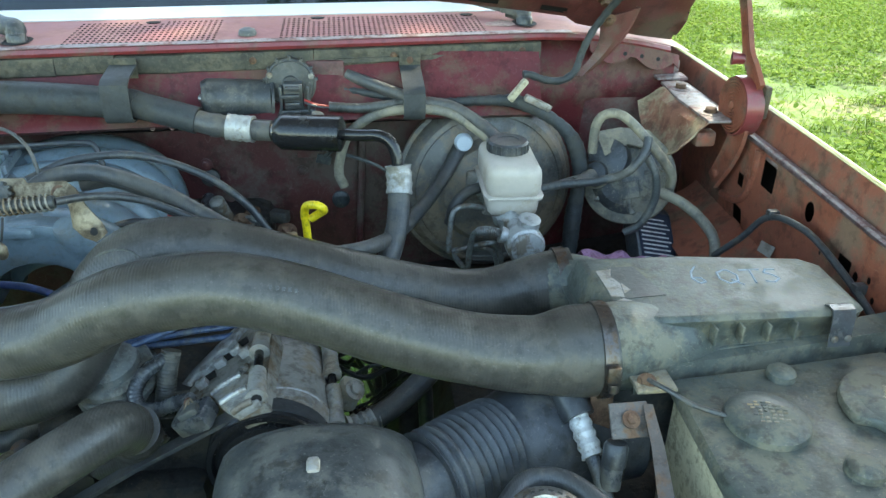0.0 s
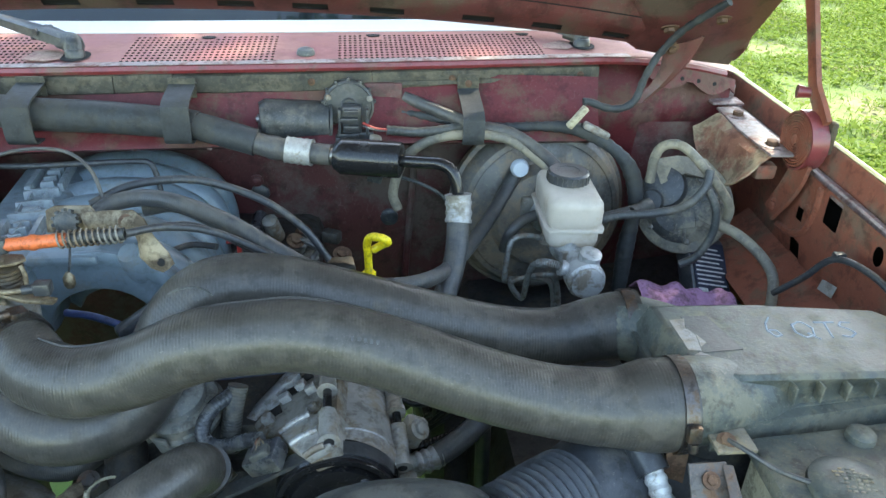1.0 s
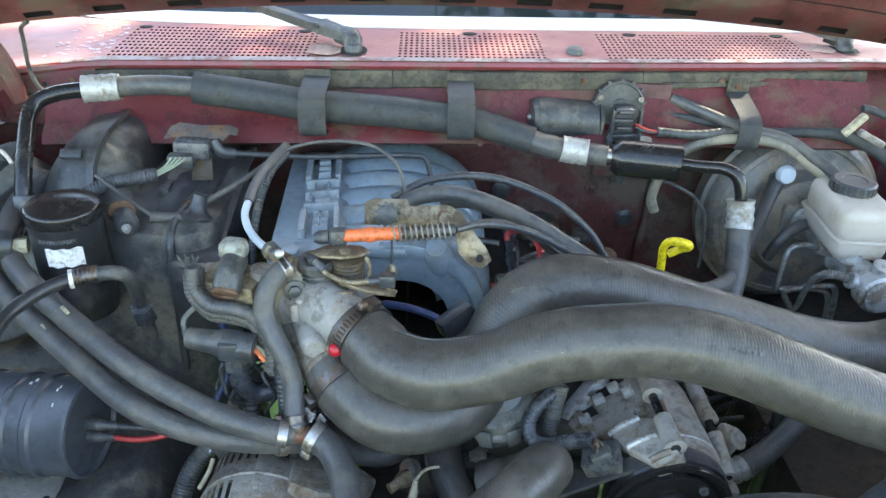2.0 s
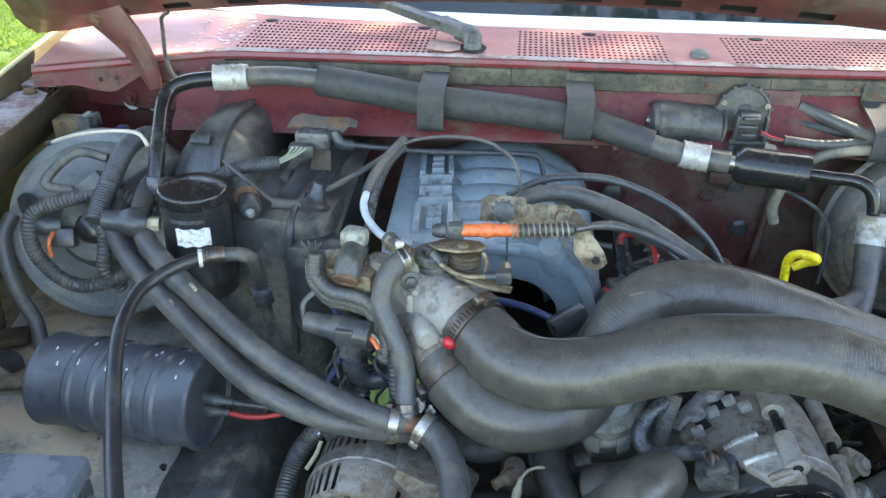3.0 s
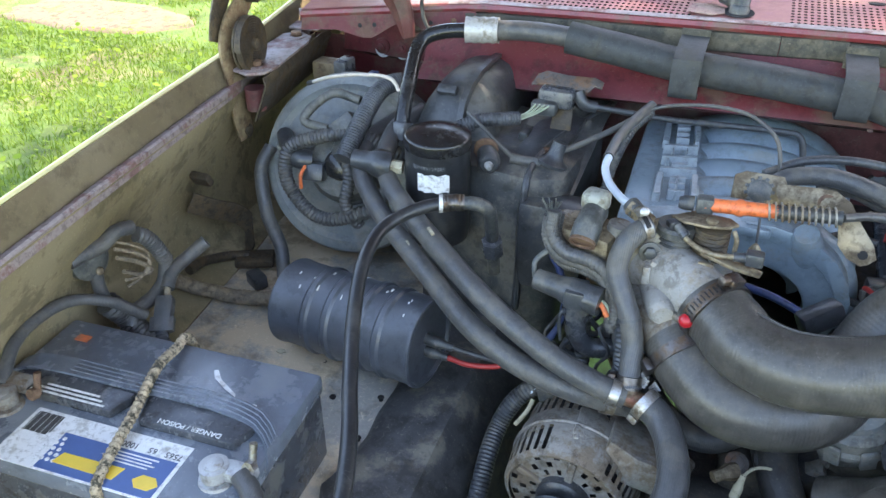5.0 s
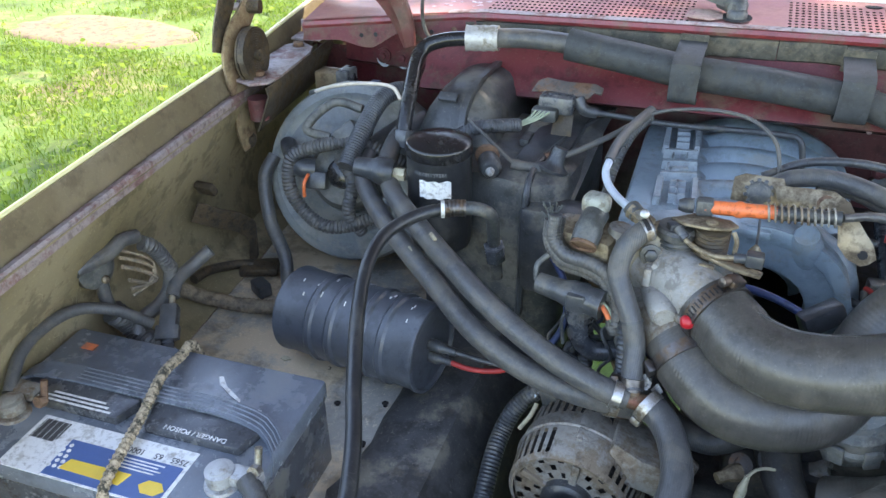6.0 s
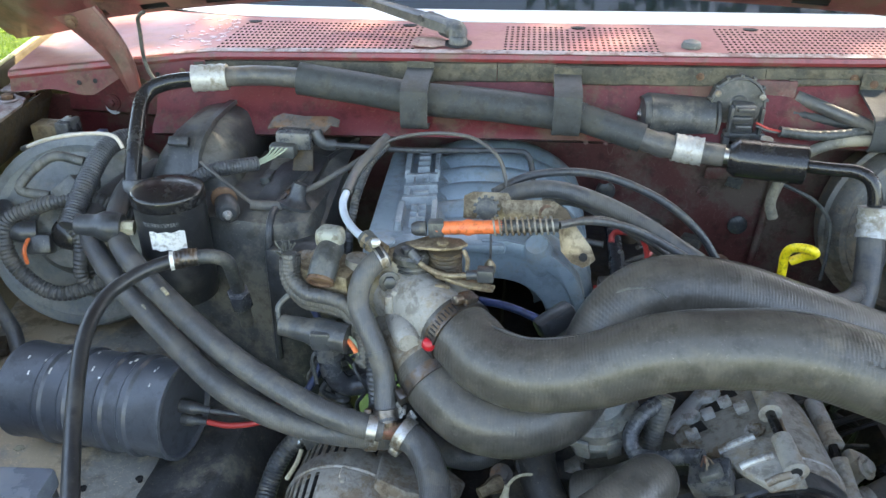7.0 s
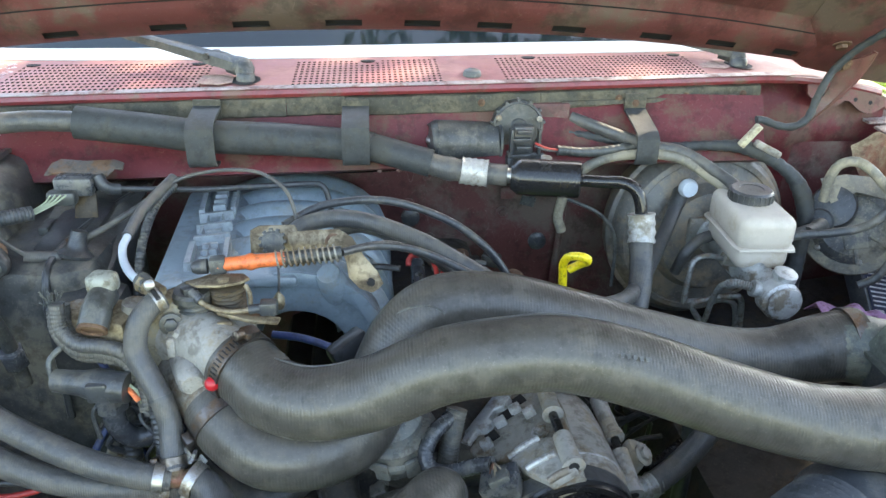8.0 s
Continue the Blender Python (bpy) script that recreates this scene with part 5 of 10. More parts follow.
def build_throttle():
    t = thing("throttle_body", (-0.62, 0.70, 1.0), "dull aluminium twin-bore throttle body with tan linkage", "throttle body")
    part("upper_bore", tube([(-0.642, 0.714, 1.062), (-0.624, 0.699, 1.066), (-0.606, 0.681, 1.068), (-0.578, 0.654, 1.064)], 0.0290, 28, 0.006, radii=[(0, 1.2), (0.3, 1.02), (0.6, 0.97), (1, 1.0)]), M_CAST, t, "dusty pale upper bore")
    part("lower_bore", tube([(-0.648, 0.704, 1.030), (-0.626, 0.678, 1.030), (-0.604, 0.652, 1.020), (-0.596, 0.642, 1.015)], 0.0300, 26, 0.006, radii=[(0, 1.0), (0.5, 1.0), (1, 1.02)]), M_ALUDIRT, t)
    q = toward((-0.646, 0.728, 1.062), (0.62, -0.7, -0.3), (0, 0, 1))
    part("flange", rbox(0.080, 0.110, 0.014, 0.005, q), M_ZINC, t, "tan-stained mounting flange")
    plate = part("face_plate", prism([(-0.024, -0.050), (0.016, -0.050), (0.026, -0.018), (0.024, 0.036), (0.006, 0.044), (-0.018, 0.042), (-0.024, 0.030)], 0.010, toward((-0.650, 0.700, 1.066), (0.22, -0.92, 0.22)), 0.003), M_THROTPLATE, t, "tan-stained front plate")
    for x, z in ((-0.646, 1.089), (-0.655, 1.030)):
        bolt(plate, (x, 0.690 + 0.15 * (1.089 - z), z), (0.22, -0.92, 0.22), 0.0066, M_BLACK)
    part("ear", joined(rbox(0.020, 0.010, 0.016, 0.003, Matrix.Translation((-0.636, 0.683, 1.076)) @ Matrix.Rotation(radians(25), 4, "Y")), rbox(0.008, 0.014, 0.020, 0.002, Matrix.Translation((-0.645, 0.680, 1.072)))), M_CAST, t)
    part("idle_stud", tube([(-0.640, 0.690, 1.052), (-0.629, 0.664, 1.053), (-0.621, 0.642, 1.053)], 0.0135, 20, 0.004, radii=[(0, 1), (0.7, 1), (0.9, 0.92), (1, 0.7)]), M_CAST, t)
    part("sealing_cap", lathe([(0.003, -0.008), (0.0058, -0.005), (0.0068, 0.0), (0.0064, 0.003), (0.0046, 0.0058), (0.0012, 0.007)], 18, toward((-0.6005, 0.629, 1.0635), (0.15, -0.8, 0.5))), M_REDCAP, t, "small bright red sealing cap")
    part("cap_stub", tube([(-0.620, 0.670, 1.044), (-0.608, 0.645, 1.054), (-0.601, 0.631, 1.062)], 0.0048, 12, 0.004), M_ALUDIRT, t)

    # return springs, levers and rod on top
    def up(x, y, z):
        return Vector((x - 0.010, y - 0.016, z + 0.004))

    for (x, y, z), r, n, mat in (((-0.584, 0.724, 1.082), 0.0145, 0.034, M_SPRING), ((-0.616, 0.728, 1.080), 0.0165, 0.022, M_CASE)):
        part("spring_drum", tube([up(x, y, z), up(x, y - 0.001, z + n)], r, 22, 0.003, ribs=(0.0042, 0.0022)), mat, t)
    dial = part("rubber_dial", lathe([(0.017, 0), (0.0195, 0.002), (0.0195, 0.008), (0.017, 0.011), (0.009, 0.0115), (0.007, 0.009)], 28, Matrix.Translation(up(-0.617, 0.726, 1.100))), M_CASE, t, "black rubber dial")
    part("dial_tab", rbox(0.014, 0.010, 0.010, 0.002, Matrix.Translation(up(-0.619, 0.720, 1.112)) @ Matrix.Rotation(radians(35), 4, "Z")), M_BLACK, dial)
    lever = part("lever", prism([(-0.034, 0.004), (-0.020, -0.010), (0.0, -0.016), (0.020, -0.012), (0.028, -0.002), (0.020, 0.012), (0.004, 0.017), (-0.016, 0.014)], 0.003, Matrix.Translation(up(-0.590, 0.724, 1.118)) @ Matrix.Rotation(radians(-4), 4, "Y") @ Matrix.Rotation(radians(-8), 4, "X"), 0.001), M_ZINC, t, "tan stamped top lever")
    bolt(lever, up(-0.586, 0.719, 1.121), (0, -0.1, 1), 0.0058, M_ZINC)
    part("lever_lip", tube([up(-0.566, 0.716, 1.119), up(-0.562, 0.712, 1.112), up(-0.562, 0.710, 1.100)], 0.0022, 8, 0.004), M_ZINC, lever)
    part("link_rod", tube([up(-0.614, 0.714, 1.112), up(-0.602, 0.705, 1.105), up(-0.580, 0.698, 1.101), up(-0.552, 0.700, 1.103)], 0.0026, 10, 0.004), M_ZINC, t)
    part("rod_sleeve", tube([up(-0.616, 0.716, 1.113), up(-0.606, 0.708, 1.108)], 0.0048, 12, 0.004), M_SATIN, t)
    part("rod_end", joined(rbox(0.016, 0.013, 0.013, 0.002, Matrix.Translation(up(-0.544, 0.701, 1.103))), tube([up(-0.562, 0.699, 1.102), up(-0.550, 0.700, 1.103)], 0.0045, 12, 0.004)), M_BLACK, t)
    arm = part("lever_arm", prism([(-0.026, -0.004), (0.006, -0.010), (0.030, -0.006), (0.032, 0.003), (0.010, 0.004), (-0.010, 0.010), (-0.024, 0.008)], 0.004, Matrix.Translation(up(-0.566, 0.702, 1.092)) @ Matrix.Rotation(radians(12), 4, "Y"), 0.001), M_ZINC, t, "tan lower lever")
    part("lever_web", rbox(0.014, 0.004, 0.026, 0.001, Matrix.Translation(up(-0.584, 0.694, 1.080))), M_ZINC, arm)
    part("shaft_boss", tube([up(-0.572, 0.716, 1.060), up(-0.572, 0.716, 1.088)], 0.013, 18, 0.004), M_CAST, t)


def build_plenum():
    p = thing("intake_plenum", (-0.56, 0.95, 0.95), "blue-grey painted cast intake plenum with curved runners", "intake manifold")
    z = 1.078
    box = [(-0.694, 0.785), (-0.612, 0.790), (-0.606, 0.83), (-0.622, 1.075), (-0.642, 1.09), (-0.694, 1.085), (-0.706, 1.06)]
    part("chamber", prism(box, 0.11, Matrix.Translation((0, 0, z - 0.115)), 0.010), M_BLUE, p)

    def on(u, v, h=0.0):
        a, b = Vector((-0.666, 0.814, 0)), Vector((-0.682, 1.050, 0))
        c, d = Vector((-0.613, 0.826, 0)), Vector((-0.633, 1.062, 0))
        q = a.lerp(b, v).lerp(c.lerp(d, v), u)
        return Vector((q.x, q.y, z - 0.006 + h))

    plate = part("name_plate", joined(sheet([[on(u, v, 0.0015) for v in (0, 0.5, 1)] for u in (0, 0.5, 1)], 0.004)), M_BLUE, p, "raised cast plate with embossed bars")

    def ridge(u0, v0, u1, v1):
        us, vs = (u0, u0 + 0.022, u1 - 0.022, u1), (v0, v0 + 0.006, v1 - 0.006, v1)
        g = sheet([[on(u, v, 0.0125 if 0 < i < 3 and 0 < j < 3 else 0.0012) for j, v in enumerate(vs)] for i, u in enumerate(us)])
        # bars get the lighter blue, a painted highlight on their tops
        part("embossed_bar", g, M_BLUELIT, plate, sharp=25)

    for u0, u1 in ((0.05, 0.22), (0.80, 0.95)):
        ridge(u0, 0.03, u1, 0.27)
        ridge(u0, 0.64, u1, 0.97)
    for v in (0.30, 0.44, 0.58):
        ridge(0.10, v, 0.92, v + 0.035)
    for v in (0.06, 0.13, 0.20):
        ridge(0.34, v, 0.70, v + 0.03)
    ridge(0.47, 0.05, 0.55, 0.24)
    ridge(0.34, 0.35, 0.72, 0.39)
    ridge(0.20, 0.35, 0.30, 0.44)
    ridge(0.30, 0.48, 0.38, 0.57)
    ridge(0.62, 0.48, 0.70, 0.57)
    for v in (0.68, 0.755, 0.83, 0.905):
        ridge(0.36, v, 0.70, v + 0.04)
    for i in range(6):
        y = 0.842 + 0.0505 * i
        arc = [(-0.64, y, 1.046), (-0.60, y, 1.058), (-0.555, y, 1.060), (-0.510, y, 1.052), (-0.472, y, 1.028), (-0.455, y, 0.99), (-0.452, y, 0.93)]
        part("runner", tube(arc, 0.0240, 22, 0.012, radii=[(0, 0.95), (0.4, 1.0), (1, 0.95)]), M_BLUE, p)
    # the front web, a flat arc that ends the row of runners
    out, inn = [], []
    for k in range(13):
        a = radians(178 - k * 15.5)
        out.append((-0.545 + 0.100 * math.cos(a), 1.000 + 0.085 * math.sin(a)))
        inn.append((-0.545 + 0.058 * math.cos(a), 0.985 + 0.050 * math.sin(a)))
    m = Matrix(((1, 0, 0, 0), (0, 0, -1, 0.822), (0, 1, 0, 0), (0, 0, 0, 1)))
    part("front_web", prism(out + inn[::-1], 0.026, m, 0.003), M_BLUE, p)
    inner = [(-0.545 + 0.056 * math.cos(radians(178 - k * 15.5)), 0.985 + 0.048 * math.sin(radians(178 - k * 15.5))) for k in range(13)]
    core = [(-0.545 + 0.044 * math.cos(radians(178 - k * 15.5)), 0.975 + 0.030 * math.sin(radians(178 - k * 15.5))) for k in range(13)]
    part("inner_arch", prism(inner + core[::-1], 0.020, m @ Matrix.Translation((0, 0, -0.045)), 0.003), M_BLUE, p, "inner runner arch in shade")
    part("web_step", prism([(x, y) for x, y in out[5:]] + [(x * 0.35 + ox * 0.65, y * 0.35 + oy * 0.65) for (x, y), (ox, oy) in list(zip(inn, out))[5:]][::-1], 0.005, m @ Matrix.Translation((0, 0, 0.024)), 0.001), M_BLUE, p)
    part("boss", lathe([(0.020, -0.045), (0.0145, 0.012), (0.012, 0.016)], 18, toward((-0.502, 0.80, 1.070), (-0.15, -0.45, 0.8))), M_BLUE, p)
    part("front_neck", rbox(0.086, 0.075, 0.070, 0.012, Matrix.Translation((-0.650, 0.765, 1.036)) @ Matrix.Rotation(radians(-10), 4, "X")), M_BLUE, p)
    part("gasket", rbox(0.082, 0.003, 0.066, 0.001, Matrix.Translation((-0.650, 0.7275, 1.042)) @ Matrix.Rotation(radians(-14), 4, "Z")), M_RED, p, "thin red gasket edge")
    part("casting_dimple", lathe([(0.011, 0), (0.010, 0.002), (0.005, 0.0026)], 18, Matrix.Translation((-0.668, 0.792, 1.076))), M_BLUE, p)
    part("front_shelf", rbox(0.075, 0.05, 0.012, 0.004, Matrix.Translation((-0.575, 0.812, 1.076))), M_BLUE, p)


def build_cable_bracket():
    b = thing("throttle_cable_bracket", (-0.52, 0.80, 1.08), "tan plated cable bracket with an orange spring-wrapped cable end", "cable bracket")
    part("plate", prism([(-0.028, -0.014), (-0.028, 0.010), (-0.018, 0.015), (0.018, 0.015), (0.028, -0.002), (0.030, -0.014)], 0.003, Matrix.Translation((-0.556, 0.80, 1.122)) @ Matrix.Rotation(radians(70), 4, "X"), 0.001), M_ZINC, b)
    km = toward((-0.559, 0.790, 1.124), (0, -0.85, 0.4))
    knob = part("adjuster_knob", lathe([(0.009, 0), (0.0115, 0.002), (0.0115, 0.010), (0.007, 0.013)], 20, km), M_CASE, b, "black toothed adjuster")
    for i in range(11):
        part("knob_tooth", rbox(0.004, 0.0035, 0.009, 0.0006, km @ Matrix.Rotation(2 * math.pi * i / 11, 4, "Z") @ Matrix.Translation((0.0122, 0, 0.006))), M_CASE, knob)
    strip = [((-0.545, 0.792, 1.133), (-0.538, 0.788, 1.113)), ((-0.515, 0.792, 1.135), (-0.510, 0.784, 1.116)), ((-0.490, 0.790, 1.136), (-0.487, 0.775, 1.120)), ((-0.477, 0.775, 1.134), (-0.482, 0.765, 1.112)), ((-0.466, 0.762, 1.120), (-0.480, 0.756, 1.098)), ((-0.452, 0.755, 1.104), (-0.470, 0.752, 1.088)), ((-0.447, 0.752, 1.092), (-0.458, 0.750, 1.084))]
    part("rail", sheet([[Vector(p), Vector(p).lerp(Vector(q), 0.5) + Vector((0, -0.003, 0)), Vector(q)] for p, q in strip], 0.003), M_ZINC, b, "tan strap that bends down to its foot")
    part("rail_hole", lathe([(0.007, 0), (0.0085, 0.001), (0.006, 0.0015)], 18, toward((-0.497, 0.781, 1.127), (0, -0.9, 0.4))), M_RUST, b)
    # foot hole drawn as a near-black disc of painted shade
    part("foot_hole", lathe([(0.003, 0), (0.0045, 0.001), (0.002, 0.0015)], 14, toward((-0.459, 0.748, 1.096), (-0.2, -0.9, 0.3))), M_DARK, b)
    c = thing("throttle_cable", (-0.55, 0.75, 1.10), "orange cable sleeve with steel coil spring and black cable", "cable")
    l, r = Vector((-0.630, 0.732, 1.126)), Vector((-0.487, 0.737, 1.136))
    part("end_tip", tube([l, l.lerp(r, 0.10)], 0.0075, 14, 0.004, radii=[(0, 0.7), (0.4, 1), (1, 1)]), M_BLACK, c)
    part("clip", rbox(0.016, 0.017, 0.014, 0.003, toward(l.lerp(r, 0.17), r - l) @ Matrix.Rotation(radians(90), 4, "Y")), M_DUSTY, c)
    part("sleeve", tube([l.lerp(r, 0.17), l.lerp(r, 0.4), l.lerp(r, 0.64)], 0.0068, 16, 0.003, radii=[(0, 1.05), (0.08, 1), (0.42, 1), (0.44, 1.22), (0.52, 1.22), (0.54, 1), (0.92, 1), (1, 0.9)]), M_ORANGE, c, "orange plastic sleeve")
    part("core", tube([l.lerp(r, 0.6), r], 0.0066, 14, 0.01), M_CASE, c)
    turns = 11
    coil = []
    f = toward(l.lerp(r, 0.55), r - l)
    for i in range(turns * 8 + 1):
        a = i / 8 * 2 * math.pi
        coil.append(f @ Vector((0.0084 * math.cos(a), 0.0084 * math.sin(a), 0.062 * i / (turns * 8))))
    part("coil_spring", tube(coil, 0.0011, 6, 0.004), M_ALUDIRT, c, "dull steel coil spring")
    part("cable", tube([r, (-0.455, 0.762, 1.130), (-0.41, 0.775, 1.117), (-0.36, 0.775, 1.092), (-0.32, 0.768, 1.070), (-0.27, 0.765, 1.03)], 0.0042, 10, 0.01), M_BLACK, c)
    part("cable", tube([(-0.462, 0.772, 1.126), (-0.43, 0.79, 1.117), (-0.38, 0.79, 1.09), (-0.33, 0.785, 1.05)], 0.0035, 10, 0.01), M_BLACK, c)
    part("hook_wire", tube([(-0.553, 0.765, 1.108), (-0.552, 0.752, 1.094), (-0.552, 0.745, 1.088)], 0.0013, 8, 0.004), M_BLACK, c)
    part("hook_weight", lathe([(0.002, 0.018), (0.006, 0.012), (0.006, 0.004), (0.004, 0.0)], 12, Matrix.Translation((-0.552, 0.742, 1.072))), M_ZINC, c)


def build_idle_valve():
    v = thing("idle_air_valve", (-0.705, 0.69, 1.06), "tan and black idle air valve with a pale cap", "valve")
    part("base", rbox(0.062, 0.046, 0.045, 0.008, Matrix.Translation((-0.707, 0.700, 1.080)) @ Matrix.Rotation(radians(-14), 4, "Z")), M_ZINC, v)
    part("motor", tube([(-0.704, 0.702, 1.116), (-0.705, 0.688, 1.116), (-0.706, 0.676, 1.109), (-0.707, 0.667, 1.102)], 0.0128, 20, 0.004, radii=[(0, 1), (0.5, 1.0), (0.55, 1.08), (1, 1.05)]), M_DUSTY, v, "grey plug that points forwards")
    part("cap", rbox(0.026, 0.022, 0.020, 0.006, Matrix.Translation((-0.705, 0.704, 1.127)) @ Matrix.Rotation(radians(-12), 4, "Z"), 3), M_CAPGREY, v, "pale grey-green cap")
    part("port", lathe([(0.0125, -0.002), (0.0135, 0.002), (0.0105, 0.0025), (0.0095, 0.0005), (0.003, 0.0004)], 20, toward((-0.7072, 0.6655, 1.1008), (-0.06, -0.75, -0.6))), M_RUST, v, "brown hollow end")
    part("side_boss", tube([(-0.680, 0.70, 1.088), (-0.678, 0.70, 1.108)], 0.013, 16, 0.004, radii=[(0, 1.1), (1, 0.9)]), M_ALUDIRT, v)
    part("side_boss", tube([(-0.733, 0.71, 1.082), (-0.733, 0.71, 1.102)], 0.010, 16, 0.004), M_ALUDIRT, v)
    w = thing("wire_harness", (-0.71, 0.67, 1.05), "frayed grey braided loom to a black plug", "wiring")
    for d in ((0, 0, 0), (0.004, -0.004, 0.008), (0.002, 0.004, -0.008), (0.006, 0.002, 0.003)):
        o = Vector(d)
        part("braid", tube([Vector((-0.744, 0.685, 1.112)) + o, Vector((-0.743, 0.680, 1.090)) + o, Vector((-0.728, 0.672, 1.077)) + o, Vector((-0.705, 0.670, 1.074)) + o, Vector((-0.685, 0.668, 1.066)) + o, Vector((-0.672, 0.660, 1.046)) + o, Vector((-0.668, 0.652, 1.02)) + o], 0.0068, 12, 0.004, ribs=(0.004, 0.0006)), M_RUBBER, w)
    rng = np.random.RandomState(5)
    for i in range(16):
        s = Vector((-0.744, 0.685, 1.112))
        e = s + Vector((rng.uniform(-0.010, 0.010), rng.uniform(-0.006, 0.006), rng.uniform(0.008, 0.018)))
        part("frayed_strand", tube([s + (e - s) * 0.1, (s + e) / 2 + Vector((rng.uniform(-0.002, 0.002), 0, 0)), e], 0.0009, 5, 0.006), M_DUSTY, w)
    plug = part("plug", joined(tube([(-0.748, 0.662, 1.050), (-0.680, 0.650, 1.047)], 0.0125, 16, 0.008, radii=[(0, 0.85), (0.4, 0.95), (0.42, 1.15), (1, 1.15)])), M_BLACK, w, "black round plug")
    part("plug_rib", rbox(0.020, 0.030, 0.020, 0.003, Matrix.Translation((-0.705, 0.654, 1.048))), M_BLACK, plug)
    part("wire", tube([(-0.681, 0.650, 1.046), (-0.676, 0.647, 1.042), (-0.672, 0.645, 1.036)], 0.0026, 8, 0.003), M_ORANGE, w)
    part("wire", tube([(-0.681, 0.653, 1.048), (-0.673, 0.650, 1.042), (-0.668, 0.646, 1.030)], 0.0020, 8, 0.003), M_WIRE_GREEN, w)
    part("wire", tube([(-0.750, 0.662, 1.052), (-0.752, 0.668, 1.066), (-0.742, 0.676, 1.076), (-0.728, 0.678, 1.082)], 0.0028, 8, 0.004), M_DUSTY, w)
    n = thing("sensor_fitting", (-0.70, 0.665, 0.98), "dark hex sensor fitting on a bent pipe", "sensor")
    part("hex_body", hexa(0.016, 0.030, toward((-0.705, 0.668, 1.012), (0, 0, 1))), M_SATIN, n)
    part("pipe", tube([(-0.705, 0.668, 1.015), (-0.703, 0.668, 0.99), (-0.690, 0.672, 0.972), (-0.66, 0.68, 0.975)], 0.011, 14, 0.006), M_SATIN, n)


build_air_hoses()
build_air_box()
build_throttle()
build_plenum()
build_cable_bracket()
build_idle_valve()


# ---- brake booster, master cylinder, cruise vacuum dome ----
def build_booster():
    b = thing("brake_booster", (0.012, 1.04, 0.90), "large weathered black brake booster drum on the firewall", "brake booster")
    way = Vector((0.02, -1, 0.10)).normalized()
    m = toward((0.014, 1.085, 1.005), way)
    part("rear_shell", lathe([(0.125, 0.0), (0.129, 0.012), (0.129, 0.030), (0.124, 0.034)], 48, m), M_BOOST, b)
    part("crimp_ring", lathe([(0.130, 0.034), (0.134, 0.037), (0.134, 0.043), (0.129, 0.046)], 48, m), M_BOOST, b)
    part("shell_groove", lathe([(0.1135, 0.0665), (0.1165, 0.0690), (0.1095, 0.0712), (0.1075, 0.0690)], 48, m), M_BOOST, b)
    part("front_shell", lathe([(0.128, 0.046), (0.124, 0.058), (0.112, 0.068), (0.095, 0.074), (0.080, 0.078), (0.070, 0.098), (0.055, 0.104), (0.03, 0.106)], 48, m), M_BOOST, b)
    v = part("check_valve", tube([(-0.028, 1.000, 1.093), (-0.028, 0.985, 1.094)], 0.013, 18, 0.004, radii=[(0, 0.7), (0.3, 1), (0.85, 1), (1, 0.8)]), M_TUBE, b, "pale translucent valve button")
    part("valve_neck", tube([(-0.030, 1.012, 1.08), (-0.036, 1.0, 1.076), (-0.044, 0.99, 1.066)], 0.010, 12, 0.005), M_DUSTY, v)
    h = thing("vacuum_hose", (-0.10, 0.95, 1.0), "brown-dusted vacuum hose from the booster", "hose")
    part("hose_body", tube([(-0.032, 1.0, 1.08), (-0.046, 0.985, 1.063), (-0.083, 0.93, 1.038), (-0.135, 0.85, 1.026), (-0.18, 0.79, 1.038), (-0.232, 0.78, 1.040), (-0.30, 0.785, 1.048)], 0.0095, 14, 0.008), M_RUBBER, h)


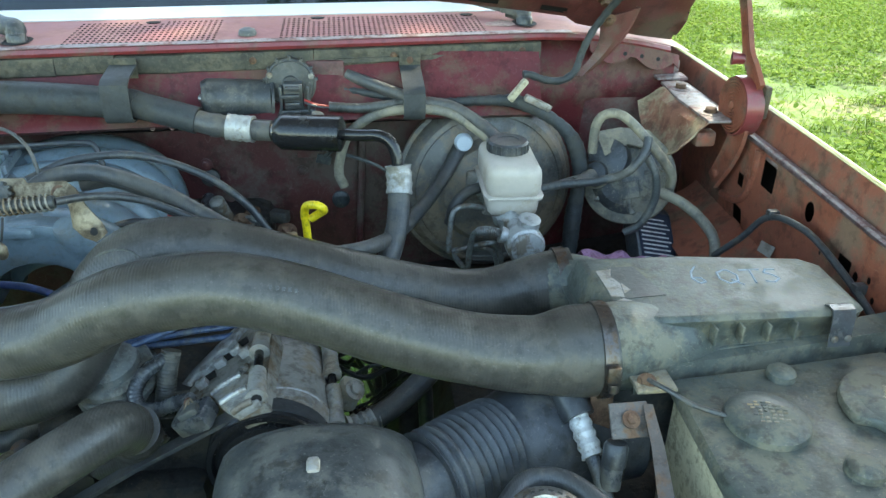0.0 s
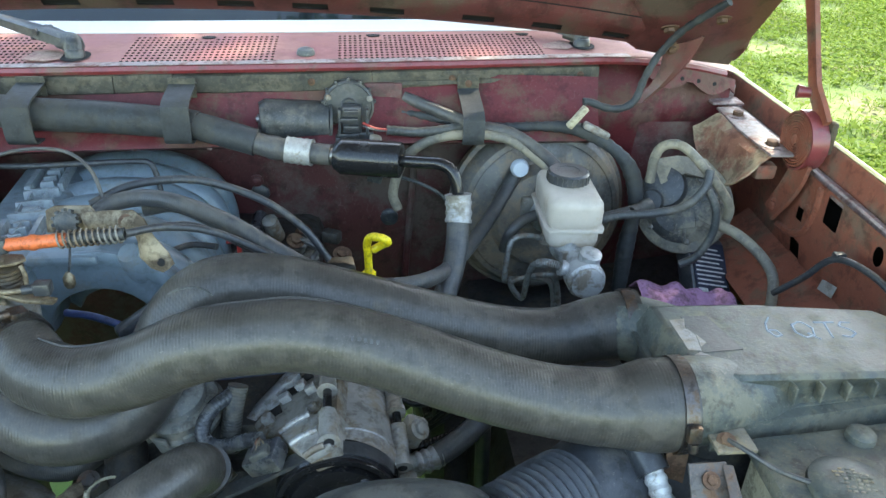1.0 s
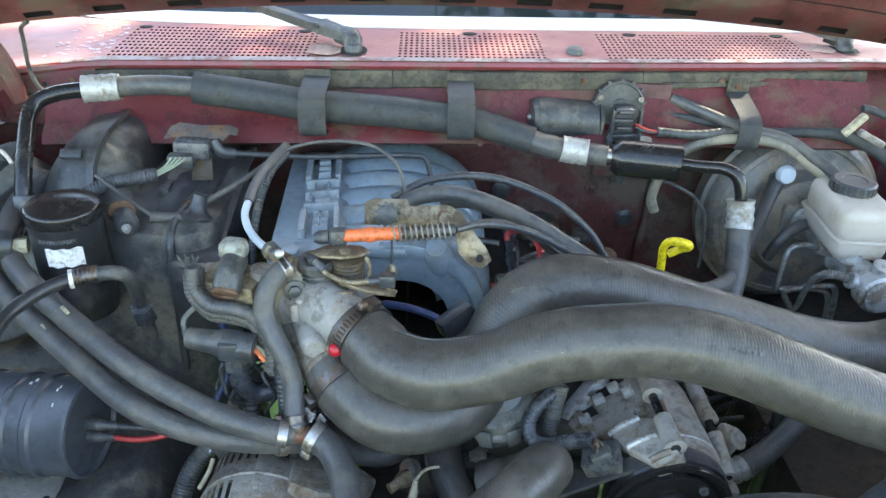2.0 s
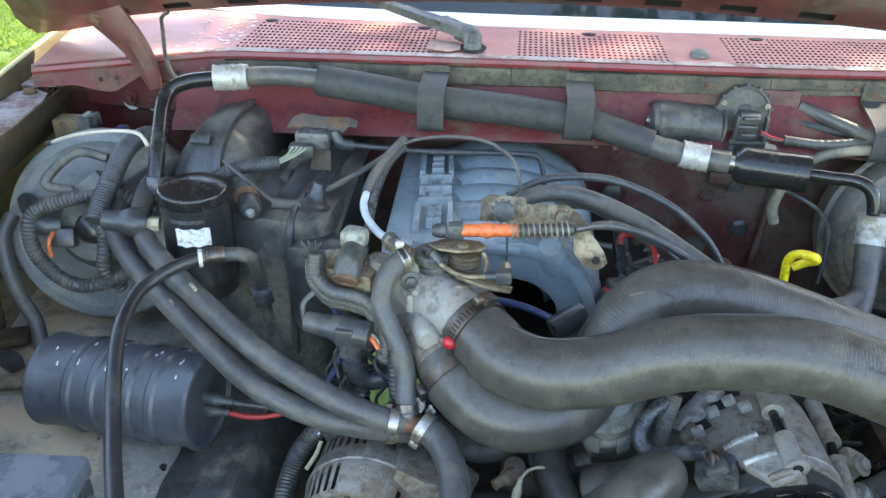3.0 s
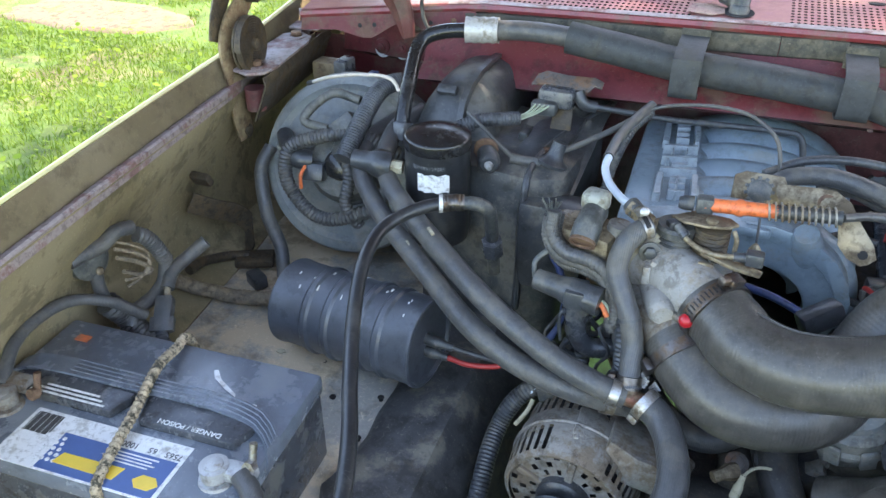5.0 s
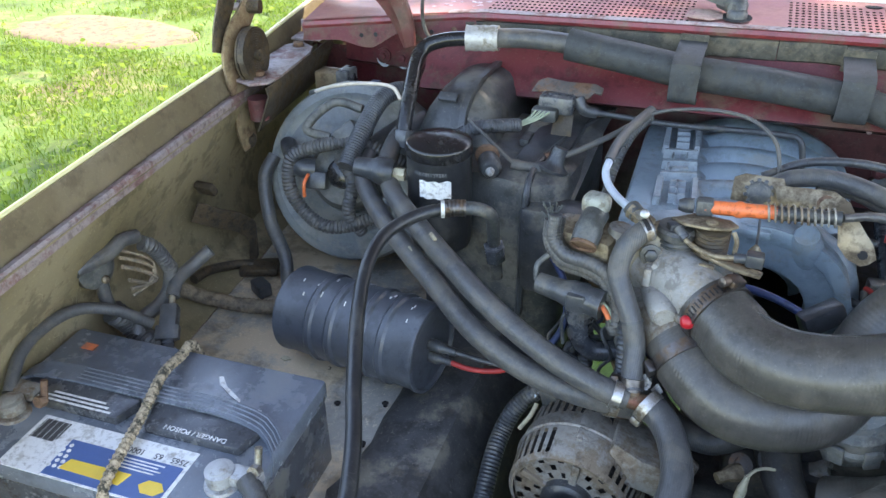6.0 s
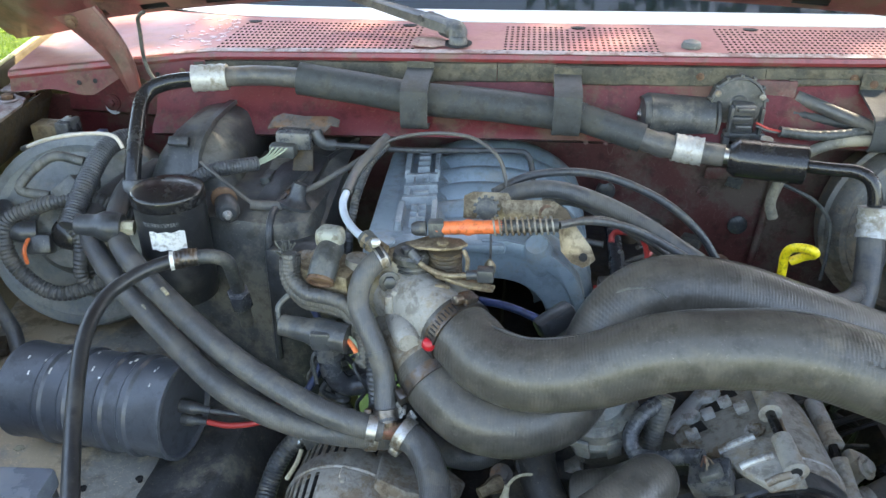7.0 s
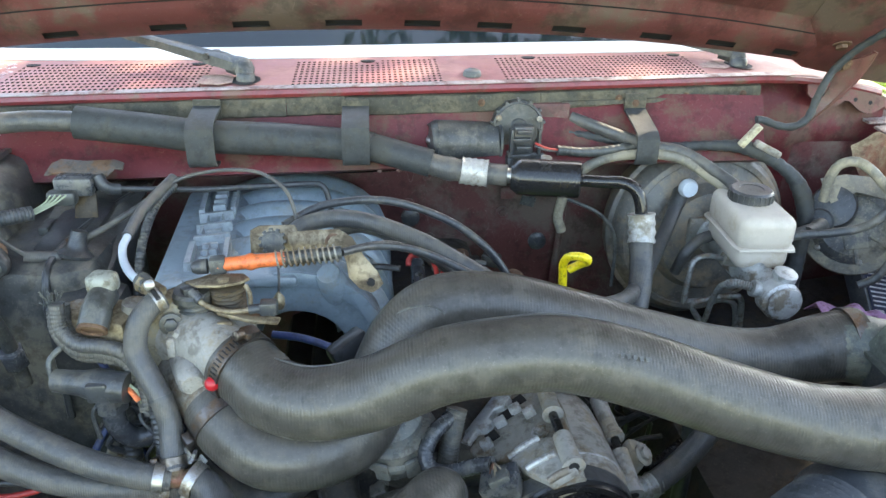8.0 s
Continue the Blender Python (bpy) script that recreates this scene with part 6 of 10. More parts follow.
def build_master():
    b = thing("master_cylinder", (0.02, 0.86, 0.98), "grey cast master cylinder with a white fluid reservoir", "master cylinder")
    way = Vector((0.02, -1, -0.02)).normalized()
    m = toward((0.018, 0.985, 1.030), way)
    part("body", lathe([(0.030, 0.0), (0.030, 0.010), (0.021, 0.016), (0.021, 0.060), (0.0235, 0.064), (0.0235, 0.10), (0.019, 0.104), (0.019, 0.165), (0.024, 0.168), (0.024, 0.186), (0.021, 0.189)], 28, m), M_ALU, b)
    part("end_plug", lathe([(0.0195, 0), (0.0205, 0.002), (0.0205, 0.005), (0.016, 0.0065)], 26, toward((0.022, 0.796, 1.027), way)), M_ALU, b)
    part("mount_flange", rbox(0.085, 0.012, 0.05, 0.005, Matrix.Translation((0.018, 0.982, 1.030))), M_ALUDIRT, b)
    for x, y in ((0.012, 0.862), (0.018, 0.925)):
        part("neck", tube([(x, y, 1.040), (x, y, 1.062)], 0.017, 18, 0.006, radii=[(0, 1.1), (1, 0.95)]), M_ALU, b)
    turn = Matrix.Rotation(radians(-3), 4, "Z")
    res = part("reservoir", rbox(0.066, 0.106, 0.034, 0.012, Matrix.Translation((0.017, 0.898, 1.060)) @ turn, 3), M_WHITE, b, "yellowed white plastic reservoir")
    part("reservoir_seam", prism([(-0.040, -0.062), (0.040, -0.062), (0.045, -0.05), (0.045, 0.056), (0.036, 0.063), (-0.036, 0.063), (-0.045, 0.056), (-0.045, -0.05)], 0.004, Matrix.Translation((0.017, 0.898, 1.070)) @ turn @ Matrix.Diagonal((0.85, 0.94, 1, 1)), 0.0015), M_WHITE, res)
    part("reservoir_top", rbox(0.070, 0.112, 0.044, 0.013, Matrix.Translation((0.017, 0.898, 1.091)) @ turn, 4), M_WHITE, res)
    part("filler_neck", lathe([(0.023, -0.004), (0.023, 0.008)], 26, Matrix.Translation((0.016, 0.908, 1.110))), M_WHITE, res)
    cap = part("cap", lathe([(0.024, 0.0), (0.0265, 0.002), (0.0265, 0.014), (0.024, 0.0165), (0.015, 0.0165), (0.014, 0.0155)], 30, Matrix.Translation((0.016, 0.908, 1.110))), M_BLACK, b, "black knurled screw cap")
    for i in range(24):
        a = 2 * math.pi * i / 24
        part("grip_rib", rbox(0.0022, 0.0018, 0.011, 0, Matrix.Translation((0.016 + 0.0265 * math.cos(a), 0.908 + 0.0265 * math.sin(a), 1.1185)) @ Matrix.Rotation(a, 4, "Z")), M_BLACK, cap)
    port = part("side_port", tube([(0.010, 0.815, 1.030), (-0.008, 0.818, 1.036)], 0.0085, 14, 0.004, radii=[(0, 1), (0.5, 1), (0.52, 1.2), (1, 1.2)]), M_ALU, b)
    part("side_port", tube([(0.012, 0.885, 1.035), (-0.016, 0.885, 1.041)], 0.009, 6, 0.01), M_ALUDIRT, b)
    part("top_nut", lathe([(0.013, 0), (0.014, 0.003), (0.014, 0.012), (0.010, 0.014)], 20, toward((0.026, 0.815, 1.046), (0.1, -0.2, 1))), M_ALU, b)
    l = thing("brake_lines", (-0.03, 0.85, 0.95), "bent grey steel brake lines with coil guards", "brake lines")
    part("line", tube([(-0.016, 0.885, 1.041), (-0.036, 0.883, 1.046), (-0.052, 0.880, 1.044), (-0.060, 0.876, 1.034), (-0.064, 0.870, 0.993), (-0.06, 0.872, 0.987), (-0.04, 0.862, 0.994), (-0.018, 0.850, 1.0), (-0.004, 0.850, 0.985), (0.004, 0.852, 0.93)], 0.0038, 10, 0.004), M_BRAKE, l)
    part("line", tube([(-0.006, 0.818, 1.036), (-0.024, 0.826, 1.037), (-0.036, 0.836, 1.030), (-0.040, 0.845, 1.005), (-0.041, 0.852, 0.972), (-0.046, 0.856, 0.970), (-0.058, 0.858, 0.988), (-0.05, 0.855, 0.997), (-0.02, 0.845, 1.009), (-0.005, 0.842, 1.006), (0.006, 0.850, 0.96), (0.01, 0.855, 0.90)], 0.0038, 10, 0.004), M_BRAKE, l)
    part("coil_guard", tube([(-0.008, 0.818, 1.037), (-0.022, 0.825, 1.038), (-0.033, 0.833, 1.033)], 0.0052, 10, 0.002, ribs=(0.0026, 0.0012)), M_BRAKE, l)
    part("line", tube([(-0.055, 0.93, 1.0), (-0.05, 0.92, 1.03), (-0.03, 0.93, 1.045), (0.0, 0.94, 1.05)], 0.0075, 10, 0.006), M_RUBBER, l)


def build_dome():
    d = thing("cruise_vacuum_servo", (0.20, 0.95, 0.97), "dusty black vacuum servo dome with a pale rim and hoses", "vacuum servo")
    way = Vector((-0.52, -0.72, 0.46)).normalized()
    m = toward((0.216, 0.980, 1.036), way)
    part("back_shell", lathe([(0.030, -0.050), (0.052, -0.032), (0.062, -0.010), (0.064, -0.003)], 40, m), M_CASE, d)
    part("rim", lathe([(0.0635, -0.003), (0.0672, -0.002), (0.0685, 0.001), (0.0672, 0.004), (0.0630, 0.005)], 40, m), M_PALEHOSE, d, "tan crimped rim")
    face = part("front_shell", lathe([(0.0632, 0.004), (0.060, 0.0015), (0.056, 0.0025), (0.050, 0.009), (0.041, 0.012), (0.037, 0.010), (0.020, 0.010), (0.010, 0.011)], 40, m), M_SERVO, d, "pressed face, dust-pale above")
    for ang in (-70, -20, 25):
        part("pressed_rib", rbox(0.030, 0.006, 0.005, 0.002, m @ Matrix.Rotation(radians(ang), 4, "Z") @ Matrix.Translation((0.040, 0, 0.010))), M_SERVO, face)
    part("face_plate", rbox(0.030, 0.026, 0.004, 0.001, m @ Matrix.Translation((0.008, -0.018, 0.012)) @ Matrix.Rotation(radians(20), 4, "Z")), M_SERVO, face)
    for px, py in ((0.048, 0.020), (0.020, -0.048), (-0.036, -0.040)):
        part("face_bolt", hexa(0.0045, 0.006, m @ Matrix.Translation((px, py, 0.006))), M_ALUDIRT, face)
    q = m @ Matrix.Translation((-0.030, 0.020, 0.010))
    part("valve_cap", lathe([(0.031, -0.004), (0.031, 0.014), (0.028, 0.018), (0.012, 0.020)], 30, q), M_BLACK, d, "round black valve cap")
    q = m @ Matrix.Translation((-0.042, -0.006, 0.016))
    part("valve_nose", lathe([(0.019, -0.006), (0.019, 0.014), (0.016, 0.018), (0.006, 0.019)], 26, q), M_CASE, d)
    part("clip_ring", lathe([(0.0192, 0.004), (0.0212, 0.005), (0.0212, 0.009), (0.0192, 0.010)], 26, q), M_PALEHOSE, d)
    part("bracket", sheet([[(0.170, 1.010, 1.098), (0.178, 0.985, 1.070)], [(0.205, 1.008, 1.104), (0.210, 0.982, 1.088)], [(0.245, 1.000, 1.102), (0.246, 0.976, 1.080)], [(0.270, 0.995, 1.080), (0.262, 0.975, 1.060)]], 0.003), M_PALEHOSE, d, "tan dusty bracket plate")
    part("nozzle", tube([(0.150, 0.952, 1.052), (0.118, 0.930, 1.054)], 0.0085, 14, 0.004, radii=[(0, 1.3), (0.4, 1.2), (0.45, 0.9), (1, 0.8)]), M_DUSTY, d)
    h = thing("vacuum_hose", (0.18, 0.92, 1.05), "looped grey vacuum hoses on the servo", "hose")
    part("hose_body", tube([(0.150, 0.962, 1.085), (0.150, 0.958, 1.125), (0.160, 0.953, 1.142), (0.182, 0.945, 1.142), (0.215, 0.930, 1.112), (0.255, 0.930, 1.065), (0.262, 0.935, 1.04)], 0.0066, 14, 0.006), M_PALEHOSE, h, "tan dust-coated loop")
    part("hose_body", tube([(0.055, 0.90, 1.056), (0.09, 0.90, 1.064), (0.134, 0.895, 1.069), (0.175, 0.893, 1.080), (0.198, 0.895, 1.105), (0.205, 0.905, 1.125)], 0.0058, 14, 0.006), M_CASE, h)
    part("hose_body", tube([(0.205, 0.90, 1.10), (0.218, 0.893, 1.075), (0.220, 0.89, 1.04), (0.205, 0.89, 1.005), (0.185, 0.895, 0.99)], 0.0055, 12, 0.006), M_DUSTY, h)
    part("hose_body", tube([(0.238, 0.92, 1.039), (0.262, 0.90, 1.032), (0.280, 0.87, 1.020), (0.289, 0.84, 1.003), (0.285, 0.82, 0.975), (0.28, 0.81, 0.93)], 0.0072, 14, 0.006), M_PALEHOSE, h)
    part("hose_body", tube([(0.05, 0.92, 1.045), (0.09, 0.93, 1.05), (0.13, 0.94, 1.055)], 0.006, 12, 0.006), M_RUBBER, h)
    # taped loom that climbs past the booster
    w = thing("wire_harness", (0.14, 1.0, 1.0), "thick black taped wire loom beside the booster", "wiring")
    part("loom", tube([(-0.19, 1.035, 1.160), (-0.10, 1.02, 1.148), (-0.05, 1.02, 1.143), (0.0, 1.015, 1.146), (0.05, 1.008, 1.145), (0.095, 1.0, 1.125), (0.128, 0.99, 1.095), (0.140, 0.975, 1.05), (0.132, 0.962, 0.98), (0.13, 0.955, 0.90)], 0.0100, 14, 0.003, radii=[(0, 0.5), (0.35, 0.6), (0.48, 0.95), (0.56, 0.8), (0.66, 1.15), (0.75, 0.95), (0.85, 1.2), (1, 1.0)], ribs=(0.0135, 0.0011)), M_FOAM, w)
    part("connector", rbox(0.042, 0.012, 0.010, 0.003, Matrix.Translation((0.076, 0.998, 1.146)) @ Matrix.Rotation(radians(26), 4, "Y")), M_ALUDIRT, w, "grey connector")
    part("connector", rbox(0.009, 0.010, 0.036, 0.002, Matrix.Translation((0.046, 0.995, 1.166)) @ Matrix.Rotation(radians(38), 4, "Y")), M_PALE, w, "pale yellow plug")
    part("loom", tube([(0.053, 1.0, 1.186), (0.062, 1.0, 1.186), (0.085, 1.0, 1.178), (0.108, 1.0, 1.177), (0.126, 1.003, 1.188), (0.136, 1.01, 1.212), (0.146, 1.015, 1.232), (0.158, 1.02, 1.249), (0.176, 1.0, 1.284), (0.205, 0.95, 1.33)], 0.0046, 12, 0.003, ribs=(0.017, 0.0009)), M_FOAM, w, "frayed black loom up to the hood")
    b = thing("fluid_bottle", (0.245, 0.93, 0.90), "black plastic fluid bottle with a printed blue-grey label", "bottle")
    q = toward((0.250, 0.935, 0.968), (0.30, -0.62, 0.72), (0, 1, 0.6))
    part("bottle_body", prism([(-0.035, -0.055), (0.035, -0.055), (0.035, 0.035), (0.012, 0.055), (-0.022, 0.055), (-0.035, 0.040)], 0.03, q @ Matrix.Translation((0, 0, -0.03)), 0.006), M_BLACK, b)
    lab = part("label", prism([(-0.030, -0.050), (0.030, -0.050), (0.030, 0.030), (-0.030, 0.030)], 0.0006, q @ Matrix.Translation((0, 0, 0.0005))), M_NAVY, b, "dark navy label with pale print lines")
    for i in range(9):
        part("print_line", prism([(-0.026, 0), (0.026 - 0.004 * (i % 3), 0), (0.026 - 0.004 * (i % 3), 0.0022), (-0.026, 0.0022)], 0.0003, q @ Matrix.Translation((0, -0.036 + 0.0068 * i, 0.0012))), M_LABEL, lab)
    part("print_line", prism([(-0.026, -0.047), (-0.010, -0.047), (-0.010, -0.041), (-0.026, -0.041)], 0.0003, q @ Matrix.Translation((0, 0, 0.0012))), M_LABEL, lab)
    # crumpled rag below
    rows = []
    for i in range(22):
        u = i / 21
        row = []
        for j in range(9):
            v = j / 8
            x, y = 0.12 + 0.14 * u, 0.84 + 0.06 * v
            row.append((x, y, 0.955 + 0.020 * math.sin(v * math.pi) + 0.016 * noise.noise((x * 42, y * 42, 3)) - 0.02 * u))
        rows.append(row)
    solid("shop_rag", sheet(rows, 0.002), M_PINK, "crumpled mauve cloth rag behind the air box", "rag")


build_booster()
build_master()
build_dome()


# ---- air-conditioning lines, wiper motor and straps along the firewall ----
def build_ac_line():
    a = thing("air_conditioning_line", (-0.6, 0.99, 1.12), "long black air-conditioning line in foam along the firewall", "refrigerant line")
    part("pipe", tube([(-0.988, 0.862, 1.085), (-0.989, 0.872, 1.103), (-0.993, 0.90, 1.133), (-1.001, 0.955, 1.171), (-0.978, 0.975, 1.185), (-0.926, 0.995, 1.188)], 0.0098, 16, 0.006), M_GLOSS, a, "bent gloss black pipe")
    part("hex_nut", hexa(0.0145, 0.022, toward((-0.987, 0.862, 1.078), (0, 0.3, 1))), M_SATIN, a)
    part("band", tube([(-0.948, 0.990, 1.1875), (-0.925, 0.995, 1.188), (-0.905, 0.998, 1.189)], 0.0162, 20, 0.004, ribs=(0.012, 0.0012)), M_BAND, a, "pale crimped metal band")
    part("hose", tube([(-0.91, 0.998, 1.189), (-0.861, 1.0, 1.192), (-0.807, 1.0, 1.190), (-0.76, 1.0, 1.184)], 0.0128, 18, 0.008), M_RUBBER, a)
    part("foam_sleeve", tube([(-0.812, 1.0, 1.190), (-0.731, 1.0, 1.180), (-0.659, 0.995, 1.172), (-0.568, 0.993, 1.168), (-0.474, 0.988, 1.161), (-0.455, 0.985, 1.158)], 0.0202, 24, 0.008, radii=[(0, 1), (0.5, 1.02), (1, 0.98)]), M_FOAM, a, "black foam sleeve")
    part("foam_sleeve", tube([(-0.458, 0.986, 1.160), (-0.418, 0.980, 1.150), (-0.380, 0.972, 1.141)], 0.0176, 24, 0.008), M_FOAM, a)
    part("hose", tube([(-0.39, 0.973, 1.143), (-0.36, 0.967, 1.1365), (-0.33, 0.964, 1.132), (-0.30, 0.957, 1.131), (-0.285, 0.953, 1.131)], 0.0142, 18, 0.006, radii=[(0, 1), (0.25, 1), (0.27, 1.1), (0.36, 1.1), (0.38, 1), (1, 0.95)]), M_RUBBER, a)
    part("band", tube([(-0.343, 0.966, 1.134), (-0.326, 0.964, 1.132), (-0.309, 0.960, 1.1315)], 0.0165, 20, 0.004, ribs=(0.0085, 0.0012)), M_BAND, a, "pale crimped metal band")
    part("thin_nut", tube([(-0.297, 0.956, 1.131), (-0.276, 0.950, 1.131)], 0.0095, 14, 0.004), M_STEEL, a)
    part("muffler", tube([(-0.280, 0.951, 1.131), (-0.272, 0.949, 1.131), (-0.235, 0.941, 1.131), (-0.203, 0.935, 1.131), (-0.195, 0.933, 1.131)], 0.0232, 30, 0.004, radii=[(0, 0.75), (0.08, 1), (0.9, 1), (0.97, 0.98), (1, 0.75)]), M_GLOSS, a, "gloss black cylindrical muffler")
    part("pipe", tube([(-0.200, 0.933, 1.131), (-0.172, 0.921, 1.133), (-0.150, 0.909, 1.136), (-0.136, 0.900, 1.130), (-0.129, 0.894, 1.112), (-0.128, 0.891, 1.098)], 0.0078, 14, 0.005), M_GLOSS, a)
    part("band", tube([(-0.128, 0.892, 1.102), (-0.127, 0.886, 1.084), (-0.128, 0.878, 1.069)], 0.0155, 20, 0.003, ribs=(0.0115, 0.0018)), M_BAND, a, "pale crimped metal band")
    part("hose", tube([(-0.128, 0.880, 1.073), (-0.130, 0.865, 1.052), (-0.134, 0.848, 1.035), (-0.146, 0.82, 1.010), (-0.162, 0.795, 0.985), (-0.18, 0.77, 0.94)], 0.0142, 18, 0.006), M_RUBBER, a)
    for x in (-0.660, -0.474, -0.098):
        y = cowl_front(x)
        s = thing("rubber_strap", (x, y - 0.03, 1.14), "black rubber strap hanging from the cowl seal", "strap", "line straps")
        w = 0.0168 if x < -0.3 else 0.0145
        path = [(y - 0.013, 1.204), (y - 0.018, 1.199), (0.972, 1.193), (0.963, 1.184), (0.962, 1.168), (0.963, 1.152), (0.970, 1.144)] if x < -0.3 else [(y - 0.013, 1.203), (y - 0.016, 1.188), (0.988, 1.172), (0.980, 1.160), (0.979, 1.142), (0.985, 1.134)]
        if x < -0.3:
            path += [(0.99, 1.142)]
        part("strap_body", sheet([[(x + o, q.y, q.z) for o in (-w, 0, w)] for q in smooth_line([(x, py, pz) for py, pz in path], 0.006)], 0.003), M_FOAM, s)
        part("clip_plate", rbox(2.05 * w, 0.0022, 0.026, 0.0008, Matrix.Translation((x, y - 0.0175, 1.197))), M_SEAL, s, "folded steel clip")
        bolt(s, (x, y - 0.0188, 1.197), (0, -1, 0.1), 0.003, M_RUST)


def build_wiper_motor():
    w = thing("wiper_motor", (-0.31, 1.03, 1.13), "black wiper motor with plugged wiring on the firewall", "wiper motor")
    can = part("motor_can", tube([(-0.378, 1.018, 1.155), (-0.372, 1.019, 1.155), (-0.30, 1.03, 1.149), (-0.284, 1.030, 1.149)], 0.0275, 28, 0.006, radii=[(0, 0.8), (0.06, 1), (0.9, 1), (1, 0.97)]), M_CASE, w)
    for u in (0.06, 0.93):
        part("crimp_ring", tube([Vector((-0.378, 1.018, 1.155)).lerp(Vector((-0.284, 1.030, 1.149)), u), Vector((-0.378, 1.018, 1.155)).lerp(Vector((-0.284, 1.030, 1.149)), u + 0.04)], 0.0281, 28, 0.003), M_CASE, can)
    bolt(w, (-0.380, 1.016, 1.157), (-1, -0.1, 0), 0.004, M_STEEL)
    disc = toward((-0.262, 1.030, 1.172), (0.03, -1, 0.08))
    gear = part("gear_housing", lathe([(0.033, -0.02), (0.034, 0.0), (0.034, 0.008), (0.031, 0.010), (0.030, 0.008), (0.026, 0.0085), (0.012, 0.010), (0.010, 0.012)], 34, disc), M_CASE, w)
    for k in range(7):
        a = math.pi * (0.05 + 0.15 * k)
        part("housing_tooth", rbox(0.005, 0.004, 0.010, 0.001, disc @ Matrix.Rotation(a, 4, "Z") @ Matrix.Translation((0.0345, 0, 0.004))), M_CASE, gear)
    for a in (0.35, 2.7):
        part("housing_screw", lathe([(0.004, 0), (0.004, 0.003), (0.002, 0.004)], 10, disc @ Matrix.Translation((0.0295 * math.cos(a), 0.0295 * math.sin(a), 0.009))), M_ALUDIRT, gear)
    part("back_plate", rbox(0.052, 0.008, 0.066, 0.003, Matrix.Translation((-0.215, 1.043, 1.166))), M_WALL, w)
    plug = part("connector", joined(rbox(0.026, 0.018, 0.042, 0.002, Matrix.Translation((-0.258, 1.006, 1.158))), rbox(0.048, 0.016, 0.012, 0.002, Matrix.Translation((-0.254, 1.003, 1.139)))), M_BLACK, w)
    for i in range(4):
        part("plug_rib", rbox(0.024 - 0.005 * (i % 2), 0.008, 0.005, 0.001, Matrix.Translation((-0.262 + 0.003 * (i % 2), 0.993, 1.143 + 0.0105 * i))), M_BLACK, plug)
    for x in (-0.274, -0.238):
        part("plug_wing", rbox(0.004, 0.012, 0.034, 0.001, Matrix.Translation((x, 0.998, 1.160))), M_BLACK, plug)
    part("foot", joined(rbox(0.052, 0.014, 0.010, 0.002, Matrix.Translation((-0.254, 1.0, 1.126))), rbox(0.008, 0.018, 0.020, 0.002, Matrix.Translation((-0.276, 0.998, 1.130)))), M_BLACK, w)
    part("pale_cap", tube([(-0.234, 0.996, 1.137), (-0.220, 0.992, 1.136)], 0.0062, 12, 0.003, radii=[(0, 1), (0.7, 1), (1, 0.6)]), M_CAST, w)
    h = thing("wire_harness", (-0.15, 1.02, 1.14), "black taped wiring from the wiper motor", "wiring")
    part("wire", tube([(-0.244, 0.992, 1.160), (-0.228, 0.992, 1.153), (-0.205, 1.0, 1.147)], 0.0014, 8, 0.004), M_WIRE_RED, h)
    part("wire", tube([(-0.244, 0.992, 1.156), (-0.226, 0.994, 1.149), (-0.205, 1.0, 1.146)], 0.0014, 8, 0.004), M_BLACK, h)
    part("loom", tube([(-0.212, 1.0, 1.147), (-0.17, 1.0, 1.144), (-0.13, 1.0, 1.148), (-0.09, 1.01, 1.153)], 0.0062, 12, 0.006, ribs=(0.009, 0.0007)), M_DUSTY, h)
    v = thing("vent_hose", (-0.1, 1.0, 1.1), "pair of grey-brown vent hoses arching over the booster", "hose")
    part("hose_body", tube([(-0.196, 1.0, 1.03), (-0.203, 1.0, 1.056), (-0.188, 1.0, 1.105), (-0.153, 0.998, 1.133), (-0.107, 0.992, 1.143), (-0.053, 0.985, 1.140), (-0.015, 0.97, 1.120), (0.008, 0.935, 1.105), (0.03, 0.93, 1.07)], 0.0068, 14, 0.006), M_PALEHOSE, v, "pale dusty vent hose")
    part("hose_body", tube([(-0.186, 1.045, 1.178), (-0.12, 1.012, 1.160), (-0.089, 1.0, 1.152), (-0.044, 0.99, 1.145), (-0.006, 0.965, 1.126), (0.014, 0.925, 1.112), (0.03, 0.93, 1.08)], 0.0082, 14, 0.006), M_RUBBER, v)


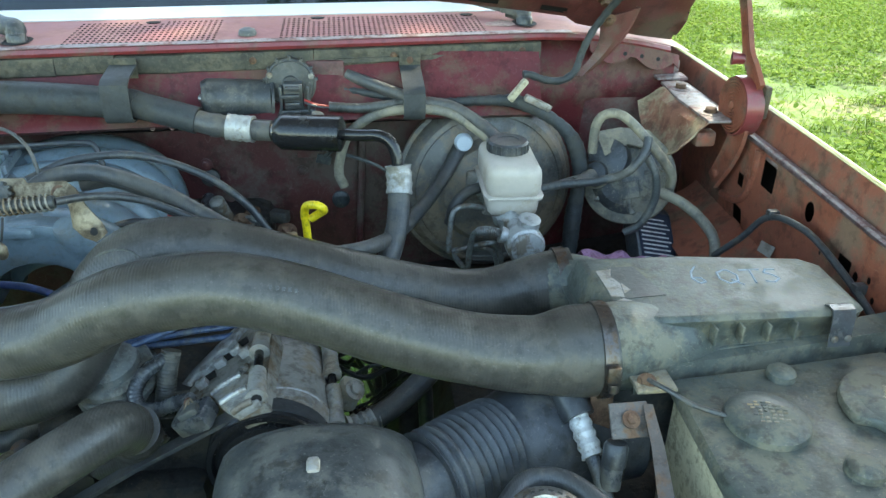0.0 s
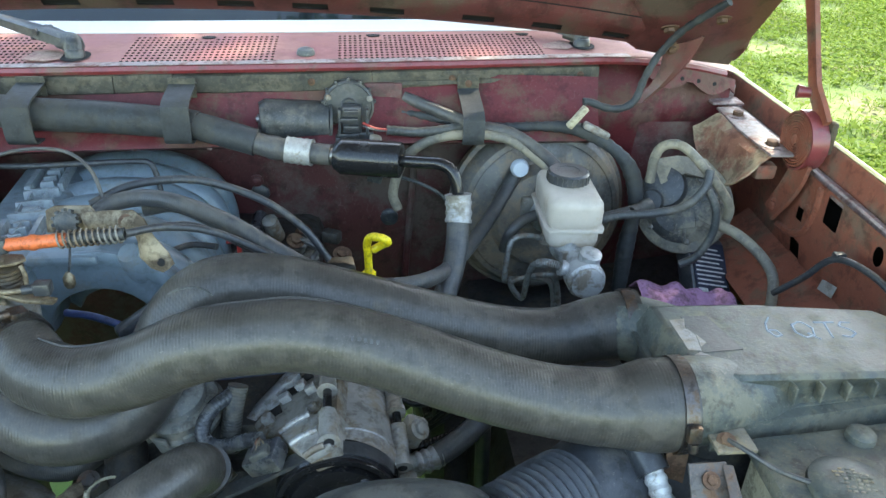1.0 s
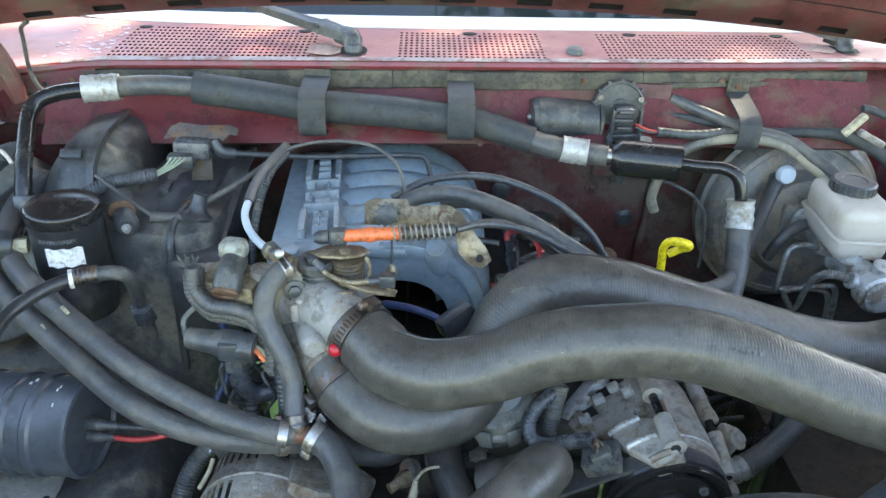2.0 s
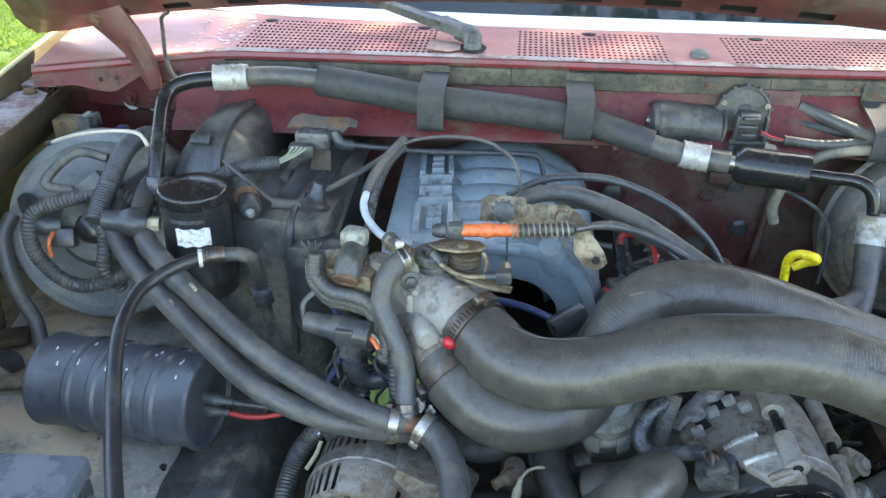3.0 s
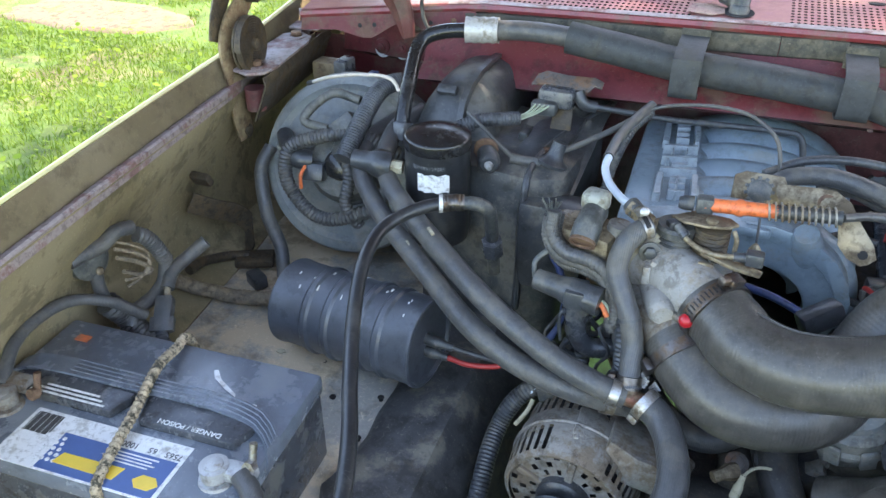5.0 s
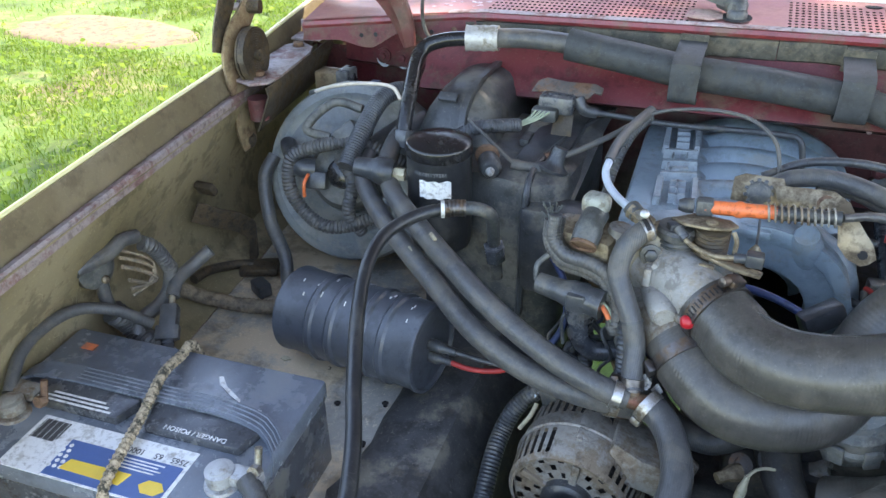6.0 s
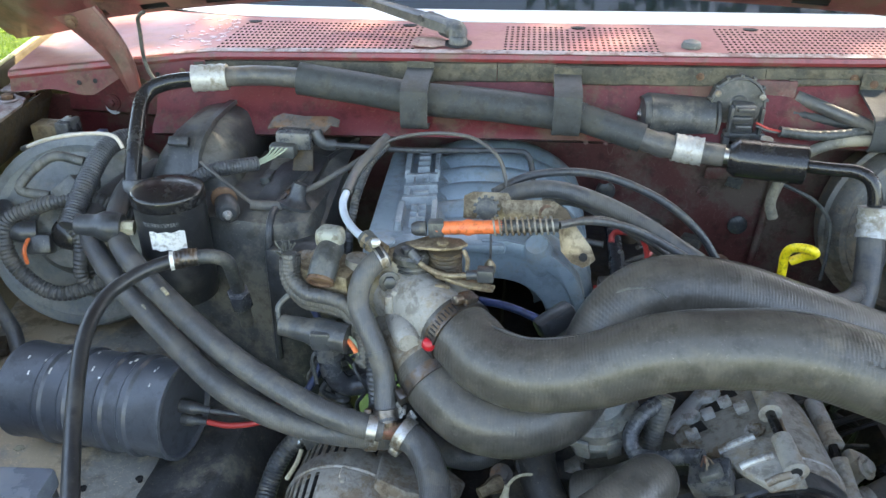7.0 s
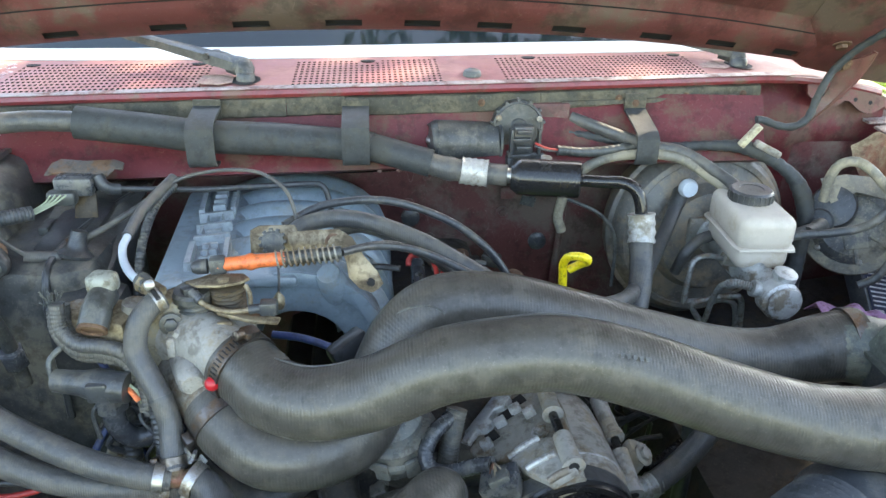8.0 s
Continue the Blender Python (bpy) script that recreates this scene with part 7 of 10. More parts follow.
def build_firewall_clutter():
    c = thing("speedometer_cable", (-0.14, 1.02, 1.05), "thin dusty cable looping down the firewall", "cable")
    part("cable", tube([(-0.196, 1.01, 1.075), (-0.170, 1.02, 1.062), (-0.138, 1.02, 1.045), (-0.116, 1.018, 1.018), (-0.112, 1.01, 0.985), (-0.115, 1.0, 0.94)], 0.0026, 8, 0.006), M_DUSTY, c)
    b = thing("firewall_clip", (-0.22, 1.09, 1.04), "small folded steel clip on the firewall", "clip")
    part("clip_plate", rbox(0.022, 0.004, 0.014, 0.001, Matrix.Translation((-0.225, 1.095, 1.035)) @ Matrix.Rotation(radians(15), 4, "Y")), M_DUSTY, b)
    part("clip_arm", tube([(-0.222, 1.095, 1.04), (-0.205, 1.09, 1.06), (-0.200, 1.085, 1.075)], 0.0035, 8, 0.005), M_DUSTY, b)
    rng = np.random.RandomState(31)
    p = thing("firewall_plug", (-0.33, 1.1, 1.0), "black rubber plugs and bolts in the lower firewall", "plug")
    for i in range(7):
        x, z = rng.uniform(-0.42, -0.18), rng.uniform(0.95, 1.09)
        if i % 2:
            part("grommet", lathe([(0.014, -0.004), (0.014, 0.003), (0.009, 0.006), (0.004, 0.006)], 18, toward((x, 1.115, z), (0, -1, 0.1))), M_BLACK, p)
        else:
            bolt(p, (x, 1.112, z), (0, -1, 0.1), 0.006, M_WALL)


build_ac_line()
build_wiper_motor()
build_firewall_clutter()


def build_dipstick():
    d = thing("dipstick", (-0.242, 0.81, 1.02), "bright yellow oil dipstick loop handle", "dipstick")
    part("collar", joined(hexa(0.0085, 0.010, Matrix.Translation((-0.242, 0.806, 1.034))), lathe([(0.0095, 0), (0.0095, 0.005), (0.006, 0.008)], 16, Matrix.Translation((-0.242, 0.806, 1.028)))), M_YELLOW, d)
    s = Vector((-0.242, 0.806, 1.040))
    loop = [s, s + Vector((-0.001, 0, 0.026)), s + Vector((-0.002, 0, 0.040)), s + Vector((0.001, -0.006, 0.052)), s + Vector((0.010, -0.016, 0.058)), s + Vector((0.018, -0.020, 0.057)), s + Vector((0.021, -0.014, 0.050)), s + Vector((0.016, -0.004, 0.042)), s + Vector((0.005, 0.0, 0.033))]
    part("handle", tube(loop, 0.0048, 12, 0.004), M_YELLOW, d)
    part("tube", tube([(-0.242, 0.806, 1.03), (-0.245, 0.81, 0.95), (-0.25, 0.82, 0.85)], 0.006, 12, 0.02), M_SATIN, d)


build_dipstick()


# ---- passenger side: blower, evaporator box, accumulator, vacuum tank, battery ----
def build_blower():
    b = thing("blower_housing", (-1.07, 0.86, 0.88), "round black blower housing with a strapped motor and cooling tube", "blower motor")
    way = Vector((0.16, -0.80, 0.36)).normalized()
    m = toward((-1.085, 0.905, 1.005), way)
    part("scroll", lathe([(0.120, -0.12), (0.128, -0.06), (0.128, 0.0), (0.124, 0.010), (0.114, 0.013)], 44, m), M_SCROLL, b)
    part("rim", lathe([(0.116, 0.012), (0.119, 0.016), (0.110, 0.018), (0.100, 0.012)], 44, m), M_SCROLL, b)
    part("motor_plate", lathe([(0.101, 0.010), (0.075, 0.016), (0.058, 0.018), (0.055, 0.012)], 44, m), M_SCROLL, b)
    part("motor", lathe([(0.054, 0.012), (0.052, 0.040), (0.044, 0.052), (0.022, 0.054), (0.020, 0.060), (0.008, 0.062)], 32, m), M_DUSTY, b)
    part("hub_cap", lathe([(0.020, 0.055), (0.020, 0.066), (0.014, 0.070)], 22, m), M_GLOSS, b)
    def on(a, r, h):
        return m @ Vector((r * math.cos(radians(a)), r * math.sin(radians(a)), h))
    part("cooling_tube", tube([on(175, 0.040, 0.058), on(175, 0.06, 0.062), on(165, 0.085, 0.040), on(160, 0.10, 0.022)], 0.0125, 16, 0.005, radii=[(0, 1.1), (0.5, 1.1), (0.55, 0.9), (1, 0.9)]), M_BLACK, b)
    part("motor_strap", prism([(-0.024, -0.03), (0.026, -0.03), (0.020, 0.034), (-0.014, 0.034)], 0.010, m @ Matrix.Translation((0.012, 0.036, 0.048)) @ Matrix.Rotation(radians(-12), 4, "Z"), 0.003), M_DUSTY, b)
    h = thing("wire_harness", (-1.05, 0.80, 0.95), "grey split-loom wiring over the blower motor", "wiring")
    part("loom", tube([on(-60, 0.11, 0.03), on(-35, 0.085, 0.06), on(-100, 0.075, 0.066), on(-150, 0.075, 0.066), on(170, 0.072, 0.072)][1:] + [on(140, 0.05, 0.075), on(60, 0.05, 0.08), on(20, 0.075, 0.07), on(5, 0.12, 0.05)], 0.0085, 12, 0.004, ribs=(0.0052, 0.0016)), M_RUBBER, h)
    part("loom", tube([on(90, 0.02, 0.075), on(-20, 0.02, 0.078), on(-75, 0.055, 0.07), on(-70, 0.085, 0.05)], 0.0078, 12, 0.004, ribs=(0.0052, 0.0014)), M_RUBBER, h)
    part("loom", tube([(-1.010, 0.945, 1.120), (-1.025, 0.93, 1.125), (-1.036, 0.90, 1.120), (-1.040, 0.86, 1.099), (-1.043, 0.83, 1.077), (-1.044, 0.81, 1.062)], 0.0115, 14, 0.0012, ribs=(0.0036, 0.0010)), M_BELLOWS, h, "ribbed black conduit")
    part("loom", tube([on(172, 0.115, 0.02), on(188, 0.125, 0.03), on(215, 0.135, 0.035), on(235, 0.15, 0.04), on(245, 0.18, 0.05)], 0.0095, 14, 0.006), M_RUBBER, h)
    part("plug", rbox(0.03, 0.025, 0.022, 0.004, m @ Matrix.Translation((-0.035, -0.012, 0.060))), M_BLACK, h)
    part("wire", tube([on(185, 0.045, 0.07), on(200, 0.05, 0.08), on(215, 0.06, 0.07)], 0.0025, 8, 0.004), M_ORANGE, h)
    part("wire", tube([on(60, 0.035, 0.09), on(40, 0.03, 0.088), on(10, 0.04, 0.085)], 0.003, 8, 0.004), M_WIRE_RED, h)
    part("connector", rbox(0.032, 0.022, 0.024, 0.003, toward(on(80, 0.055, 0.075), way) @ Matrix.Rotation(radians(40), 4, "Z")), M_DUSTY, h)
    part("wire", tube([on(110, 0.05, 0.07), on(130, 0.075, 0.075), on(100, 0.095, 0.06), on(75, 0.09, 0.06)], 0.0062, 10, 0.005), M_DUSTY, h)
    r = thing("relay_box", (-1.14, 1.02, 1.10), "grey relay box with a pale cable on the side panel", "relay")
    part("box", rbox(0.044, 0.03, 0.040, 0.003, Matrix.Translation((-1.171, 1.01, 1.092))), M_STRAP, r, "dusty olive relay body")
    part("lid", rbox(0.020, 0.034, 0.042, 0.003, Matrix.Translation((-1.143, 1.005, 1.098))), M_SATIN, r)
    part("plug", rbox(0.014, 0.012, 0.016, 0.002, Matrix.Translation((-1.093, 1.0, 1.100))), M_WIRE_BLUE, r)


def build_evaporator():
    e = thing("evaporator_case", (-0.86, 0.93, 0.85), "dusty black plastic heater and evaporator case", "evaporator case")
    # lower tub in front, tall rounded hump behind
    part("front_case", prism([(-0.955, 0.835), (-0.80, 0.812), (-0.762, 0.83), (-0.750, 1.0), (-0.95, 1.06)], 0.29, Matrix.Translation((0, 0, 0.79)), 0.016), M_CASE, e)
    slices = ((0.880, 1.000), (0.882, 1.050), (0.888, 1.090), (0.902, 1.118), (0.925, 1.133), (0.965, 1.141), (1.03, 1.141), (1.10, 1.13))

    def hump(y, z, k, grow=0.0):
        t = math.pi * k / 16
        return -0.930 - (0.056 + grow) * math.cos(t), y, 0.98 + (z + grow - 0.98) * math.sin(t) ** 0.28

    part("hump", sheet([[hump(y, z, k) for k in range(17)] for y, z in slices], 0.003), M_CASE, e, "rounded blower-side hump")
    part("seam_flange", sheet([[(-0.917 + o, y - h, z + h) for y, z in slices] for o, h in ((-0.005, 0.0), (-0.004, 0.006), (0.004, 0.006), (0.005, 0.0))], 0.002), M_BLACK, e)
    for y, z in ((0.886, 1.085), (0.916, 1.131)):
        part("clip", rbox(0.026, 0.012, 0.008, 0.002, Matrix.Translation((-0.945, y, z)) @ Matrix.Rotation(radians(40), 4, "X")), M_BLACK, e)
    part("sloped_lid", sheet([[(-0.845, 1.09, 1.105), (-0.845, 1.0, 1.10), (-0.845, 0.90, 1.078), (-0.845, 0.83, 1.055)], [(-0.79, 1.10, 1.098), (-0.79, 1.0, 1.092), (-0.79, 0.90, 1.075), (-0.79, 0.825, 1.05)], [(-0.752, 1.10, 1.085), (-0.752, 1.0, 1.085), (-0.752, 0.90, 1.07), (-0.758, 0.83, 1.04)]], 0.004), M_CASE, e)
    part("seam_flange", tube([(-0.755, 1.05, 1.088), (-0.79, 0.95, 1.085), (-0.806, 0.86, 1.083), (-0.806, 0.815, 1.07), (-0.806, 0.805, 1.0), (-0.806, 0.80, 0.9)], 0.0045, 8, 0.01), M_BLACK, e)
    part("side_pod", rbox(0.085, 0.05, 0.12, 0.012, Matrix.Translation((-0.770, 0.822, 0.995))), M_BLACK, e)
    for x in (-0.955, -0.93, -0.87):
        part("rib", rbox(0.012, 0.03, 0.01, 0.002, Matrix.Translation((x + 0.03, 0.925, 1.085))), M_DUSTY, e)
    part("lid_step", prism([(-0.840, 0.87), (-0.785, 0.845), (-0.775, 0.98), (-0.83, 1.0)], 0.012, Matrix.Translation((0, 0, 1.073)) @ Matrix.Rotation(radians(6), 4, "X") @ Matrix.Translation((0, 0, -0.095)), 0.003), M_BLACK, e)
    for x, y, z in ((-0.80, 0.88, 1.086), (-0.805, 0.825, 1.073), (-0.765, 1.02, 1.093), (-0.84, 0.86, 1.066)):
        bolt(e, (x, y, z), (0, -0.2, 1), 0.004, M_RUST)
    g = part("drain_nipple", tube([(-0.862, 0.835, 1.092), (-0.855, 0.822, 1.089), (-0.851, 0.812, 1.088)], 0.0135, 18, 0.003, radii=[(0, 0.9), (0.5, 1), (0.8, 1), (1, 0.7)]), M_BLACK, e)
    part("nipple_tip", tube([(-0.852, 0.813, 1.088), (-0.849, 0.806, 1.087)], 0.006, 12, 0.002, radii=[(0, 1), (1, 0.5)]), M_ALU, g)
    part("red_ring", lathe([(0.013, 0), (0.015, 0.002), (0.013, 0.004)], 18, toward((-0.864, 0.838, 1.096), (0.25, -0.9, 0))), M_RUST, g)
    part("grommet", joined(lathe([(0.019, 0), (0.020, 0.004), (0.013, 0.008), (0.010, 0.014), (0.0085, 0.030)], 20, toward((-0.788, 0.858, 1.078), (0.25, 0.3, 1)))), M_BLACK, e)
    s = thing("pressure_sensor", (-0.81, 0.96, 1.08), "black pressure sensor with grey plug on a tan bracket", "sensor")
    part("bracket", prism([(-0.044, -0.014), (-0.02, -0.010), (0.030, -0.016), (0.036, -0.004), (0.046, -0.006), (0.046, 0.006), (0.034, 0.012), (0.0, 0.010), (-0.030, 0.014), (-0.040, 0.006)], 0.003, Matrix.Translation((-0.803, 0.975, 1.140)) @ Matrix.Rotation(radians(24), 4, "X"), 0.001), M_BROWNSTEEL, s, "rust-edged bracket plate")
    part("sensor_body", rbox(0.046, 0.030, 0.024, 0.005, Matrix.Translation((-0.810, 0.958, 1.126))), M_SATIN, s)
    part("plug", rbox(0.034, 0.018, 0.018, 0.005, Matrix.Translation((-0.822, 0.940, 1.116))), M_DUSTY, s, "grey oval plug")
    part("foot", prism([(-0.014, -0.022), (0.014, -0.022), (0.012, 0.022), (-0.012, 0.022)], 0.003, toward((-0.800, 0.950, 1.100), (0, -0.9, 0.4)), 0.001), M_SPRING, s)
    for k in range(4):
        part("wire", tube([(-0.832 + k * 0.006, 0.933, 1.122), (-0.838 + k * 0.004, 0.922, 1.115), (-0.852 + k * 0.003, 0.905, 1.110)], 0.0013, 6, 0.004), M_WIRE_GREEN, s)
    part("loom", tube([(-0.846, 0.908, 1.110), (-0.862, 0.895, 1.112), (-0.888, 0.878, 1.112), (-0.912, 0.868, 1.102), (-0.935, 0.862, 1.08)], 0.0082, 12, 0.0012, ribs=(0.0036, 0.0009)), M_BELLOWS, s)
    part("elbow", tube([(-0.784, 0.958, 1.136), (-0.778, 0.955, 1.125), (-0.772, 0.957, 1.120), (-0.760, 0.961, 1.118)], 0.0075, 12, 0.004), M_BLACK, s)
    v = thing("vacuum_line", (-0.65, 1.0, 1.08), "thin black vacuum line crossing behind the plenum", "hose")
    part("hose_body", tube([(-0.770, 0.96, 1.119), (-0.725, 0.968, 1.114), (-0.66, 0.975, 1.110), (-0.60, 0.982, 1.110), (-0.535, 0.985, 1.111), (-0.518, 0.984, 1.108), (-0.511, 0.980, 1.09), (-0.508, 0.975, 1.07)], 0.0038, 10, 0.006), M_BLACK, v)


def build_accumulator():
    a = thing("refrigerant_accumulator", (-0.925, 0.81, 0.98), "gloss black refrigerant accumulator can with a torn white label", "accumulator")
    x, y = -0.911, 0.800
    part("can", lathe([(0.026, -0.02), (0.0378, -0.015), (0.0388, 0.0), (0.0388, 0.003), (0.0388, 0.1005), (0.0388, 0.1040)], 40, Matrix.Translation((x, y, 1.005))), M_CAN, a, "dusty black can wall")
    part("domed_top", lathe([(0.0383, 0.1030), (0.0394, 0.1045), (0.0397, 0.1060), (0.0397, 0.1150), (0.0392, 0.1172), (0.0383, 0.1184), (0.0368, 0.1190), (0.031, 0.1215), (0.021, 0.1243), (0.012, 0.1256), (0.001, 0.1260)], 44, Matrix.Translation((x, y, 1.005))), M_GLOSS, a, "gloss black domed top")
    lab = []
    for k in range(9):
        t = radians(-104 + k * 7)
        lab.append([(x + 0.0391 * math.cos(t), y + 0.0391 * math.sin(t), z + 0.0012 * math.sin(k * 2.1)) for z in (1.066, 1.074, 1.081, 1.088)])
    part("label", sheet(lab, 0.0004), M_LABEL, a, "torn white label")
    for k in range(12):
        t = radians(-112 + k * 5)
        part("stamped_mark", rbox(0.0025, 0.0006, 0.0045, 0, Matrix.Translation((x + 0.0389 * math.cos(t), y + 0.0389 * math.sin(t), 1.096)) @ Matrix.Rotation(t + radians(90), 4, "Z")), M_SATIN, a)
    part("switch_body", tube([(-1.010, 0.775, 1.085), (-0.985, 0.778, 1.083), (-0.963, 0.782, 1.080)], 0.0135, 16, 0.005, radii=[(0, 0.85), (0.5, 0.95), (0.55, 1.3), (0.85, 1.3), (1, 1.1)]), M_BLACK, a)
    part("switch_nut", tube([(-0.968, 0.781, 1.080), (-0.950, 0.785, 1.079)], 0.0085, 6, 0.006), M_PALE, a, "pale brass nut")
    # liquid line that leaves at the foot and runs forward over the battery side
    l = thing("refrigerant_hose", (-0.87, 0.6, 1.0), "long black hose with crimped silver end running forward", "hose")
    part("elbow", tube([(-0.820, 0.750, 0.985), (-0.822, 0.745, 1.028), (-0.819, 0.73, 1.058), (-0.817, 0.714, 1.086), (-0.827, 0.704, 1.097), (-0.842, 0.699, 1.098)], 0.0074, 14, 0.005), M_CASE, l)
    part("hex_nut", hexa(0.0125, 0.022, toward((-0.821, 0.746, 1.012), (0, -0.3, 1))), M_SATIN, l)
    part("crimp", tube([(-0.840, 0.700, 1.098), (-0.851, 0.696, 1.098), (-0.862, 0.691, 1.097)], 0.0086, 16, 0.002, ribs=(0.0040, 0.0008)), M_BANDSTEEL, l, "crimped dull steel ferrule")
    part("crimp_ring", tube([(-0.861, 0.6915, 1.097), (-0.8645, 0.690, 1.097)], 0.0096, 18, 0.002), M_FERRULE, l, "bright ring at the ferrule's end")
    part("hose_body", tube([(-0.862, 0.691, 1.097), (-0.878, 0.680, 1.095), (-0.893, 0.662, 1.092), (-0.905, 0.632, 1.087), (-0.901, 0.585, 1.078), (-0.884, 0.53, 1.058), (-0.852, 0.46, 1.046), (-0.822, 0.40, 1.040), (-0.80, 0.34, 1.03), (-0.78, 0.26, 1.0)], 0.0070, 16, 0.006), M_CAN, l)



def build_heater_hoses():
    h = thing("heater_hose", (-0.8, 0.66, 1.0), "long dusty heater hose with cut mark", "hose", "heater hoses")
    part("hose_body", tube([(-0.985, 0.93, 1.09), (-1.0, 0.88, 1.085), (-0.990, 0.82, 1.074), (-0.962, 0.77, 1.067), (-0.925, 0.73, 1.063), (-0.851, 0.665, 1.055), (-0.785, 0.625, 1.034), (-0.717, 0.603, 1.008), (-0.665, 0.598, 0.990), (-0.640, 0.600, 0.984)], 0.0118, 18, 0.006), M_RUBBER, h)
    part("worn_mark", rbox(0.004, 0.003, 0.012, 0.001, toward((-0.868, 0.675, 1.071), (0.7, -0.6, -0.2))), M_PALE, h)
    clamp(h, (-0.650, 0.598, 0.986), (0.95, 0.05, -0.2), 0.0122, -60, 0.009)
    h = thing("heater_hose", (-0.8, 0.66, 0.98), "long dusty heater hose running below its twin", "hose", "heater hoses")
    part("hose_body", tube([(-1.02, 0.93, 1.075), (-1.035, 0.87, 1.066), (-1.020, 0.81, 1.055), (-0.985, 0.765, 1.046), (-0.948, 0.73, 1.038), (-0.873, 0.668, 1.026), (-0.801, 0.617, 1.007), (-0.747, 0.605, 0.985), (-0.689, 0.607, 0.968), (-0.63, 0.625, 0.95)], 0.0118, 18, 0.006), M_RUBBER, h)
    clamp(h, (-0.655, 0.616, 0.958), (0.9, 0.3, -0.2), 0.0122, -60, 0.009)
    part("worn_mark", rbox(0.003, 0.003, 0.010, 0.001, toward((-0.90, 0.687, 1.041), (0.7, -0.6, -0.2))), M_PALE, h)
    t = thing("hose_tee", (-0.63, 0.60, 0.97), "copper tee joint with clamped hoses", "pipe fitting")
    part("tee", joined(tube([(-0.655, 0.598, 0.987), (-0.612, 0.602, 0.978)], 0.0085, 14, 0.006), tube([(-0.635, 0.600, 0.983), (-0.638, 0.608, 0.998)], 0.0080, 14, 0.006)), M_COPPER, t)
    h = thing("coolant_hose", (-0.59, 0.57, 0.95), "black bypass hose bending down to the engine front", "hose")
    part("hose_body", tube([(-0.624, 0.600, 0.982), (-0.606, 0.592, 0.976), (-0.590, 0.565, 0.969), (-0.583, 0.530, 0.960), (-0.590, 0.50, 0.94), (-0.60, 0.47, 0.90)], 0.0142, 18, 0.006), M_RUBBER, h)
    clamp(h, (-0.620, 0.599, 0.981), (0.8, -0.35, -0.3), 0.0146, -100, 0.010)
    h = thing("coolant_hose", (-0.56, 0.65, 0.92), "black coolant hose looping under the air hoses", "hose")
    part("hose_body", tube([(-0.626, 0.635, 0.975), (-0.610, 0.640, 0.945), (-0.585, 0.648, 0.915), (-0.553, 0.652, 0.908), (-0.525, 0.66, 0.925), (-0.50, 0.67, 0.95)], 0.0135, 18, 0.006), M_RUBBER, h)
    h = thing("bypass_hose", (-0.65, 0.65, 1.0), "dusty S-shaped hose with a brass worm clamp", "hose")
    part("hose_body", tube([(-0.649, 0.690, 1.118), (-0.658, 0.683, 1.114), (-0.668, 0.672, 1.103), (-0.671, 0.660, 1.083), (-0.661, 0.648, 1.064), (-0.650, 0.638, 1.045), (-0.643, 0.630, 1.022), (-0.640, 0.614, 1.0), (-0.6365, 0.603, 0.9895)], 0.0104, 18, 0.005), M_RUBBER, h)
    clamp(h, (-0.653, 0.687, 1.117), (0.8, 0.5, 0.3), 0.0103, 60, 0.008, M_STEEL)
    clamp(h, (-0.6385, 0.609, 0.994), (0.1, -0.5, -0.9), 0.0103, 200, 0.012, M_BANDSTEEL)
    part("fitting", tube([(-0.651, 0.692, 1.120), (-0.664, 0.70, 1.124), (-0.672, 0.704, 1.126)], 0.008, 6, 0.006), M_ZINC, h)
    part("tie_wrap", lathe([(0.0103, -0.0015), (0.0113, -0.0015), (0.0113, 0.0015), (0.0103, 0.0015)], 20, toward((-0.650, 0.638, 1.044), (0.3, -0.4, -0.9))), M_BLACK, h)
    v = thing("vacuum_hose", (-0.72, 0.83, 1.1), "thin hose with a pale translucent section", "hose")
    part("pale_section", tube([(-0.668, 0.705, 1.126), (-0.683, 0.720, 1.125), (-0.704, 0.765, 1.117), (-0.715, 0.800, 1.116), (-0.716, 0.825, 1.118)], 0.0042, 12, 0.004), M_TUBE, v, "pale translucent tube")
    part("boot", tube([(-0.664, 0.700, 1.124), (-0.672, 0.709, 1.126)], 0.0085, 12, 0.003), M_DUSTY, v)
    part("hose_body", tube([(-0.716, 0.820, 1.118), (-0.714, 0.86, 1.124), (-0.705, 0.90, 1.131), (-0.690, 0.925, 1.138), (-0.664, 0.925, 1.148), (-0.621, 0.905, 1.161), (-0.580, 0.885, 1.164), (-0.551, 0.862, 1.152), (-0.541, 0.852, 1.125), (-0.540, 0.85, 1.11)], 0.0022, 10, 0.005), M_RUBBER, v)
    part("sheath", tube([(-0.716, 0.823, 1.118), (-0.713, 0.865, 1.125), (-0.703, 0.905, 1.132), (-0.689, 0.935, 1.141)], 0.0062, 12, 0.006), M_RUBBER, v)
    part("hose_body", tube([(-0.690, 0.935, 1.132), (-0.705, 0.90, 1.12), (-0.716, 0.87, 1.09), (-0.722, 0.85, 1.05), (-0.724, 0.84, 1.02)], 0.0048, 12, 0.004, ribs=(0.004, 0.0009)), M_BLACK, v)
    part("hose_body", tube([(-0.692, 0.93, 1.135), (-0.73, 0.90, 1.115), (-0.765, 0.875, 1.10), (-0.784, 0.862, 1.095)], 0.0038, 10, 0.006), M_RUBBER, v)
    part("hose_body", tube([(-0.80, 0.852, 1.082), (-0.825, 0.845, 1.085), (-0.835, 0.843, 1.087)], 0.0062, 12, 0.006), M_RUBBER, v)
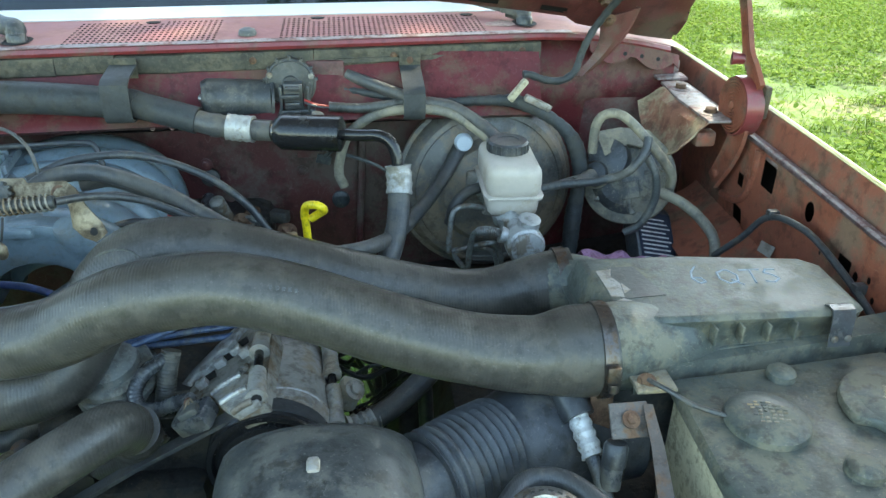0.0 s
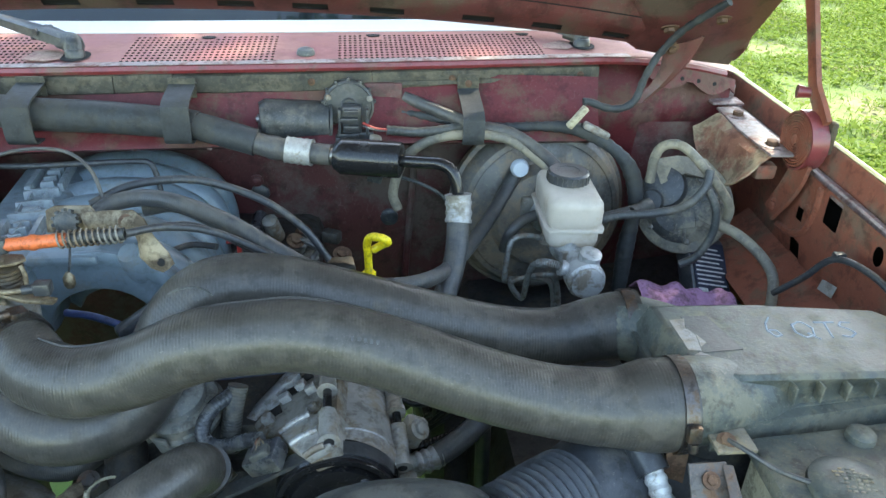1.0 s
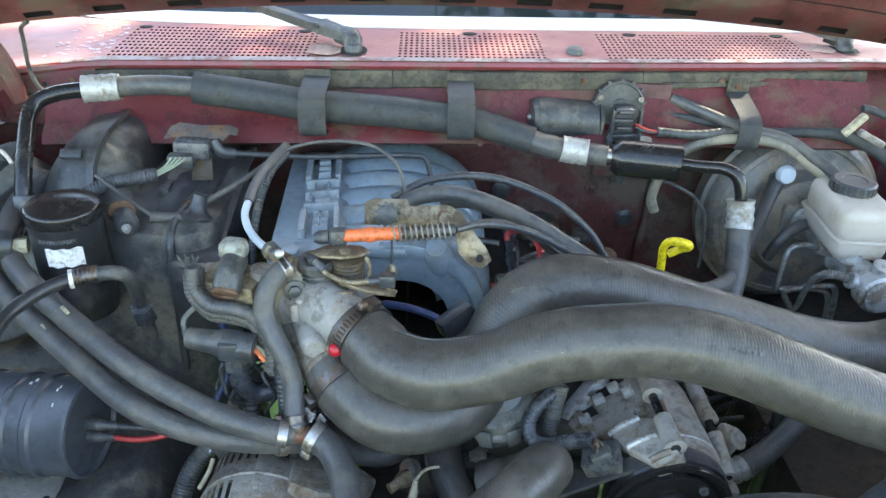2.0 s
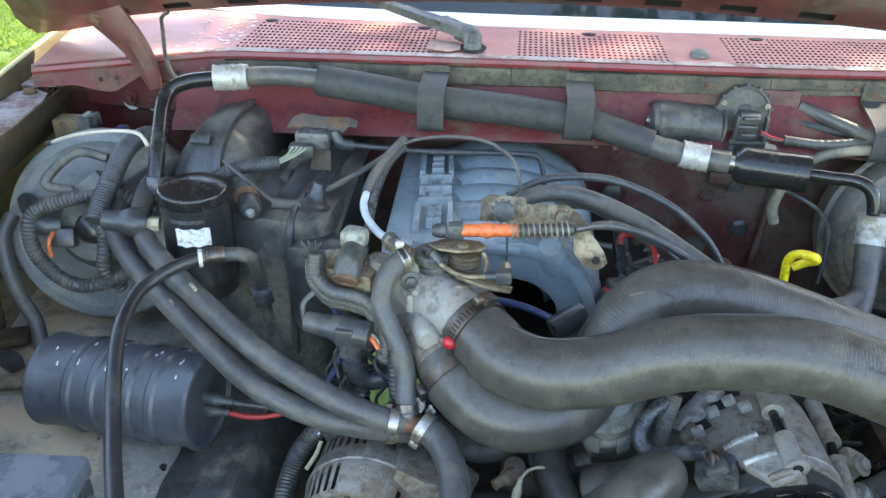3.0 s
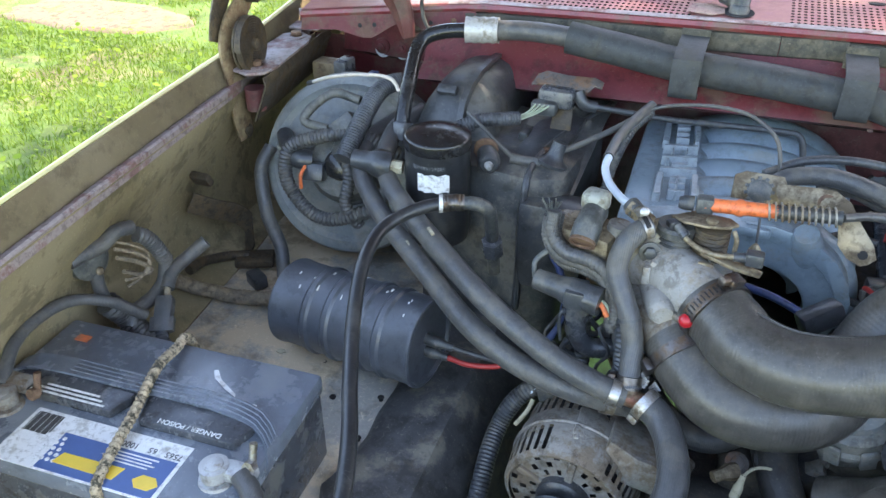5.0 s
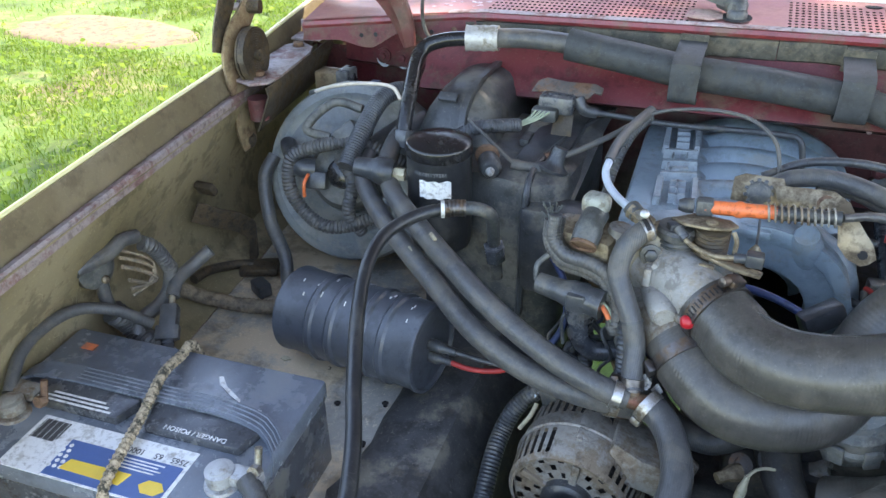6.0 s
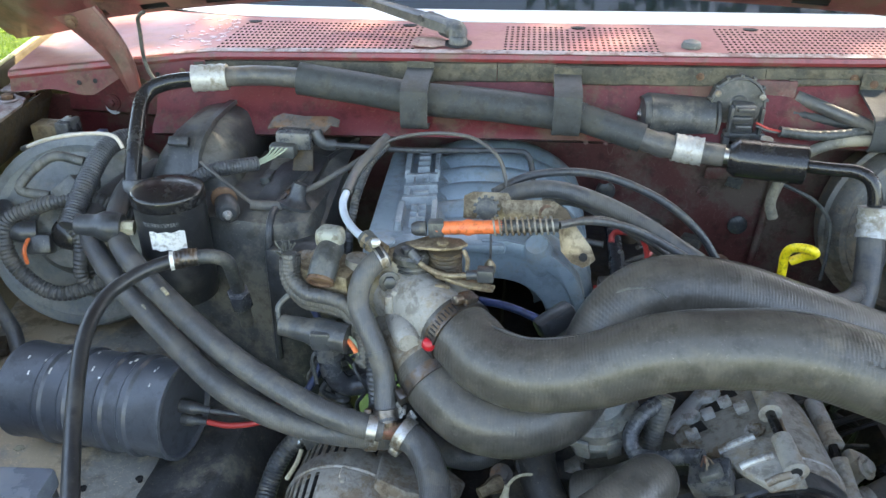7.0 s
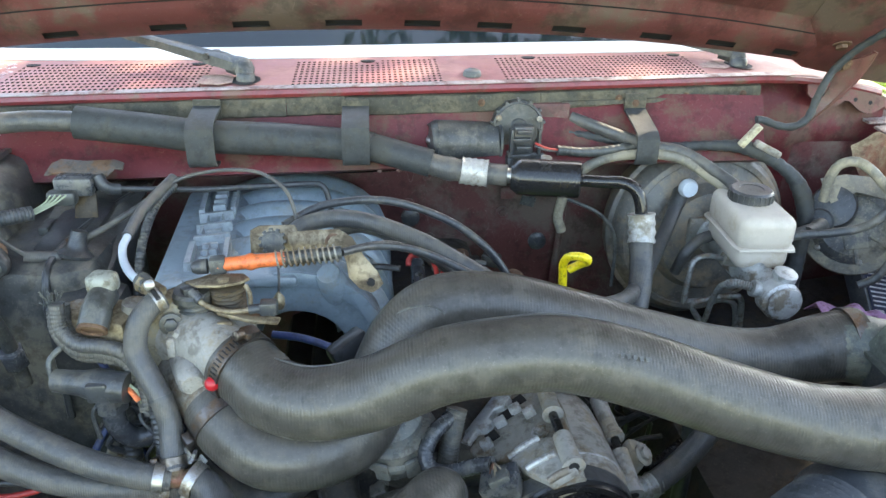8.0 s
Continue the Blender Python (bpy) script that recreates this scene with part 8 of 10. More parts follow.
    part("hose_body", tube([(-0.832, 0.842, 1.088), (-0.86, 0.85, 1.105), (-0.885, 0.86, 1.12), (-0.90, 0.87, 1.125)], 0.0022, 8, 0.006), M_RUBBER, v)
    g = thing("hose_pair", (-0.42, 0.81, 1.08), "pair of thick dusty hoses arching from plenum to firewall", "hose")
    part("hose_body", tube([(-0.548, 0.835, 1.108), (-0.530, 0.845, 1.118), (-0.495, 0.845, 1.125), (-0.455, 0.838, 1.121), (-0.40, 0.822, 1.104), (-0.345, 0.80, 1.078), (-0.30, 0.785, 1.056), (-0.25, 0.775, 1.04)], 0.0098, 16, 0.006), M_RUBBER, g)
    part("hose_body", tube([(-0.50, 0.86, 1.105), (-0.46, 0.86, 1.108), (-0.40, 0.835, 1.088), (-0.35, 0.81, 1.064), (-0.31, 0.79, 1.045), (-0.26, 0.78, 1.03)], 0.0098, 16, 0.006), M_RUBBER, g)
    part("hose_body", tube([(-0.555, 0.85, 1.115), (-0.51, 0.875, 1.128), (-0.44, 0.885, 1.128), (-0.37, 0.88, 1.105), (-0.32, 0.87, 1.07), (-0.29, 0.86, 1.03)], 0.0048, 12, 0.006), M_BLACK, g)


def build_vacuum_tank():
    v = thing("vacuum_reservoir", (-0.95, 0.67, 0.87), "scuffed black ribbed steel vacuum reservoir can", "vacuum tank")
    a, b = Vector((-1.060, 0.690, 0.920)), Vector((-0.868, 0.668, 0.925))
    m = toward(a, b - a)
    n = (b - a).length
    prof = [(0.050, 0.0), (0.0535, 0.002), (0.0535, 0.006), (0.052, 0.009)]
    for k in (0.27, 0.42, 0.64, 0.78):
        prof += [(0.052, n * k - 0.006), (0.0545, n * k - 0.003), (0.0545, n * k + 0.003), (0.052, n * k + 0.006)]
    prof += [(0.052, n - 0.008), (0.0535, n - 0.005), (0.0535, n), (0.050, n + 0.001), (0.048, n - 0.004)]
    part("can", lathe(prof, 44, m), M_TANK, v)
    part("port", tube([b + Vector((-0.004, 0, 0.006)), b + Vector((0.03, -0.002, 0.004))], 0.006, 12, 0.005, radii=[(0, 1.2), (0.5, 1.2), (0.55, 0.8), (1, 0.8)]), M_BLACK, v)
    part("port", tube([b + Vector((-0.004, 0, -0.012)), b + Vector((0.024, -0.002, -0.012))], 0.006, 12, 0.005, radii=[(0, 1.2), (0.5, 1.2), (0.55, 0.8), (1, 0.8)]), M_BLACK, v)
    part("wire", tube([b + Vector((0.022, -0.002, -0.012)), b + Vector((0.05, -0.004, -0.013)), b + Vector((0.085, 0.0, -0.006)), b + Vector((0.10, 0.01, 0.01))], 0.0032, 10, 0.005), M_WIRE_RED, v)
    part("wire", tube([b + Vector((0.028, -0.002, 0.004)), b + Vector((0.06, -0.002, 0.002)), b + Vector((0.09, 0.0, 0.0))], 0.0032, 10, 0.005), M_BLACK, v)
    rng = np.random.RandomState(8)
    for k in range(20):
        t, u = radians(rng.uniform(60, 150)), rng.uniform(0.02, n - 0.02)
        p = m @ Vector((0, 0, u))
        q = (Vector((0, -1, 0)) * math.cos(t) + Vector((0, 0, 1)) * math.sin(t))
        part("scratch", rbox(rng.uniform(0.0010, 0.0024), rng.uniform(0.002, 0.008), 0.0006, 0, toward(p + q * 0.0524, q)), M_LABEL, v)


def build_battery():
    b = thing("battery", (-1.07, 0.44, 0.775), "black car battery with a blue and white label, dusty top", "battery")
    yaw = radians(4)
    m = Matrix.Translation((-1.079, 0.437, 0.775)) @ Matrix.Rotation(yaw, 4, "Z")
    L, W, H = 0.302, 0.188, 0.185

    def on(x, y, z=0.0):
        return m @ Matrix.Translation((x, y, H + z))

    part("case", rbox(L, W, H - 0.02, 0.006, m @ Matrix.Translation((0, 0, (H - 0.02) / 2))), M_SATIN, b)
    part("lid", rbox(L + 0.004, W + 0.004, 0.024, 0.005, m @ Matrix.Translation((0, 0, H - 0.012))), M_BATTERY, b)
    for x in (-0.066, 0.066):
        cap = part("vent_cover", prism([(-0.058, 0.012), (-0.050, -0.016), (0.050, -0.016), (0.058, 0.006), (0.058, 0.014), (-0.058, 0.018)], 0.010, on(x + 0.005, -0.008), 0.002), M_SATIN, b)
        q = on(x + 0.008, -0.019, 0.0102) @ Matrix.Rotation(math.pi, 4, "Z")
        if x > 0:
            lettering("DANGER / POISON", 0.0078, q, M_LABEL, cap)
        else:
            for i in range(3):
                part("print_bar", rbox(0.085 - 0.012 * i, 0.0022, 0.0005, 0, on(x + 0.004, -0.020 + 0.005 * i, 0.0104)), M_LABEL, cap)
    handle = [(-0.150, 0.004, 0.004), (-0.135, 0.014, 0.010), (-0.08, 0.018, 0.0125), (0.0, 0.018, 0.012), (0.08, 0.018, 0.013), (0.13, 0.010, 0.010), (0.152, -0.006, 0.002), (0.155, -0.016, -0.012)]
    h = part("handle", sheet([[m @ Vector((p.x, p.y + o, H + p.z)) for o in (-0.011, -0.004, 0.004, 0.011)] for p in smooth_line(handle, 0.008)], 0.003), M_BATTERY, b, "flat black carrying strap")
    for o in (-0.008, -0.003, 0.002, 0.007):
        part("handle_rib", tube([m @ (Vector(p) + Vector((0, o, H + 0.0028))) for p in handle[2:7]], 0.0009, 6, 0.01), M_BATTERY, h)
    for i, x in enumerate((0.125, 0.115, 0.045, 0.02)):
        part("print_bar", rbox(0.014, 0.0016, 0.0004, 0, on(x - 0.02, 0.034, 0.0005)), M_LABEL, b)
    # the sticker: white upper strip, blue field, golden bar in place of the trade name
    def spot(x, y, z=0.0):
        return on(x - 0.012, y - 0.004, z)

    lab = part("sticker", rbox(0.172, 0.064, 0.0008, 0, spot(0.012, -0.060, 0.0006)), M_LABEL, b, "white sticker with a blue field")
    part("blue_field", rbox(0.120, 0.042, 0.0006, 0, spot(0.034, -0.069, 0.0013)), M_BLUELABEL, lab)
    part("golden_bar", prism([(-0.034, -0.006), (0.030, -0.007), (0.034, 0.007), (-0.030, 0.006)], 0.0006, spot(0.020, -0.075, 0.0016)), M_GOLD, lab, "golden print in place of a trade name")
    part("emblem", prism([(0.013 * math.cos(a * math.pi / 3), 0.008 * math.sin(a * math.pi / 3)) for a in range(6)], 0.0006, spot(0.080, -0.076, 0.0016)), M_GOLD, lab)
    for text, x in (("7565", 0.086), ("65", 0.064), ("1000", 0.040)):
        lettering(text, 0.009, spot(x, -0.042, 0.0012) @ Matrix.Rotation(math.pi, 4, "Z"), M_BLACK, lab, 0.0002)
    for i in range(5):
        for j in range(4):
            part("print_dot", lathe([(0.0022, 0), (0.0022, 0.0004)], 8, spot(-0.040 + j * 0.0062 + 0.002 * i, -0.055 - i * 0.0062, 0.0016)), M_LABEL, lab)
    for i in range(14):
        part("bar_line", rbox(0.0008 + 0.0009 * (i % 3), 0.024, 0.0003, 0, spot(-0.069 + i * 0.0021, -0.044, 0.0012)), M_BLACK, lab)
    for i in range(4):
        part("print_bar", rbox(0.055 - 0.01 * (i % 2), 0.0014, 0.0003, 0, spot(0.05, -0.052 - 0.0035 * i, 0.0017)), M_LABEL, lab)
    part("date_dot", prism([(-0.008, -0.005), (0.008, -0.005), (0.008, 0.005), (-0.008, 0.005)], 0.0006, on(-0.118, 0.068, 0.0003)), M_ORANGE, b, "small orange date sticker")
    part("scratch", prism([(-0.021, 0.014), (-0.017, 0.016), (-0.006, 0.004), (0.018, -0.010), (0.020, -0.014), (0.004, -0.007), (-0.014, 0.004)], 0.0005, on(0.066, 0.052, 0.0006)), M_LABEL, b, "white scuff mark")
    # posts and cable clamps
    for x, y, mat in ((0.124, -0.056, M_ALU), (-0.118, -0.040, M_ALUDIRT)):
        post = part("post", lathe([(0.016, 0), (0.0155, 0.003), (0.0095, 0.004), (0.0085, 0.020), (0.006, 0.021)], 22, on(x, y)), mat, b)
        part("terminal_clamp", joined(lathe([(0.009, 0), (0.0130, 0.001), (0.0130, 0.013), (0.009, 0.014)], 22, on(x, y, 0.005)), rbox(0.030, 0.018, 0.012, 0.003, on(x + 0.022 * (1 if x > 0 else -0.2), y + (0.004 if x > 0 else 0.022), 0.011))), mat, post)
        part("clamp_bolt", joined(hexa(0.006, 0.008, on(x + 0.03, y + 0.012, 0.016) @ Matrix.Rotation(radians(70), 4, "X"), 0), lathe([(0.0035, 0), (0.0035, 0.022)], 10, on(x + 0.03, y + 0.012, 0.014) @ Matrix.Rotation(radians(-20), 4, "X"))), M_RUST if x < 0 else M_STEEL, post)
    c = thing("battery_cable", (-1.2, 0.45, 0.93), "grey battery cable with a corroded clamp", "cable")
    part("cable", tube([m @ Vector((-0.132, -0.028, H + 0.012)), m @ Vector((-0.146, 0.010, H + 0.030)), m @ Vector((-0.150, 0.050, H + 0.034)), m @ Vector((-0.142, 0.090, H + 0.030)), m @ Vector((-0.12, 0.12, H + 0.012)), m @ Vector((-0.10, 0.145, H - 0.02))], 0.0066, 14, 0.006), M_RUBBER, c)
    part("cable", tube([m @ Vector((0.148, -0.054, H + 0.012)), m @ Vector((0.165, -0.066, H + 0.004)), m @ Vector((0.175, -0.085, H - 0.02)), m @ Vector((0.18, -0.11, H - 0.08))], 0.0095, 14, 0.006), M_RUBBER, c)
    r = thing("tie_rope", (-1.06, 0.42, 0.95), "mottled olive rope tied across the battery", "rope")
    part("rope", tube([m @ Vector((-0.006, 0.115, H - 0.05)), m @ Vector((-0.008, 0.100, H + 0.004)), m @ Vector((-0.004, 0.075, H + 0.010)), m @ Vector((0.004, 0.034, H + 0.020)), m @ Vector((0.016, -0.02, H + 0.014)), m @ Vector((0.028, -0.085, H + 0.006)), m @ Vector((0.032, -0.100, H - 0.01)), m @ Vector((0.03, -0.102, H - 0.08))], 0.0044, 10, 0.003, ribs=(0.006, 0.0012)), M_ROPE, r)
    t = thing("battery_tray", (-1.07, 0.44, 0.75), "black steel battery tray on the inner fender", "tray")
    part("tray", rbox(0.33, 0.22, 0.03, 0.004, Matrix.Translation((-1.079, 0.437, 0.765)) @ Matrix.Rotation(yaw, 4, "Z")), M_TRAY, t)


def build_relay_cluster():
    s = thing("starter_relay", (-1.24, 0.57, 0.95), "dusty starter relay with ring terminals and looms on the inner fender", "relay")
    part("relay_body", lathe([(0.022, -0.025), (0.024, 0.0), (0.024, 0.012), (0.016, 0.018)], 24, toward((-1.238, 0.555, 1.02), (1, -0.1, 0.1))), M_DUSTY, s)
    for y, z in ((0.545, 1.035), (0.57, 1.03), (0.556, 1.006)):
        part("stud", lathe([(0.005, 0), (0.005, 0.016), (0.003, 0.018)], 10, toward((-1.232, y, z), (1, -0.1, 0.15))), M_ZINC, s)
        part("ring_nut", hexa(0.008, 0.006, toward((-1.226, y, z), (1, -0.1, 0.15))), M_ZINC, s)
    w = thing("wire_harness", (-1.18, 0.60, 0.88), "dusty grey looms and plugs beside the battery", "wiring")
    part("loom", tube([(-1.225, 0.555, 1.005), (-1.224, 0.553, 0.985), (-1.222, 0.555, 0.962)], 0.0075, 12, 0.005), M_RUBBER, w)
    part("conduit", tube([(-1.222, 0.555, 0.962), (-1.214, 0.566, 0.940), (-1.200, 0.566, 0.925), (-1.167, 0.560, 0.916), (-1.151, 0.552, 0.912), (-1.13, 0.545, 0.90)], 0.0118, 14, 0.003, ribs=(0.0064, 0.0028)), M_RUBBER, w, "ribbed grey conduit")
    part("loom", tube([(-1.225, 0.525, 1.035), (-1.220, 0.548, 1.036), (-1.216, 0.565, 1.036), (-1.214, 0.586, 1.042), (-1.212, 0.607, 1.037)], 0.0085, 12, 0.005), M_RUBBER, w, "dusty grey cut loom")
    part("copper_end", tube([(-1.212, 0.607, 1.037), (-1.207, 0.612, 1.030), (-1.203, 0.612, 1.026)], 0.0028, 8, 0.003), M_COPPER, w)
    part("conduit", tube([(-1.204, 0.604, 1.031), (-1.200, 0.612, 1.024), (-1.199, 0.622, 1.008), (-1.198, 0.634, 0.978)], 0.0085, 12, 0.003, ribs=(0.005, 0.0012)), M_RUBBER, w)
    part("loom", tube([(-1.198, 0.634, 0.980), (-1.199, 0.624, 0.955), (-1.20, 0.605, 0.945), (-1.202, 0.575, 0.942), (-1.20, 0.56, 0.930)], 0.0085, 12, 0.005), M_RUBBER, w)
    for dz, r in ((0.0, 0.0022), (0.010, 0.0018), (-0.012, 0.0026)):
        part("wire", tube([(-1.214, 0.578, 1.024 + dz), (-1.208, 0.601, 1.006 + dz), (-1.206, 0.617, 0.986 + dz), (-1.208, 0.605, 0.974), (-1.212, 0.581, 0.980 - dz)], r, 8, 0.005), M_TAPE, w)
    part("loom", tube([(-1.184, 0.612, 0.955), (-1.190, 0.632, 0.966), (-1.188, 0.658, 0.970), (-1.173, 0.680, 0.985)], 0.0082, 12, 0.005), M_RUBBER, w)
    part("frayed_wire", tube([(-1.184, 0.612, 0.957), (-1.181, 0.606, 0.950), (-1.180, 0.603, 0.944)], 0.004, 8, 0.003), M_ZINC, w)
    plug = part("plug", rbox(0.020, 0.018, 0.044, 0.003, toward((-1.170, 0.584, 0.940), (-0.25, 0.5, 0.35))), M_RUBBER, w, "grey rectangular plug")
    part("plug_latch", rbox(0.028, 0.010, 0.018, 0.002, toward((-1.164, 0.572, 0.935), (-0.25, 0.5, 0.35))), M_RUBBER, plug)
    part("loom", tube([(-1.160, 0.565, 0.930), (-1.150, 0.552, 0.918), (-1.135, 0.545, 0.912), (-1.12, 0.54, 0.90)], 0.007, 12, 0.005, ribs=(0.004, 0.001)), M_SATIN, w)
    h = thing("floor_harness", (-1.13, 0.70, 0.87), "taped dusty loom lying on the splash shield", "wiring")
    part("loom", tube([(-1.245, 0.685, 0.905), (-1.223, 0.70, 0.888), (-1.206, 0.71, 0.880), (-1.179, 0.715, 0.876), (-1.158, 0.72, 0.876), (-1.128, 0.722, 0.880), (-1.108, 0.73, 0.889), (-1.08, 0.75, 0.90)], 0.0095, 12, 0.005, ribs=(0.007, 0.0008)), M_TAPE, h, "brown dust-caked tape")
    part("plug", rbox(0.030, 0.020, 0.020, 0.003, Matrix.Translation((-1.172, 0.765, 0.873)) @ Matrix.Rotation(radians(-30), 4, "Z")), M_BLACK, h)
    b = thing("body_bracket", (-1.235, 0.82, 0.88), "bent dusty steel bracket on the inner fender", "bracket")
    path = [(-1.255, 0.755, 0.985), (-1.240, 0.784, 0.962), (-1.234, 0.814, 0.942), (-1.228, 0.835, 0.918), (-1.228, 0.835, 0.895), (-1.222, 0.825, 0.868)]
    part("strap", sheet([[q + Vector((0.006 * o / 0.014, 0.25 * o, o)) for o in (-0.014, 0.0, 0.014)] for q in smooth_line(path, 0.01)], 0.003), M_SPRING, b)
    part("foot", rbox(0.055, 0.034, 0.012, 0.003, Matrix.Translation((-1.205, 0.81, 0.872)) @ Matrix.Rotation(radians(25), 4, "Z")), M_SPRING, b)
    part("lower_strap", tube([(-1.25, 0.722, 0.895), (-1.25, 0.756, 0.890), (-1.235, 0.797, 0.878), (-1.215, 0.81, 0.874)], 0.007, 10, 0.008), M_SPRING, b)
    part("clip", rbox(0.03, 0.012, 0.02, 0.004, Matrix.Translation((-1.245, 0.775, 1.012)) @ Matrix.Rotation(radians(30), 4, "X")), M_SPRING, b)
    k = thing("drain_tube", (-1.07, 0.88, 1.12), "thin yellowed white plastic tube over the blower", "tube")
    part("tube_body", tube([(-1.139, 0.90, 1.119), (-1.102, 0.890, 1.135), (-1.056, 0.880, 1.148), (-1.021, 0.880, 1.151), (-1.0, 0.872, 1.150), (-0.99, 0.865, 1.14)], 0.0024, 10, 0.006), M_WHITE, k)
    part("tube_end", tube([(-1.143, 0.902, 1.117), (-1.139, 0.90, 1.119), (-1.133, 0.899, 1.122)], 0.0034, 10, 0.003), M_BLACK, k)


build_blower()
build_evaporator()
build_accumulator()
build_heater_hoses()
build_vacuum_tank()
build_battery()
build_relay_cluster()


# ---- engine front: alternator, compressor, distributor, intake snorkel ----
def build_alternator():
    a = thing("alternator", (-0.68, 0.60, 0.80), "dusty cast aluminium alternator with slotted housing", "alternator")
    m = toward((-0.679, 0.560, 0.867), (-0.06, -1.0, -0.02))
    prof = [(0.058, -0.100), (0.064, -0.096), (0.0655, -0.082), (0.0655, -0.058), (0.0670, -0.056), (0.0670, -0.034), (0.0630, -0.001), (0.0595, 0.003), (0.0570, 0.003)]

    def shell(t, k):
        lo = min(int(k), len(prof) - 2)
        f = k - lo
        r, z = (prof[lo][i] + (prof[lo + 1][i] - prof[lo][i]) * f for i in (0, 1))
        q = m @ Vector((r * math.cos(t), r * math.sin(t), z))
        return q

    n = 84
    up = next(k for k in range(n) if (m.to_3x3() @ Vector((math.cos(k * 2 * math.pi / n), math.sin(k * 2 * math.pi / n), 0))).z > 0.995)

    def slot(i, j):
        d = (i - up + n // 2) % n - n // 2
        plain = -6 <= d <= 5
        if j == 5 and not plain and i % 2 == 0:
            return 0.47, 0.47
        if j == 2 and i % 2 == 0:
            return 0.42, 0.44
        return None

    part("housing", pierced(shell, [2 * math.pi * i / n for i in range(n + 1)], list(range(len(prof))), slot), M_ALT, a, "slotted cast housing")

    def face(t, r):
        return m @ Vector((r * math.cos(t), r * math.sin(t), -0.002))

    part("front_disc", pierced(face, [2 * math.pi * i / 30 for i in range(31)], [0.018, 0.028, 0.038, 0.048, 0.0575], lambda i, j: (0.30, 0.34) if j > 0 and i % 6 not in (0, 1) and (i + j) % 2 else None), M_ALT, a, "front disc with round vent holes")
    for i in range(5):
        part("spoke", rbox(0.036, 0.008, 0.006, 0.002, m @ Matrix.Rotation(2 * math.pi * (i * 6 + 1) / 30, 4, "Z") @ Matrix.Translation((0.036, 0, -0.001))), M_ALT, a)
    # near-black liner paints the shade seen through the housing slots
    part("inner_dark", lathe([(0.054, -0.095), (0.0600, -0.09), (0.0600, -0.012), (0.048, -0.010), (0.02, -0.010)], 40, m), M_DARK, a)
    part("hub", lathe([(0.028, -0.004), (0.027, 0.006), (0.022, 0.010), (0.012, 0.012), (0.012, 0.03)], 30, m), M_BLACK, a)
    part("pulley", lathe([(0.026, 0.022), (0.028, 0.024), (0.026, 0.027), (0.028, 0.030), (0.026, 0.033), (0.028, 0.036), (0.028, 0.042), (0.018, 0.044)], 36, m), M_BLACK, a)
    part("seam_ring", lathe([(0.0672, -0.0415), (0.0684, -0.040), (0.0684, -0.0385), (0.0672, -0.037)], 60, m), M_ALT, a)
    part("top_pad", joined(rbox(0.030, 0.042, 0.012, 0.003, Matrix.Translation((-0.668, 0.604, 0.927)) @ Matrix.Rotation(radians(14), 4, "Y")), rbox(0.006, 0.034, 0.010, 0.002, Matrix.Translation((-0.677, 0.596, 0.930)))), M_ALT, a)
    # the ear reaches out towards the bracket on the engine
    part("mount_ear", prism([(-0.026, -0.030), (0.004, -0.036), (0.036, -0.030), (0.060, -0.004), (0.064, 0.010), (0.040, 0.026), (-0.014, 0.034), (-0.026, 0.028)], 0.034, Matrix.Translation((-0.632, 0.606, 0.892)) @ Matrix.Rotation(radians(18), 4, "Y") @ Matrix.Rotation(radians(-12), 4, "X"), 0.004), M_ALT, a, "rust-stained cast mounting ear")
    part("ear_bolt", hexa(0.011, 0.012, toward((-0.648, 0.640, 0.930), (0.2, -0.5, 0.8))), M_RUST, a)
    part("rear_post", tube([(-0.672, 0.640, 0.925), (-0.672, 0.640, 0.948)], 0.007, 12, 0.006), M_ZINC, a)
    part("rear_plug", rbox(0.044, 0.026, 0.024, 0.004, Matrix.Translation((-0.712, 0.655, 0.920)) @ Matrix.Rotation(radians(-15), 4, "Y")), M_BLACK, a)
    c = thing("alternator_harness", (-0.76, 0.64, 0.84), "ribbed black conduit down beside the alternator", "wiring")
    part("conduit", tube([(-0.722, 0.668, 0.912), (-0.742, 0.662, 0.906), (-0.760, 0.650, 0.888), (-0.770, 0.632, 0.866), (-0.772, 0.60, 0.848), (-0.770, 0.56, 0.82), (-0.77, 0.52, 0.78)], 0.0098, 14, 0.003, ribs=(0.0042, 0.0010)), M_BLACK, c)
    part("tape_end", tube([(-0.738, 0.650, 0.900), (-0.742, 0.642, 0.888), (-0.752, 0.634, 0.872)], 0.0025, 8, 0.004), M_PALE, c)
    part("wire", tube([(-0.728, 0.662, 0.918), (-0.736, 0.658, 0.914), (-0.742, 0.652, 0.906)], 0.0016, 6, 0.003), M_TUBE, c)


